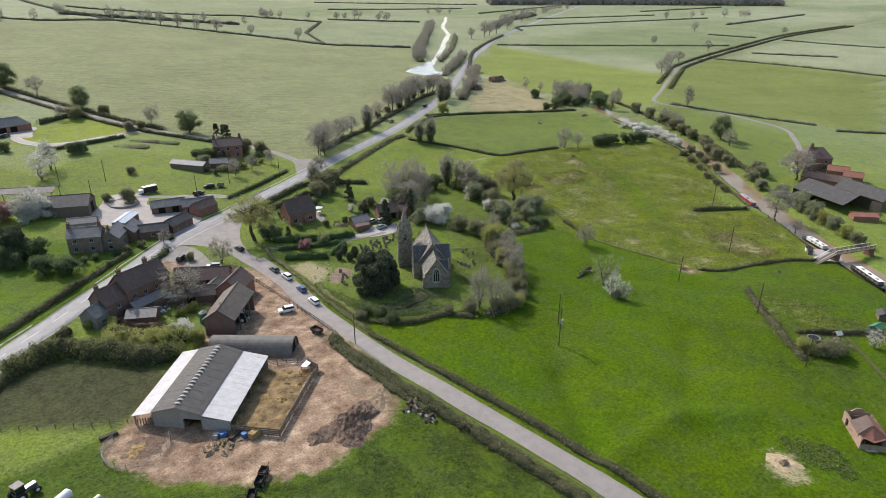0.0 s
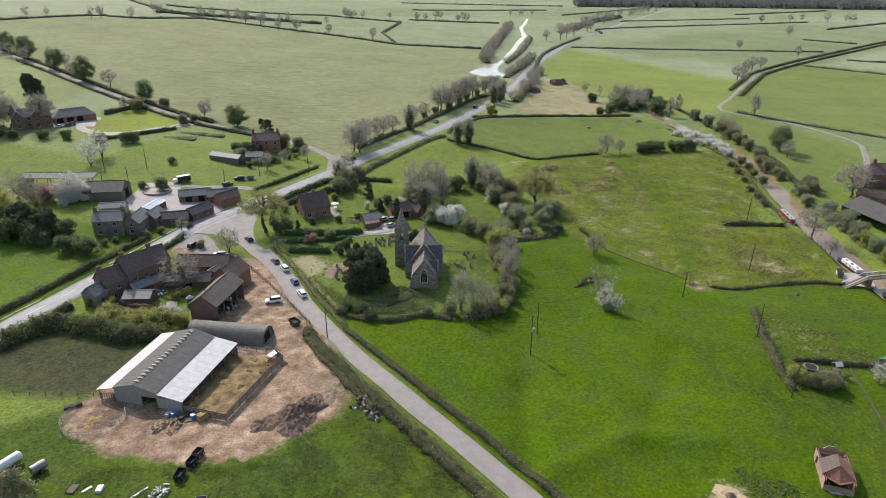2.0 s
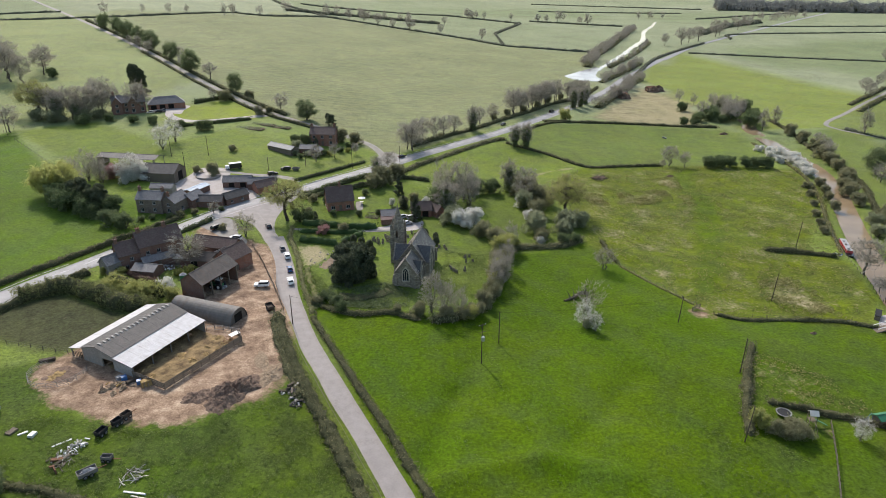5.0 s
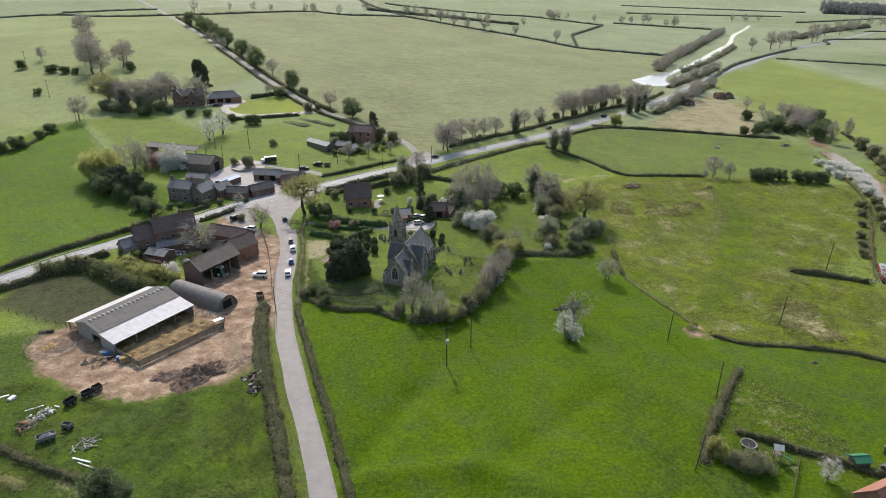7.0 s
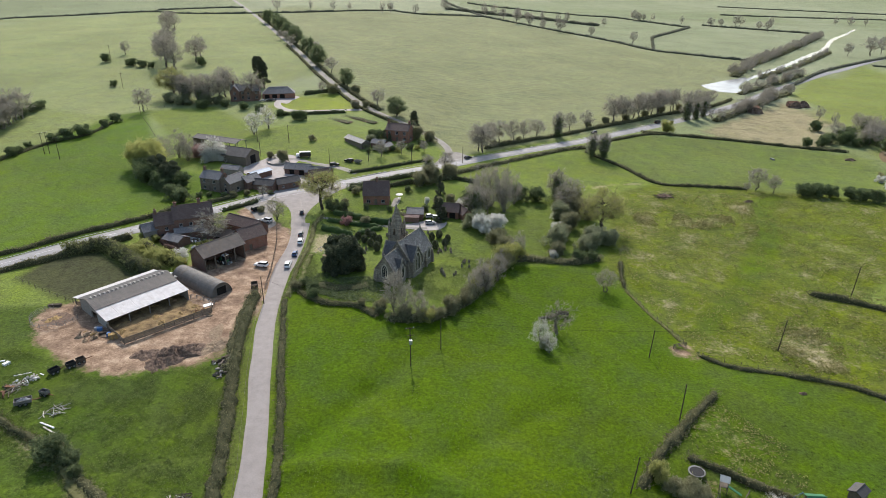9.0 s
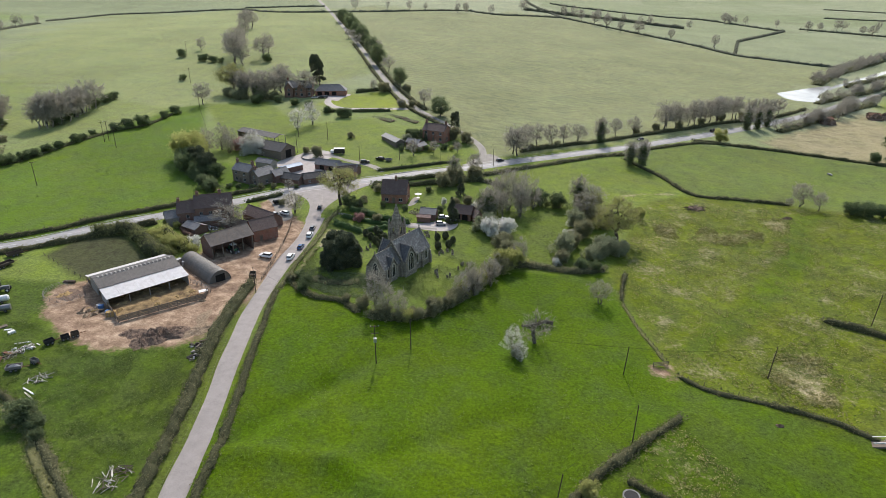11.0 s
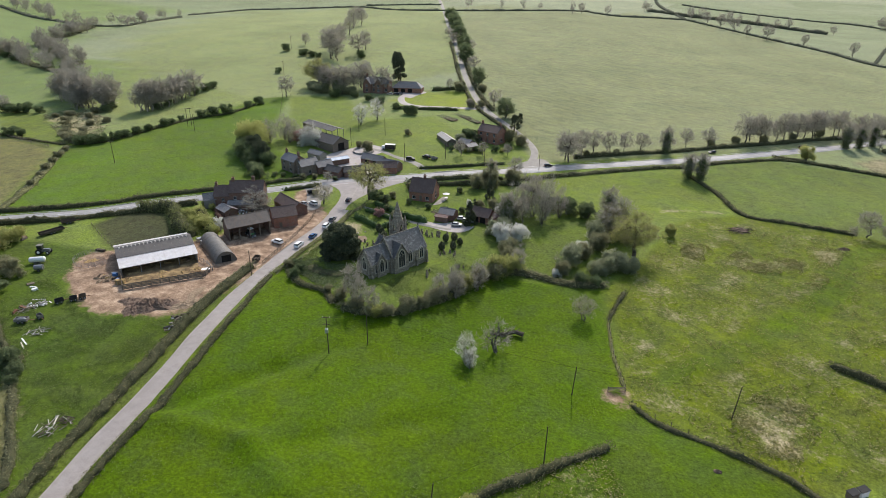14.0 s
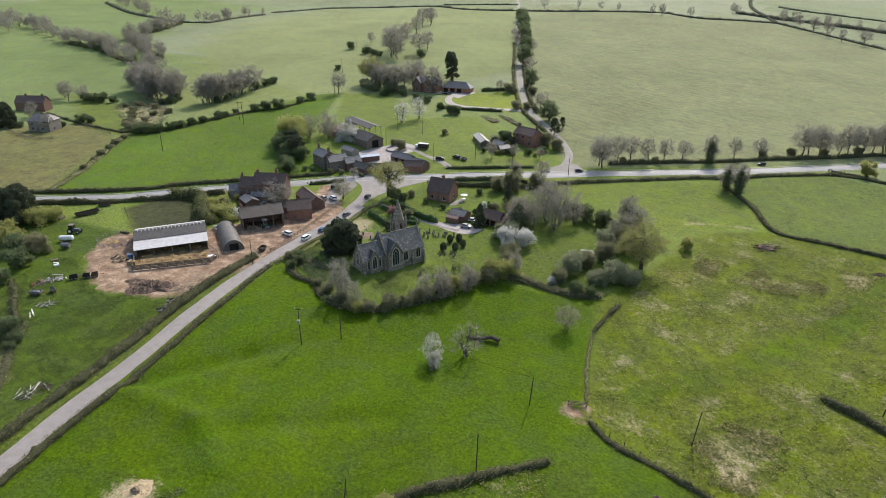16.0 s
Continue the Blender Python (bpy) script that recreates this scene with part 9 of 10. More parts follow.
def tractor(x, y, turn, label, paint, roof_paint):
    root = thing("tractor", x, y, turn, label, "tractor")
    g = Geo()
    g.box(0.9, 0, 0.7, 1.9, 0.8, 0.8, 0, 0, 0.92)
    part("bonnet", g, paint, root)
    g = Geo()
    g.box(-0.7, 0, 0.8, 1.5, 1.4, 0.6)
    part("chassis", g, paint, root)
    g = Geo()
    g.box(-0.7, 0, 1.4, 1.4, 1.4, 1.2, 0, 0, 0.92)
    part("cab", g, M_GLASS, root)
    g = Geo()
    g.box(-0.7, 0, 2.6, 1.5, 1.5, 0.16)
    part("cab_roof", g, roof_paint, root)
    for px, r, w, half in ((-1.0, 0.85, 0.45, 1.15), (1.4, 0.55, 0.32, 1.0)):
        for s in (-1, 1):
            t = Geo()
            t.tube((px, s * half - s * w, r), (px, s * half, r), r, r, 14)
            wh = part("wheel", t, M_BLACK, root)
            h = Geo()
            h.tube((px, s * half, r), (px, s * half + s * 0.02, r), r * 0.5, r * 0.45, 10)
            part("rim", h, M_WHITE, wh)


tractor(28.2, 133.2, 150, "dark tractor parked in the open cart shed", M_GREENP, M_WHITE)
car(39.6, 221.2, 20, M_CARBLACK, "black off-road car parked on the track", "suv")
car(44.4, 226.4, 160, M_CARBLACK, "black off-road car with a trailer behind it", "suv")
trailer(48.2, 226.0, 165, 2.6, 1.6, "small dark trailer on the grass by the track", M_HURDLE)
tractor(-14.2, 95.4, 30, "old dark tractor on the paddock", M_CARGREY, M_HURDLE)


def minibus():
    root = thing("horse_lorry", 25.6, 229.4, 12, "black and white horse lorry by the track", "lorry")
    root.matrix_basis = root.matrix_basis @ Matrix.Scale(0.85, 4)
    g = Geo()
    g.box(0, 0, 0.6, 5.4, 2.2, 1.2)
    part("lower_body", g, M_CARBLACK, root)
    g = Geo()
    g.box(0, 0, 1.8, 5.3, 2.15, 0.9, 0, 0, 0.97)
    part("upper_body", g, M_GLASS, root)
    g = Geo()
    g.box(0, 0, 2.7, 5.4, 2.2, 0.12)
    part("roof", g, M_WHITE, root)
    g = Geo()
    g.box(-3.5, 0, 0.6, 1.7, 2.1, 1.3, 0, 0, 0.9)
    part("cab", g, M_WHITE, root)
    wheels(root, (-3.2, 1.6), 1.1, 0.42)


minibus()


def tank():
    root = thing("tank_trailer", -10.0, 90.4, 38, "white cylindrical tank on a trailer", "tank")
    root.matrix_basis = root.matrix_basis @ Matrix.Scale(0.78, 4)
    g = Geo()
    g.tube((-2.3, 0, 1.5), (2.3, 0, 1.5), 1.0, 1.0, 18)
    part("barrel", g, M_WHITE, root, smooth=False)
    for s in (-1, 1):
        e = Geo()
        e.tube((s * 2.3, 0, 1.5), (s * 2.65, 0, 1.5), 0.98, 0.55, 18)
        part("end_cap", e, M_WHITE, root)
    f = Geo()
    f.box(0, 0, 0.4, 4.6, 0.9, 0.2)
    part("chassis", f, M_POLE, root)
    wheels(root, (-0.6, 0.6), 0.95, 0.42)
    root2 = thing("water_bowser", -5.6, 87.6, 35, "grey galvanised water bowser", "tank")
    g = Geo()
    g.tube((-1.1, 0, 1.0), (1.1, 0, 1.0), 0.75, 0.75, 14)
    part("barrel", g, M_STEEL, root2)
    wheels(root2, (0,), 0.85, 0.36)


tank()


# ---- farmyard clutter ----
def boxes_pile(name, places, size, mat, label, category, seed, group=""):
    prng = random.Random(seed)
    for x, y in places:
        root = thing(name, x, y, prng.uniform(0, 180), label, category, group)
        g = Geo()
        sx, sy, sz = (s * prng.uniform(0.8, 1.2) for s in size)
        g.box(0, 0, -0.05, sx, sy, sz, 0, prng.uniform(-6, 6), 0.9)
        part("block", g, mat, root)


def bales():
    root = thing("straw_bale", 19.4, 92.0, 28, "large square straw bale by the barn", "bale")
    g = Geo()
    g.box(0, 0, 0, 2.3, 1.2, 1.2, 0, 0, 0.97)
    part("straw", g, M_STRAW, root)
    for s in (-0.7, 0, 0.7):
        t = Geo()
        t.box(s, 0, -0.005, 0.03, 1.215, 1.205, 0, 0, 0.975)
        part("twine", t, M_BLUE, root)
    for x, y, t, s in ((27.2, 130.5, 40, 1.2), (25.3, 129.8, 60, 1.2), (36, 104, 0, 0.8), (14.2, 93.2, 10, 0.8), (12.8, 92.4, 60, 0.8), (15.0, 91.6, 80, 0.9), (11.6, 91.3, 20, 0.8), (13.6, 90.2, 100, 0.7), (45.2, 97.2, 30, 1.1)):
        r = thing("straw_heap", x, y, t, "loose heap of straw on bare ground", "straw", "straw heaps")
        h = Geo()
        h.heap(0, 0, 0, 1.3 * s, 0.8 * s, 0.6 * s, random.Random(int(x * 10)), 9, 0.45)
        part("straw", h, M_CHAFF, r)


bales()


def floor_patch(name, ring_pts, mat, label, height, seed, grid=0.5):
    """An uneven layer inside an outline, such as straw in a pen."""
    prng = random.Random(seed)
    xs, ys = [p[0] for p in ring_pts], [p[1] for p in ring_pts]
    nx, ny = int((max(xs) - min(xs)) / grid) + 2, int((max(ys) - min(ys)) / grid) + 2
    g, index = Geo(), {}
    ox, oy = ring_pts[0]
    root = thing(name, ox, oy, 0, label, "litter")
    oz = Z(ox, oy)
    X = np.array([[min(xs) + i * grid for i in range(nx)] for _ in range(ny)])
    Y = np.array([[min(ys) + j * grid] * nx for j in range(ny)])
    d = away(X, Y, ring_pts)
    for j in range(ny):
        for i in range(nx):
            if d[j, i] < 0.3:
                edge = min(1.0, max(0.0, (0.3 - d[j, i] + 0.9 * noise.noise((X[j, i] * 0.4, Y[j, i] * 0.4, 7.0))) / 1.6))
                index[i, j] = len(g.v)
                g.v.append((X[j, i] - ox, Y[j, i] - oy, Z(X[j, i], Y[j, i]) - oz - 0.16 + 0.2 * edge + edge * height * (0.5 + 0.9 * noise.noise((X[j, i] * 0.55, Y[j, i] * 0.55, seed)) + prng.uniform(-0.2, 0.2))))
    for i, j in list(index):
        q = [(i, j), (i + 1, j), (i + 1, j + 1), (i, j + 1)]
        if all(k in index for k in q):
            g.f.append(tuple(index[k] for k in q))
    part("layer", g, mat, root, smooth=True)


def mound(name, x, y, turn, rx, ry, high, mat, label, seed, group="", rough=0.5):
    """A heap with a ragged foot and a lumpy top."""
    root = thing(name, x, y, turn, label, "heap", group)
    n, rings = 56, 18
    g = Geo()
    g.v.append((0, 0, high))
    for j in range(1, rings + 1):
        for i in range(n):
            a, r = 2 * math.pi * i / n, j / rings
            edge = 1 + 0.35 * noise.noise((math.cos(a) * 1.6, math.sin(a) * 1.6, seed)) + 0.16 * noise.noise((math.cos(a) * 5, math.sin(a) * 5, seed + 3.0))
            px, py = rx * edge * r * math.cos(a), ry * edge * r * math.sin(a)
            lump = noise.noise((px * 0.9, py * 0.9, seed)) * 0.6 + noise.noise((px * 2.4, py * 2.4, seed + 1.0)) * 0.35 + noise.noise((px * 6, py * 6, seed)) * 0.15
            h = high * max(0.0, 1 - r * r) ** 0.8 * (1 + rough * 1.6 * lump) + high * 0.25 * rough * lump * (1 - r) - 0.14 * r ** 4
            g.v.append((px, py, h))
    g.f += [(0, 1 + i, 1 + (i + 1) % n) for i in range(n)]
    for j in range(rings - 1):
        for i in range(n):
            p, q = 1 + j * n + i, 1 + j * n + (i + 1) % n
            g.f.append((p, p + n, q + n, q))
    part("heap_body", g, mat, root)


floor_patch("pen_litter", [(9.6, 100.4), (22.6, 90.4), (35.4, 105.4), (21.5, 117.0)], M_PEN, "brown trodden bedding with golden straw in the pen", 0.35, 5)
mound("pen_litter", 2.0, 98.5, 10, 4.4, 3.6, 0.14, M_MUCK, "dark trampled litter in the small pen", 79.0, rough=0.9)
mound("pen_straw", 1.4, 98.2, 40, 2.6, 1.7, 0.22, M_STRAW, "straw scattered in the small pen", 89.0, rough=0.9)

for i, (sx, sy, sr) in enumerate(((14.5, 100.5, 1.6), (18.6, 98.2, 1.2), (24.0, 101.5, 1.9), (28.5, 104.0, 1.3), (21.0, 106.5, 1.5), (30.6, 107.2, 1.6), (19.8, 94.8, 1.3), (32.4, 104.6, 1.2), (31.2, 102.6, 0.9), (33.6, 106.4, 0.9), (26.4, 99.6, 1.5), (22.4, 97.4, 0.9), (17.4, 96.8, 1.0), (29.0, 101.2, 1.0))):
    mound("straw_heap", sx, sy, 50 * i, sr, sr * 0.7, 0.42, M_STRAW, "loose heap of straw in the cattle pen", 11.0 + i, "straw heaps in the pen", 0.9)
mound("manure_heap", 35.6, 86.8, 40, 5.4, 4.0, 0.95, M_MUCK, "dark lumpy spread manure heap", 9.0, rough=0.9)
mound("manure_heap", 33.4, 83.2, 100, 3.2, 2.4, 0.5, M_MUCK, "low dark spread of manure", 19.0, rough=1.1)
mound("spilled_straw", 42.4, 91.4, 60, 4.6, 2.6, 0.35, M_CHAFF, "loose straw spread over bare ground", 29.0, rough=0.8)
mound("spilled_straw", 40.6, 97.0, 100, 3.8, 1.6, 0.2, M_CHAFF, "loose straw spread over bare ground", 39.0, rough=0.9)
mound("manure_heap", 29.0, 86.4, 20, 3.4, 2.2, 0.35, M_MUCK, "low dark spread of manure", 21.0, rough=1.2)
mound("hay_ring", 93.4, 41.8, 20, 2.9, 3.2, 0.2, M_HAY, "round patch of pale trampled hay", 69.0, rough=0.8)
floor_patch("feed_bank", [(13, 94.5), (17, 91.5), (18, 93), (14, 96)], M_DIRT, "low bank of trodden earth", 0.4, 14)
hay_root = thing("hay_bale", 93.6, 41.8, 0, "half-eaten brown round bale of hay", "bale")
hg = Geo()
hg.heap(0, 0, 0.1, 1.0, 0.8, 0.8, random.Random(70), 12, 0.25)
part("hay", hg, M_DIRT, hay_root)


def feeder(x, y):
    root = thing("ring_feeder", x, y, 0, "rusty round cattle feeder", "feeder")
    for h in (0.45, 0.85, 1.2):
        g = Geo()
        for r, z in ((0.97, -0.03), (1.03, -0.03), (1.03, 0.03), (0.97, 0.03)):
            g.v += [(r * math.cos(2 * math.pi * i / 14), r * math.sin(2 * math.pi * i / 14), h + z) for i in range(14)]
        g.f += [(k * 14 + i, k * 14 + (i + 1) % 14, (k + 1) % 4 * 14 + (i + 1) % 14, (k + 1) % 4 * 14 + i) for k in range(4) for i in range(14)]
        part("hoop", g, M_RUST, root)
    for i in range(10):
        g = Geo()
        a = 2 * math.pi * i / 10
        g.tube((math.cos(a), math.sin(a), 0.1), (math.cos(a), math.sin(a), 1.2), 0.025, 0.025, 4)
        part("bar", g, M_RUST, root)


feeder(33.2, 105.0)


def trough(x, y, turn):
    root = thing("covered_creep", x, y, turn, "small pen shelter with a white top", "shelter")
    g = Geo()
    g.box(0, 0, 1.0, 2.2, 1.3, 0.1, 0, 3)
    part("top", g, M_WHITE, root)
    for sx in (-1, 1):
        for sy in (-1, 1):
            p = Geo()
            p.box(sx * 1.0, sy * 0.55, 0, 0.08, 0.08, 1.05)
            part("leg", p, M_STEEL, root)


trough(34.4, 107.2, 35)
for bx, by, bt, sx, sy, sz, mt, nm, lb in ((16.5, 93.7, 35, 2.8, 0.8, 0.6, M_POLE, "feed_trough", "dark feed trough by the barn"), (14.6, 94.6, 20, 1.1, 0.9, 0.9, M_BLUE, "plastic_drum", "blue plastic drums by the barn"), (13.6, 95.0, 50, 1.0, 0.8, 0.7, M_SCRAP, "plastic_bag", "pale plastic feed sacks"), (17.7, 92.8, 15, 0.9, 0.9, 0.8, M_BLUE, "plastic_drum", "blue plastic drum by the barn"),
                                    (-2.0, 104.0, 10, 3.0, 0.8, 0.6, M_POLE, "feed_trough", "dark trough in the small pen"), (20.6, 121.6, 20, 2.2, 1.6, 1.4, M_SCRAP, "grey_implement", "grey implement behind the barn"), (17.5, 122.8, 70, 1.6, 1.2, 1.1, M_CARSILVER, "grey_implement", "pale implement behind the barn"),
                                    (8.6, 76.9, 30, 3.2, 0.3, 0.14, M_WHITE, "white_beam", "white beam lying on the grass"), (3.2, 79.8, 70, 1.4, 0.9, 0.5, M_WHITE, "white_tub", "white tub lying on the grass"), (-0.6, 81.4, 60, 1.8, 1.2, 0.3, M_WOOD, "pallet", "timber pallet on the grass"), (1.4, 80.6, 30, 1.6, 0.4, 0.2, M_WHITE, "white_beam", "white board on the grass"),
                                    (22.9, 62.8, -20, 3.8, 0.3, 0.2, M_WHITE, "white_beam", "pale beam lying in rough grass"), (24.0, 61.6, -26, 3.6, 0.25, 0.18, M_CREAM, "white_beam", "pale beam lying in rough grass")):
    ob_root = thing(nm, bx, by, bt, lb, nm.split("_")[-1])
    bg = Geo()
    bg.box(0, 0, -0.03, sx, sy, sz, 0, 0, 0.94)
    part("body", bg, mt, ob_root)


def scrap_heap(x, y, n, spread, seed, mats, label, size=0.8):
    """Broken things thrown together: each piece a small bent slab or bar."""
    prng = random.Random(seed)
    root = thing("scrap_heap", x, y, prng.uniform(0, 90), label, "scrap", "scrap heaps")
    for i in range(n):
        g = Geo()
        a, r = prng.uniform(0, 6.28), spread * math.sqrt(prng.random())
        s = size * prng.uniform(0.4, 1.3)
        g.box(r * math.cos(a), r * 0.6 * math.sin(a), prng.uniform(-0.05, 0.3), s * prng.uniform(0.8, 2.2), s * prng.uniform(0.3, 0.8), s * prng.uniform(0.15, 0.6), prng.uniform(0, 180), prng.uniform(-22, 22), prng.uniform(0.6, 1.0))
        part("piece", g, mats[i % len(mats)], root)


scrap_heap(46.4, 85.4, 26, 2.0, 21, (M_HURDLE, M_POLE, M_BLACK, M_SCRAP, M_POLE, M_WOOD), "heap of grey scrap metal beside the hedge")
scrap_heap(47.6, 81.6, 26, 2.2, 22, (M_SCRAP, M_BLACK, M_HURDLE, M_POLE, M_WOOD), "heap of dark scrap metal beside the hedge", 0.6)
scrap_heap(11.4, 75.2, 34, 2.3, 24, (M_WHITE, M_VENT, M_SCRAP, M_VENT), "heap of dirty white plastic wrapping", 0.5)
scrap_heap(9.6, 73.2, 26, 2.4, 25, (M_VENT, M_SCRAP, M_WOOD, M_WHITE), "heap of pale plastic and rubbish", 0.5)
scrap_heap(9.6, 71.4, 14, 1.7, 26, (M_POLE, M_WOOD, M_RUST), "heap of dark old timber")


def stick_heap(x, y, n, spread, seed, mats, label):
    """Poles and boards thrown across one another, each a piece of its own."""
    prng = random.Random(seed)
    root = thing("timber_heap", x, y, prng.uniform(0, 90), label, "timber", "timber heaps")
    for i in range(n):
        g = Geo()
        a, r = prng.uniform(0, 6.28), spread * math.sqrt(prng.random())
        px, py, w, long = r * math.cos(a), r * 0.7 * math.sin(a), prng.uniform(0, 3.14), prng.uniform(0.5, 1.5)
        dx, dy, rise = long * math.cos(w), long * math.sin(w), prng.uniform(-0.2, 0.3)
        high = 0.12 + 0.5 * max(0.0, 1 - r / spread) * prng.random()
        g.tube((px - dx, py - dy, high), (px + dx, py + dy, high + rise), prng.uniform(0.04, 0.1), prng.uniform(0.03, 0.08), 5)
        part("pole", g, mats[i % len(mats)], root)


stick_heap(53.6, 46.6, 48, 3.2, 37, (M_WOOD, M_CREAM, M_WOOD, M_POLE, M_VENT), "sprawling heap of broken pale timber beside the hedge")
stick_heap(10.6, 72.6, 22, 2.2, 38, (M_WOOD, M_VENT, M_POLE), "heap of old posts among plastic wrapping")
stick_heap(21.8, 66.6, 26, 2.0, 27, (M_WOOD, M_VENT, M_CREAM, M_SCRAP), "heap of broken pale timber in rough grass")
scrap_heap(12.8, 93.0, 14, 2.0, 28, (M_STRAW, M_DIRT), "clods and straw by the barn", 0.7)


hedge("garden_hedge", [(4.4, 145.6), (6.6, 142.6), (9.4, 140.2), (13.2, 137.8)], 1.7, 1.6, "rounded russet beech hedge in the farmhouse garden", 70, 0.22, M_BEECH, M_BEECH, 0.08)
scrap_heap(12.4, 147.6, 18, 1.9, 41, (M_WHITE, M_SCRAP, M_CARSILVER, M_WOOD), "pale junk heaped behind the farmhouse", 0.9)
scrap_heap(13.8, 149.6, 14, 1.5, 42, (M_CARSILVER, M_WHITE, M_BLUE, M_SCRAP), "pale sheets and junk behind the farmhouse", 0.9)
scrap_heap(18.6, 146.4, 12, 1.6, 43, (M_WOOD, M_SCRAP, M_RUST), "old timber and iron in the farmhouse yard", 0.8)
scrap_heap(28.4, 132.6, 14, 1.8, 44, (M_WOOD, M_SCRAP, M_BLUE, M_RUST), "timber and tools in front of the cart shed", 0.9)
scrap_heap(6.5, 147.5, 12, 1.8, 29, (M_WHITE, M_SCRAP, M_WOOD, M_BLUE), "clutter in the farmhouse garden", 0.7)
scrap_heap(14.6, 146.4, 16, 2.2, 30, (M_WHITE, M_SCRAP, M_WOOD), "clutter in the farmhouse yard", 0.7)
scrap_heap(21.6, 153.4, 12, 1.8, 31, (M_WHITE, M_WOOD, M_SCRAP), "clutter between the ranges", 0.8)
scrap_heap(-29.0, 99.2, 8, 1.4, 32, (M_WOOD, M_RUST), "old implements on the paddock", 0.9)
scrap_heap(-29.6, 96.0, 8, 1.4, 33, (M_POLE, M_WOOD), "old implements on the paddock", 0.9)
scrap_heap(207.4, 127.6, 10, 1.6, 34, (M_SCRAP, M_CARSILVER, M_BLUE, M_WOOD), "small boating clutter on the canal bank", 0.6)


def silo():
    root = thing("feed_hopper", 20.6, 132.6, 0, "green feed hopper on legs", "hopper")
    g = Geo()
    g.tube((0, 0, 2.2), (0, 0, 4.6), 0.85, 0.85, 14)
    part("drum", g, M_GREENP, root)
    g = Geo()
    g.tube((0, 0, 1.1), (0, 0, 2.2), 0.2, 0.85, 14)
    part("cone", g, M_GREENP, root)
    g = Geo()
    g.tube((0, 0, 4.6), (0, 0, 5.1), 0.88, 0.15, 14)
    part("lid", g, M_STEEL, root)
    for i in range(4):
        a = math.pi / 2 * i
        l = Geo()
        l.tube((0.8 * math.cos(a), 0.8 * math.sin(a), -0.2), (0.8 * math.cos(a), 0.8 * math.sin(a), 2.4), 0.05, 0.05, 5)
        part("leg", l, M_STEEL, root)


silo()


# ---- churchyard ----
def gravestones():
    prng = random.Random(11)
    spots = []
    for cx, cy, n, sx, sy in ((75, 158, 24, 5, 3), (62, 145, 12, 4, 3.5), (58, 139, 6, 2, 3), (91, 133, 7, 2.6, 2.2), (88.5, 148, 6, 2.4, 2), (81.5, 160, 7, 2.5, 1.6), (96, 140, 5, 2, 3)):
        for _ in range(n):
            spots.append((cx + prng.uniform(-sx, sx), cy + prng.uniform(-sy, sy)))
    for i, (x, y) in enumerate(spots):
        root = thing("gravestone", x, y, 67 + prng.uniform(-12, 12), "weathered upright stone grave marker", "gravestone", "gravestones")
        g = Geo()
        h, w = prng.uniform(0.7, 1.3), prng.uniform(0.5, 0.75)
        pts = [(0.06, -w / 2, -0.2), (0.06, w / 2, -0.2), (0.06, w / 2, h * 0.8), (0.06, w * 0.28, h * 0.95), (0.06, 0, h), (0.06, -w * 0.28, h * 0.95), (0.06, -w / 2, h * 0.8)]
        g.add(pts + [(-0.06, p[1], p[2]) for p in pts], [tuple(range(7)), tuple(range(7, 14))[::-1]] + [(i2, i2 + 7, (i2 + 1) % 7 + 7, (i2 + 1) % 7) for i2 in range(7)])
        part("slab", g, M_STONE, root)
        b = Geo()
        b.box(0, 0, -0.1, 0.35, w + 0.2, 0.16)
        part("plinth", b, M_STONE, root)


gravestones()
for yx, yy, yh in ((61.9, 154.4, 2.8), (64.5, 157, 3.0), (66.6, 154.2, 3.2), (68.7, 151.8, 3.2), (66.6, 149.4, 3.0), (69, 146.4, 3.2), (64.2, 152.2, 2.8), (84.3, 156.5, 2.8), (85.9, 150, 3.0), (86.4, 158.4, 3.0), (88.6, 152.4, 2.8), (89.2, 156.2, 2.6)):
    plant("clipyew", yx, yy, yh, 1.0, "small clipped yews")
floor_patch("rubble_patch", [(53.5, 142), (56, 148), (60, 150), (63, 146), (59, 140.5), (55, 139)], M_DIRT, "patch of bare stony earth among graves", 0.25, 17)


def field_stones(places, label, seed):
    """Loose rough stones, each a thing of its own."""
    prng = random.Random(seed)
    for x, y in places:
        root = thing("loose_stone", x + prng.uniform(-0.5, 0.5), y + prng.uniform(-0.5, 0.5), prng.uniform(0, 180), label, "stone", "loose stones", sink=0.05)
        g = Geo()
        g.heap(0, 0, 0, prng.uniform(0.25, 0.5), prng.uniform(0.2, 0.4), prng.uniform(0.2, 0.4), prng, 7, 0.35)
        part("stone", g, M_TRACERY, root)


field_stones([(51.6, 143.5), (53, 145), (52.4, 147.4), (54.2, 148.8), (55.4, 146.4), (54, 143.2), (56.2, 150.6), (57.2, 148), (53.2, 150.4), (55.8, 144.2), (57.6, 152), (51.4, 146), (56.6, 146), (54.8, 152.2)], "pale loose stone on worn churchyard ground", 88)

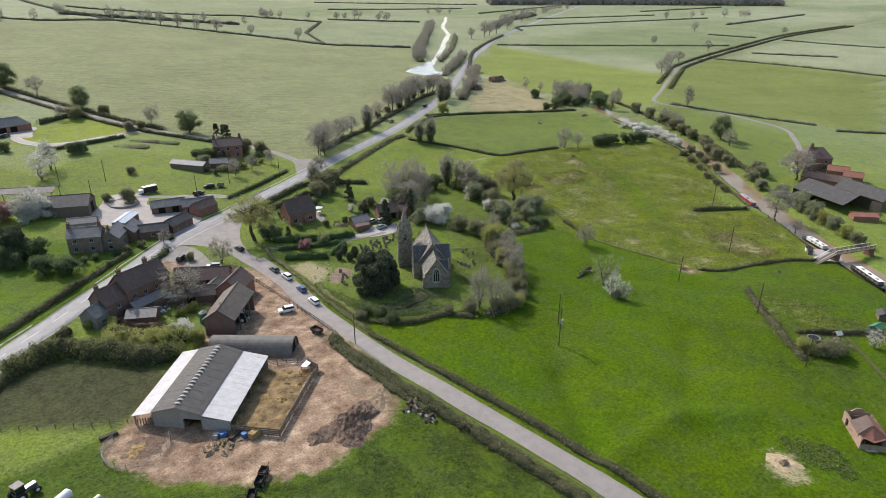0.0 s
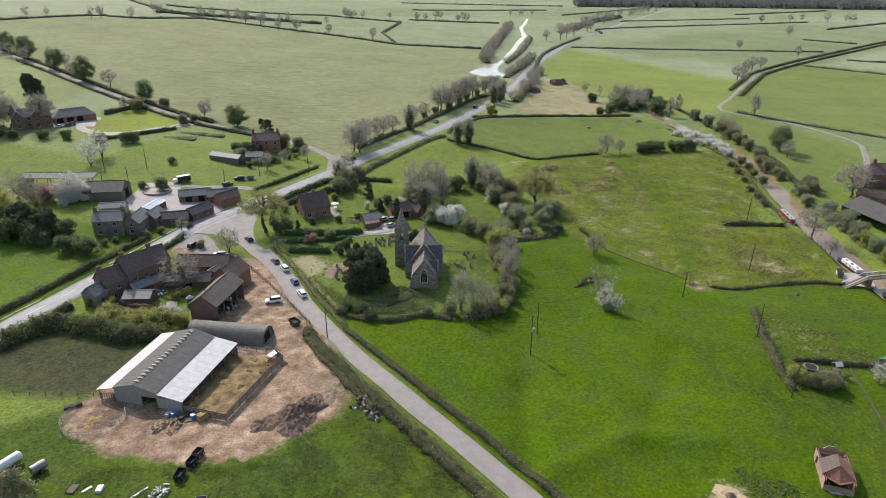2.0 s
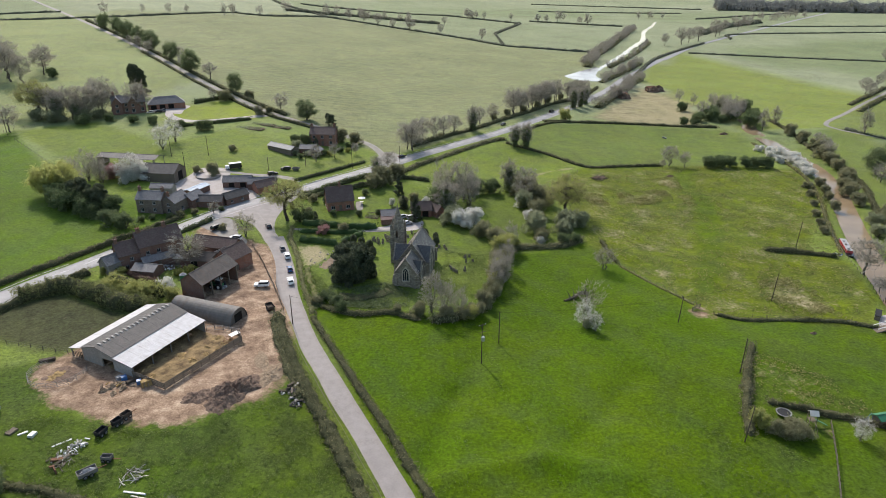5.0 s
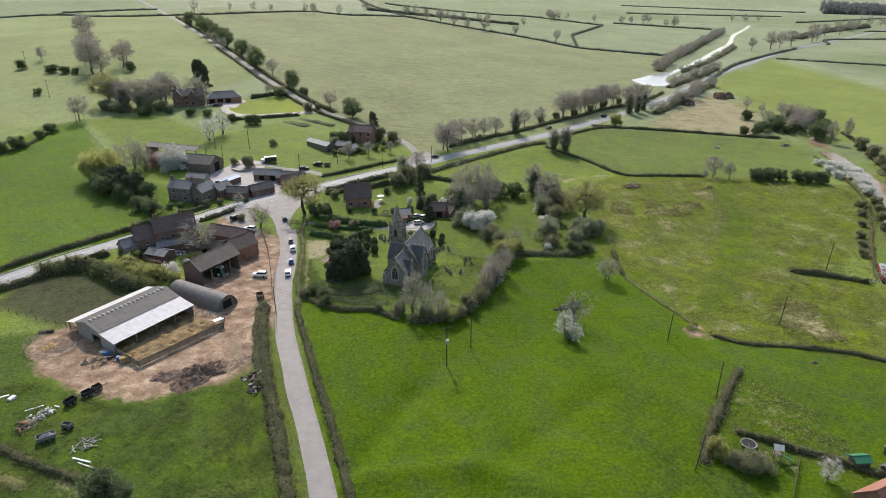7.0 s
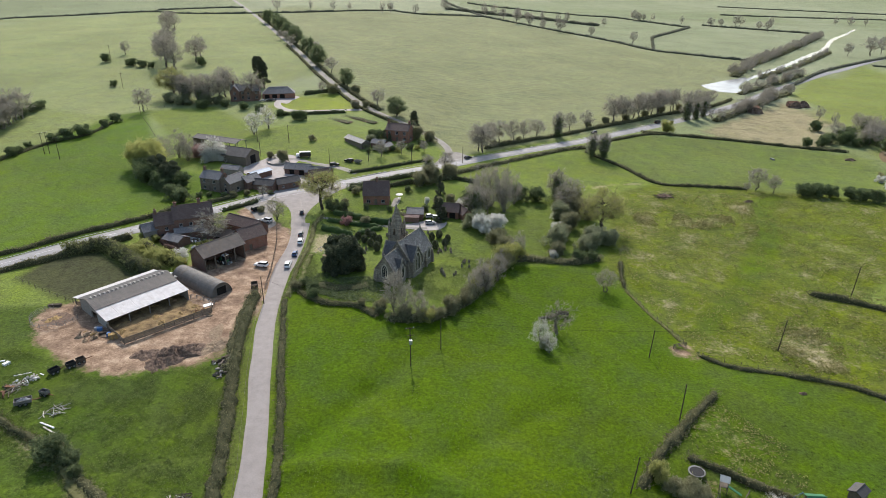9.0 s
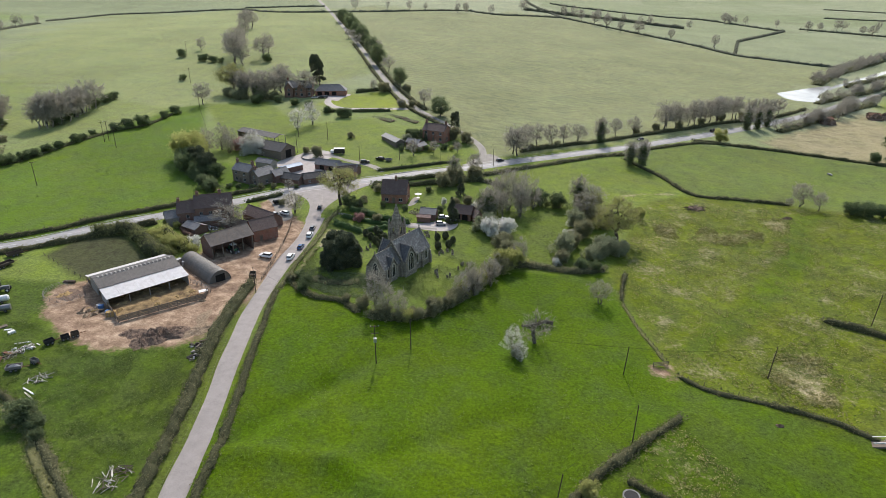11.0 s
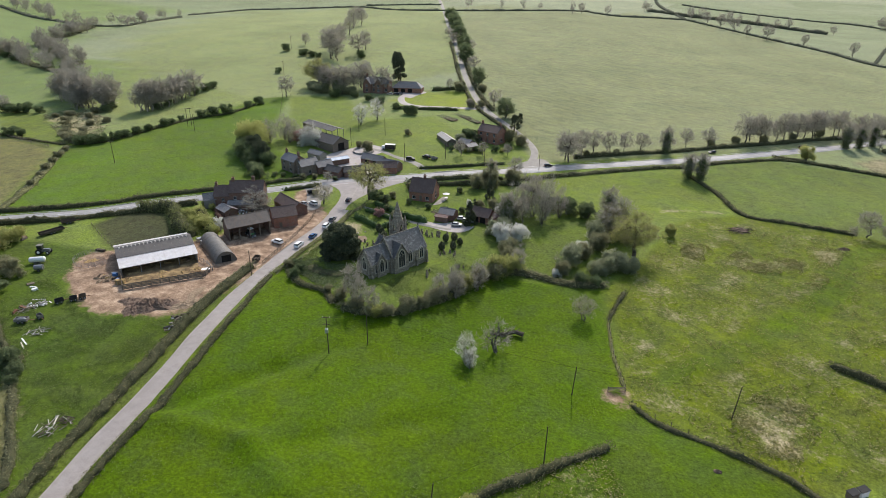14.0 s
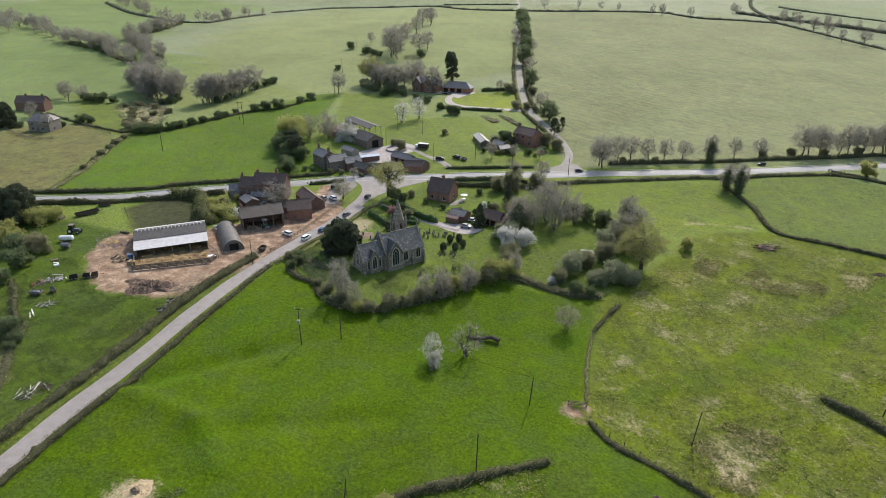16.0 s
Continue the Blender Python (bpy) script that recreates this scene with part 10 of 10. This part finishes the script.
# ---- canal ----
def narrowboat(x, y, turn, L, hull, cabin, top, label):
    root = thing("narrowboat", x, y, turn, label, "boat", "moored narrowboats", Z(x, y) - 0.75)
    n = 10
    g = Geo()
    ring = [(-L / 2, -0.7), (-L / 2 + 0.8, -1.03), (L / 2 - 2.4, -1.03), (L / 2 - 0.9, -0.6), (L / 2, 0), (L / 2 - 0.9, 0.6), (L / 2 - 2.4, 1.03), (-L / 2 + 0.8, 1.03), (-L / 2, 0.7)]
    g.prism(ring, 0, 0.95)
    part("hull", g, hull, root)
    c = Geo()
    c.box(-0.4, 0, 0.95, L - 5.2, 1.8, 0.85, 0, 0, 0.93)
    cab = part("cabin", c, cabin, root)
    r = Geo()
    r.box(-0.4, 0, 1.8, L - 5.1, 1.72, 0.08)
    part("roof", r, top, root)
    k = int((L - 6) / 1.8)
    for s in (-1, 1):
        for i in range(k):
            w = Geo()
            w.box(-(L - 6) / 2 + 0.6 + i * 1.8, s * 0.89, 1.2, 0.7, 0.03, 0.4)
            part("porthole", w, M_GLASS, cab)
    for i in range(3):
        b = Geo()
        b.box(-L / 4 + i * L / 5, 0.2, 1.88, 0.8, 0.5, 0.3)
        part("roof_box", b, M_WOOD if i % 2 else M_SCRAP, root)


narrowboat(213.7, 131.9, 60, 15, M_CARBLACK, M_RED, M_SCRAP, "red narrowboat with a grey roof moored on the canal")
narrowboat(197.5, 96.3, 66, 13, M_CARBLACK, M_CREAM, M_WHITE, "cream narrowboat moored by the bridge")
narrowboat(185.6, 74.6, 61, 15, M_CARBLACK, M_BROWNSHEET, M_WHITE, "maroon and white narrowboat moored below the bridge")
narrowboat(178.0, 61.6, 61, 15, M_CARBLACK, M_GREENP, M_WHITE, "green narrowboat moored below the bridge")


def canal_bridge():
    root = thing("footbridge", 195.6, 84.4, -14, "grey timber footbridge over the canal", "bridge")
    d = Geo()
    d.box(0, 0, 2.2, 15, 2.0, 0.22)
    part("deck", d, M_WOOD, root)
    for i in range(30):
        p = Geo()
        p.box(-7.25 + i * 0.5, 0, 2.42, 0.46, 2.0, 0.05)
        part("plank", p, M_WOOD, root)
    for s in (-1, 1):
        for h in (0.5, 0.85, 1.2):
            r = Geo()
            r.box(0, s * 0.98, 2.42 + h - 0.1, 15, 0.07, 0.13)
            part("rail", r, M_WHITE if h > 1 else M_WOOD, root)
        for i in range(9):
            r = Geo()
            r.box(-7.2 + i * 1.8, s * 0.98, 2.3, 0.12, 0.12, 1.25)
            part("post", r, M_WOOD, root)
        a = Geo()
        a.slab((-7.5, s * 0.98 - 0.05, 3.55), (-7.5, s * 0.98 + 0.05, 3.55), (-13.5, s * 0.98 + 0.05, 1.2), (-13.5, s * 0.98 - 0.05, 1.2), 0.14)
        part("ramp_rail", a, M_WHITE, root)
    a = Geo()
    a.slab((-7.5, -1, 2.42), (-7.5, 1, 2.42), (-13.5, 1, 0.2), (-13.5, -1, 0.2), 0.3)
    part("ramp", a, M_WOOD, root)
    for px in (-6.6, 6.6):
        b = Geo()
        b.box(px, 0, -2.2, 1.2, 2.4, 4.4)
        part("abutment", b, M_BRICKDARK, root)


canal_bridge()
for i, (cx, cy) in enumerate(((189.8, 94.3), (188.1, 92.7))):
    cr = thing("canal_hut", cx, cy, 40, "small white hut by the canal", "hut")
    cg = Geo()
    cg.box(0, 0, -0.1, 1.6, 1.2, 1.4)
    part("wall", cg, M_WHITE if i == 0 else M_WOOD, cr)
    cg = Geo()
    cg.box(0, 0, 1.3, 1.8, 1.4, 0.12, 0, 6)
    part("roof", cg, M_BLACK, cr)


# ---- gardens ----
def trampoline(x, y):
    root = thing("trampoline", x, y, 0, "round garden trampoline with black mat", "trampoline")
    root.matrix_basis = root.matrix_basis @ Matrix.Scale(0.78, 4)
    g = Geo()
    n = 20
    for i in range(n):
        a, b = 2 * math.pi * i / n, 2 * math.pi * (i + 1) / n
        g.add([(1.5 * math.cos(a), 1.5 * math.sin(a), 0.85), (1.5 * math.cos(b), 1.5 * math.sin(b), 0.85), (1.85 * math.cos(b), 1.85 * math.sin(b), 0.88), (1.85 * math.cos(a), 1.85 * math.sin(a), 0.88)], [(0, 1, 2, 3), (3, 2, 1, 0)])
    part("pad", g, M_SCRAP, root)
    m = Geo()
    m.tube((0, 0, 0.8), (0, 0, 0.83), 1.52, 1.52, n)
    part("mat", m, M_BLACK, root)
    for i in range(6):
        a = 2 * math.pi * i / 6
        l = Geo()
        l.tube((1.7 * math.cos(a), 1.7 * math.sin(a), -0.1), (1.7 * math.cos(a), 1.7 * math.sin(a), 0.86), 0.04, 0.04, 5)
        part("leg", l, M_STEEL, root)


trampoline(137.6, 62.4)


def play_tower():
    root = thing("play_tower", 141.0, 59.2, -20, "timber play tower with slide and swing", "play frame")
    for sx in (-0.6, 0.6):
        for sy in (-0.6, 0.6):
            p = Geo()
            p.box(sx, sy, -0.2, 0.1, 0.1, 2.8)
            part("post", p, M_WOOD, root)
    g = Geo()
    g.box(0, 0, 1.2, 1.3, 1.3, 0.08)
    part("platform", g, M_WOOD, root)
    for k in (-1, 1):
        r = Geo()
        r.slab((-0.8, k * 0.8, 2.45), (0.8, k * 0.8, 2.45), (0.8, 0, 3.2), (-0.8, 0, 3.2), 0.06)
        part("roof_slope", r, M_CREAM, root)
    s = Geo()
    s.slab((0.6, -0.25, 1.3), (0.6, 0.25, 1.3), (2.9, 0.25, 0.15), (2.9, -0.25, 0.15), 0.06)
    part("slide", s, M_GREENP, root)
    b = Geo()
    b.tube((-0.6, -0.6, 2.2), (-0.6, -3.4, 2.2), 0.06, 0.06, 6)
    part("swing_beam", b, M_WOOD, root)
    for sx in (-1.3, 0.1):
        l = Geo()
        l.tube((-0.6, -3.4, 2.2), (sx, -3.5, -0.1), 0.05, 0.05, 6)
        part("swing_leg", l, M_WOOD, root)
    for y in (-1.6, -2.5):
        w = Geo()
        w.tube((-0.75, y, 2.2), (-0.75, y, 0.6), 0.01, 0.01, 3)
        w.tube((-0.45, y, 2.2), (-0.45, y, 0.6), 0.01, 0.01, 3)
        w.box(-0.6, y, 0.55, 0.4, 0.18, 0.05)
        part("swing", w, M_BLACK, root)


play_tower()
for gx, gy, gt in ((159, 55, 20), (155, 57.4, 0), (163, 60, 40)):
    gabled("garden_shed", gx, gy, gt, 2.6, 2.0, 1.8, 2.3, M_WOOD, M_FIBRE if gt else M_GREENP, "small timber garden shed", "shed")


def swing_frame(x, y):
    root = thing("swing_frame", x, y, 30, "blue metal garden swing frame", "swing")
    for s in (-1, 1):
        for k in (-0.7, 0.7):
            l = Geo()
            l.tube((s * 1.1, k, -0.1), (s * 1.0, 0, 1.9), 0.03, 0.03, 5)
            part("leg", l, M_BLUE, root)
    b = Geo()
    b.tube((-1.0, 0, 1.9), (1.0, 0, 1.9), 0.03, 0.03, 5)
    part("bar", b, M_BLUE, root)


swing_frame(152.5, 58.0)


def parasol(x, y):
    root = thing("garden_parasol", x, y, 0, "white garden parasol over a table", "parasol")
    g = Geo()
    g.tube((0, 0, 2.05), (0, 0, 2.55), 1.35, 0.04, 8)
    part("canopy", g, M_WHITE, root)
    p = Geo()
    p.tube((0, 0, -0.05), (0, 0, 2.1), 0.03, 0.03, 6)
    part("pole", p, M_WOOD, root)
    t = Geo()
    t.tube((0, 0, 0.7), (0, 0, 0.75), 0.6, 0.6, 12)
    part("table_top", t, M_WHITE, root)


parasol(70.0, 189.2)
patch("garden_terrace", [(67.8, 182), (68.0, 190.5), (70.2, 190.5), (69.8, 184)], M_TRACK, 0.05, "pale paved garden terrace")


def garden_bed(x, y, turn, L, W, label):
    root = thing("garden_bed", x, y, turn, label, "bed")
    g = Geo()
    g.box(0, 0, -0.1, L, W, 0.2, 0, 0, 0.95)
    part("soil", g, M_MUCK, root)
    rng = np.random.default_rng(int(x * 3 + y))
    rows = np.column_stack([rng.uniform(-L / 2, L / 2, int(L * 60)), np.round(rng.uniform(-W / 2, W / 2, int(L * 60)) / 0.7) * 0.7, rng.uniform(0.1, 0.55, int(L * 60))])
    pv, pf = cards(rows, 0.3, rng)
    part("crop", array_mesh("crop", pv, pf, M_GREYLEAF), M_GREYLEAF, root)["kind"] = "stuff"


garden_bed(72, 176.6, -20, 4.5, 2.2, "dark dug garden bed")
garden_bed(28, 285, -30, 14, 4, "grey vegetable garden bed")
garden_bed(40, 287, -30, 14, 3, "grey vegetable garden bed")
garden_bed(34, 291, -30, 12, 3, "grey vegetable garden bed")


def stone_ring(x, y, r):
    root = thing("round_paddock_wall", x, y, 0, "low pale round wall in the farmyard", "wall")
    n = 36
    for i in range(n):
        a = 2 * math.pi * i / n
        g = Geo()
        g.box(r * math.cos(a), r * math.sin(a), -0.2, 0.4, 2 * math.pi * r / n * 0.97, 0.7 + 0.08 * math.sin(i * 5), math.degrees(a))
        part("stone", g, M_BLOCK, root)


stone_ring(16.4, 222.2, 4.4)
# small boxes and bins by houses, rough stones in fields
boxes_pile("trough", [(229.7, 269.2)], (2.2, 0.7, 0.6), M_STEEL, "grey metal water trough in the field", "trough", 5, "water troughs")
for bx, by, br, bh, bm in ((167.6, 210.2, 3.2, 0.7, M_MUCK), (265.8, 273.2, 2.4, 0.9, M_MUCK), (260, 374.2, 4.2, 3.0, M_MUCK), (290.7, 393.1, 4.5, 3.2, M_MUCK), (296.9, 396.1, 4.2, 3.4, M_MUCK), (197.9, 208.4, 1.6, 0.6, M_MUCK), (167, 89.2, 0.8, 0.4, M_MUCK)):
    br_root = thing("brush_heap", bx, by, 0, "dark heap of old brushwood in a field", "heap", "brushwood heaps")
    bg = Geo()
    bg.heap(0, 0, 0, br, br * 0.7, bh, random.Random(int(bx)), 14, 0.45)
    part("brushwood", bg, bm, br_root)
stick_heap(167.6, 210.2, 60, 4.4, 61, (M_POLE, M_OAKBARK, M_POLE), "round heap of dark brushwood in a field")
fallen = thing("fallen_trunk", 118.1, 116.4, 20, "fallen dead trunk with bare branches", "log")
fg = Geo()
fg.tube((-4.0, -0.3, 0.4), (-0.6, -0.2, 0.5), 0.34, 0.4, 8)
fg.tube((-0.6, -0.2, 0.5), (2.2, 0.5, 0.75), 0.4, 0.5, 8)
fg.tube((2.2, 0.5, 0.75), (4.0, -0.2, 0.5), 0.5, 0.62, 8)
part("trunk", fg, M_OAKBARK, fallen)
for i in range(9):
    fb = Geo()
    fb.tube((-2 + i * 0.45, 0, 0.7), (-2.6 + i * 0.7, math.sin(i * 2.1) * 1.8, 1.6 + (i % 3) * 0.7), 0.12, 0.03, 5)
    part("branch", fb, M_BARK, fallen)


# ---- rough growth ----
def stuff(name, rings, count, size, mat, label, seed, long=1.4, tall=0.35):
    """Tufts scattered inside outlines, as one object."""
    rng = np.random.default_rng(seed)
    allc = []
    for ring_pts, n in zip(rings, count):
        a = np.array(ring_pts)
        p = np.column_stack([rng.uniform(a[:, 0].min(), a[:, 0].max(), n * 3), rng.uniform(a[:, 1].min(), a[:, 1].max(), n * 3)])
        p = p[away(p[:, 0], p[:, 1], ring_pts) < 0]
        way = smooth_line(LANE, 4)
        p = p[np.array([np.min(np.hypot(way[:, 0] - x, way[:, 1] - y)) > 5.2 for x, y in p])]
        clump = np.array([noise.noise((x * 0.16, y * 0.16, seed)) * 2 + noise.noise((x * 0.6, y * 0.6, seed)) for x, y in p]) + rng.normal(size=len(p)) * 0.6
        p = p[clump > 0.1][:n]
        allc.append(np.column_stack([p, land(p[:, 0], p[:, 1]) + 0.12]))
    c = np.vstack(allc)
    c = np.repeat(c, 5, axis=0) + rng.normal(size=(len(c) * 5, 3)) * np.array([0.28, 0.28, tall * 0.35])
    pv, pf = cards(c, size, rng, 0, long, 3, 0.45)
    ob = new(name, array_mesh(name, pv, pf, mat))
    return tagged(ob, label, "grass", kind="stuff")


stuff("tussock_grass", [[(137.2, 149.6), (148.6, 106), (183.1, 91.2), (204.7, 122.8), (246, 178), (256, 206), (202.4, 220.7), (151.8, 210.7)], [(140, 80), (148, 84), (156, 72), (156, 61), (146, 63), (138, 69)]], (7000, 400), 0.26, M_TUSSOCK, "pale tussocks of rough grass", 5, 1.4, 0.6)
stuff("brown_scrub", [[(-172, 209), (-140, 194), (-109, 178), (-107, 191), (-127, 216), (-155, 230), (-172, 220)]], (1500,), 0.5, M_SCRUB, "low brown brambles and dead grass in the hollow", 15, 1.6, 0.9)
stuff("rough_herbs", [[(2, 86), (10, 82), (24, 77), (42, 83), (49, 88), (59, 58), (52, 45), (10, 55), (-4, 80)]], (9500,), 0.17, M_WEED, "coarse green weeds and nettles", 6, 1.4, 0.6)
stuff("churchyard_ivy", [[(80, 121), (90, 114), (100.2, 129), (103.2, 143.4), (90, 146.4), (88, 138)], [(50.5, 122), (54, 118), (56, 124), (53, 142), (50.2, 142)]], (2600, 700), 0.2, M_ROUGH, "coarse green growth among the graves", 7)
# Ivy whose dark leaves also stand in for part of the yew's shadow.
stuff("dark_ivy", [[(54, 126), (58, 117.5), (66, 114), (74, 114), (76, 120), (70, 127), (62, 126), (57, 130)]], (2200,), 0.24, M_IVY, "dark ivy and brambles deepening the shadow below the yew", 12)
stuff("weed_patch", [[(97, 36), (101, 33), (105, 38), (105, 44), (100, 47.5), (97.6, 44.5)]], (420,), 0.28, M_ROUGH, "coarse weeds round the hay patch", 8)
stuff("coarse_weeds", [[(104, 47), (112, 60), (122, 63), (130, 58), (136, 50), (126, 40), (118, 45), (110, 44)]], (800,), 0.18, M_WEED, "coarse dark weeds beside the field barn", 13, 1.4, 0.5)
stuff("pasture_tufts", [[(62, 50), (68, 60), (60, 88), (75, 104.6), (95.1, 112.4), (120.9, 143.4), (143.6, 113.4), (146.8, 91.4), (125, 55), (100, 20), (75, 25)]], (2600,), 0.15, M_WEED, "darker tufts in the pasture", 9)
stuff("pale_tufts", [[(151, 188), (156, 193.5), (161, 190), (158.5, 180), (152, 181)], [(161, 180), (168, 194), (186, 193), (185, 184), (172, 178.5)], [(185, 205), (193, 208), (198.5, 205.5), (193.5, 188), (189, 172.5), (185.5, 175), (189.5, 193)], [(166, 107), (176, 122), (184, 127), (185, 110), (180, 97), (171, 98)]], (420, 1000, 520, 1100), 0.3, M_TUSSOCK, "pale dead tussocks in the rough field", 16, 1.6, 0.7)
stuff("dark_tufts", [[(140, 148), (149, 107), (183, 92), (204, 122), (246, 178), (254, 204), (202, 219), (153, 209)]], (4500,), 0.2, M_WEED, "dark rough tufts among dry grass", 14, 1.4, 0.5)
stuff("field_tufts", [[(-55, 104), (-8, 152), (20, 190), (-30, 212), (-80, 262), (-108, 182), (-98, 164)]], (2600,), 0.2, M_WEED, "darker tufts in the sloping field", 10)
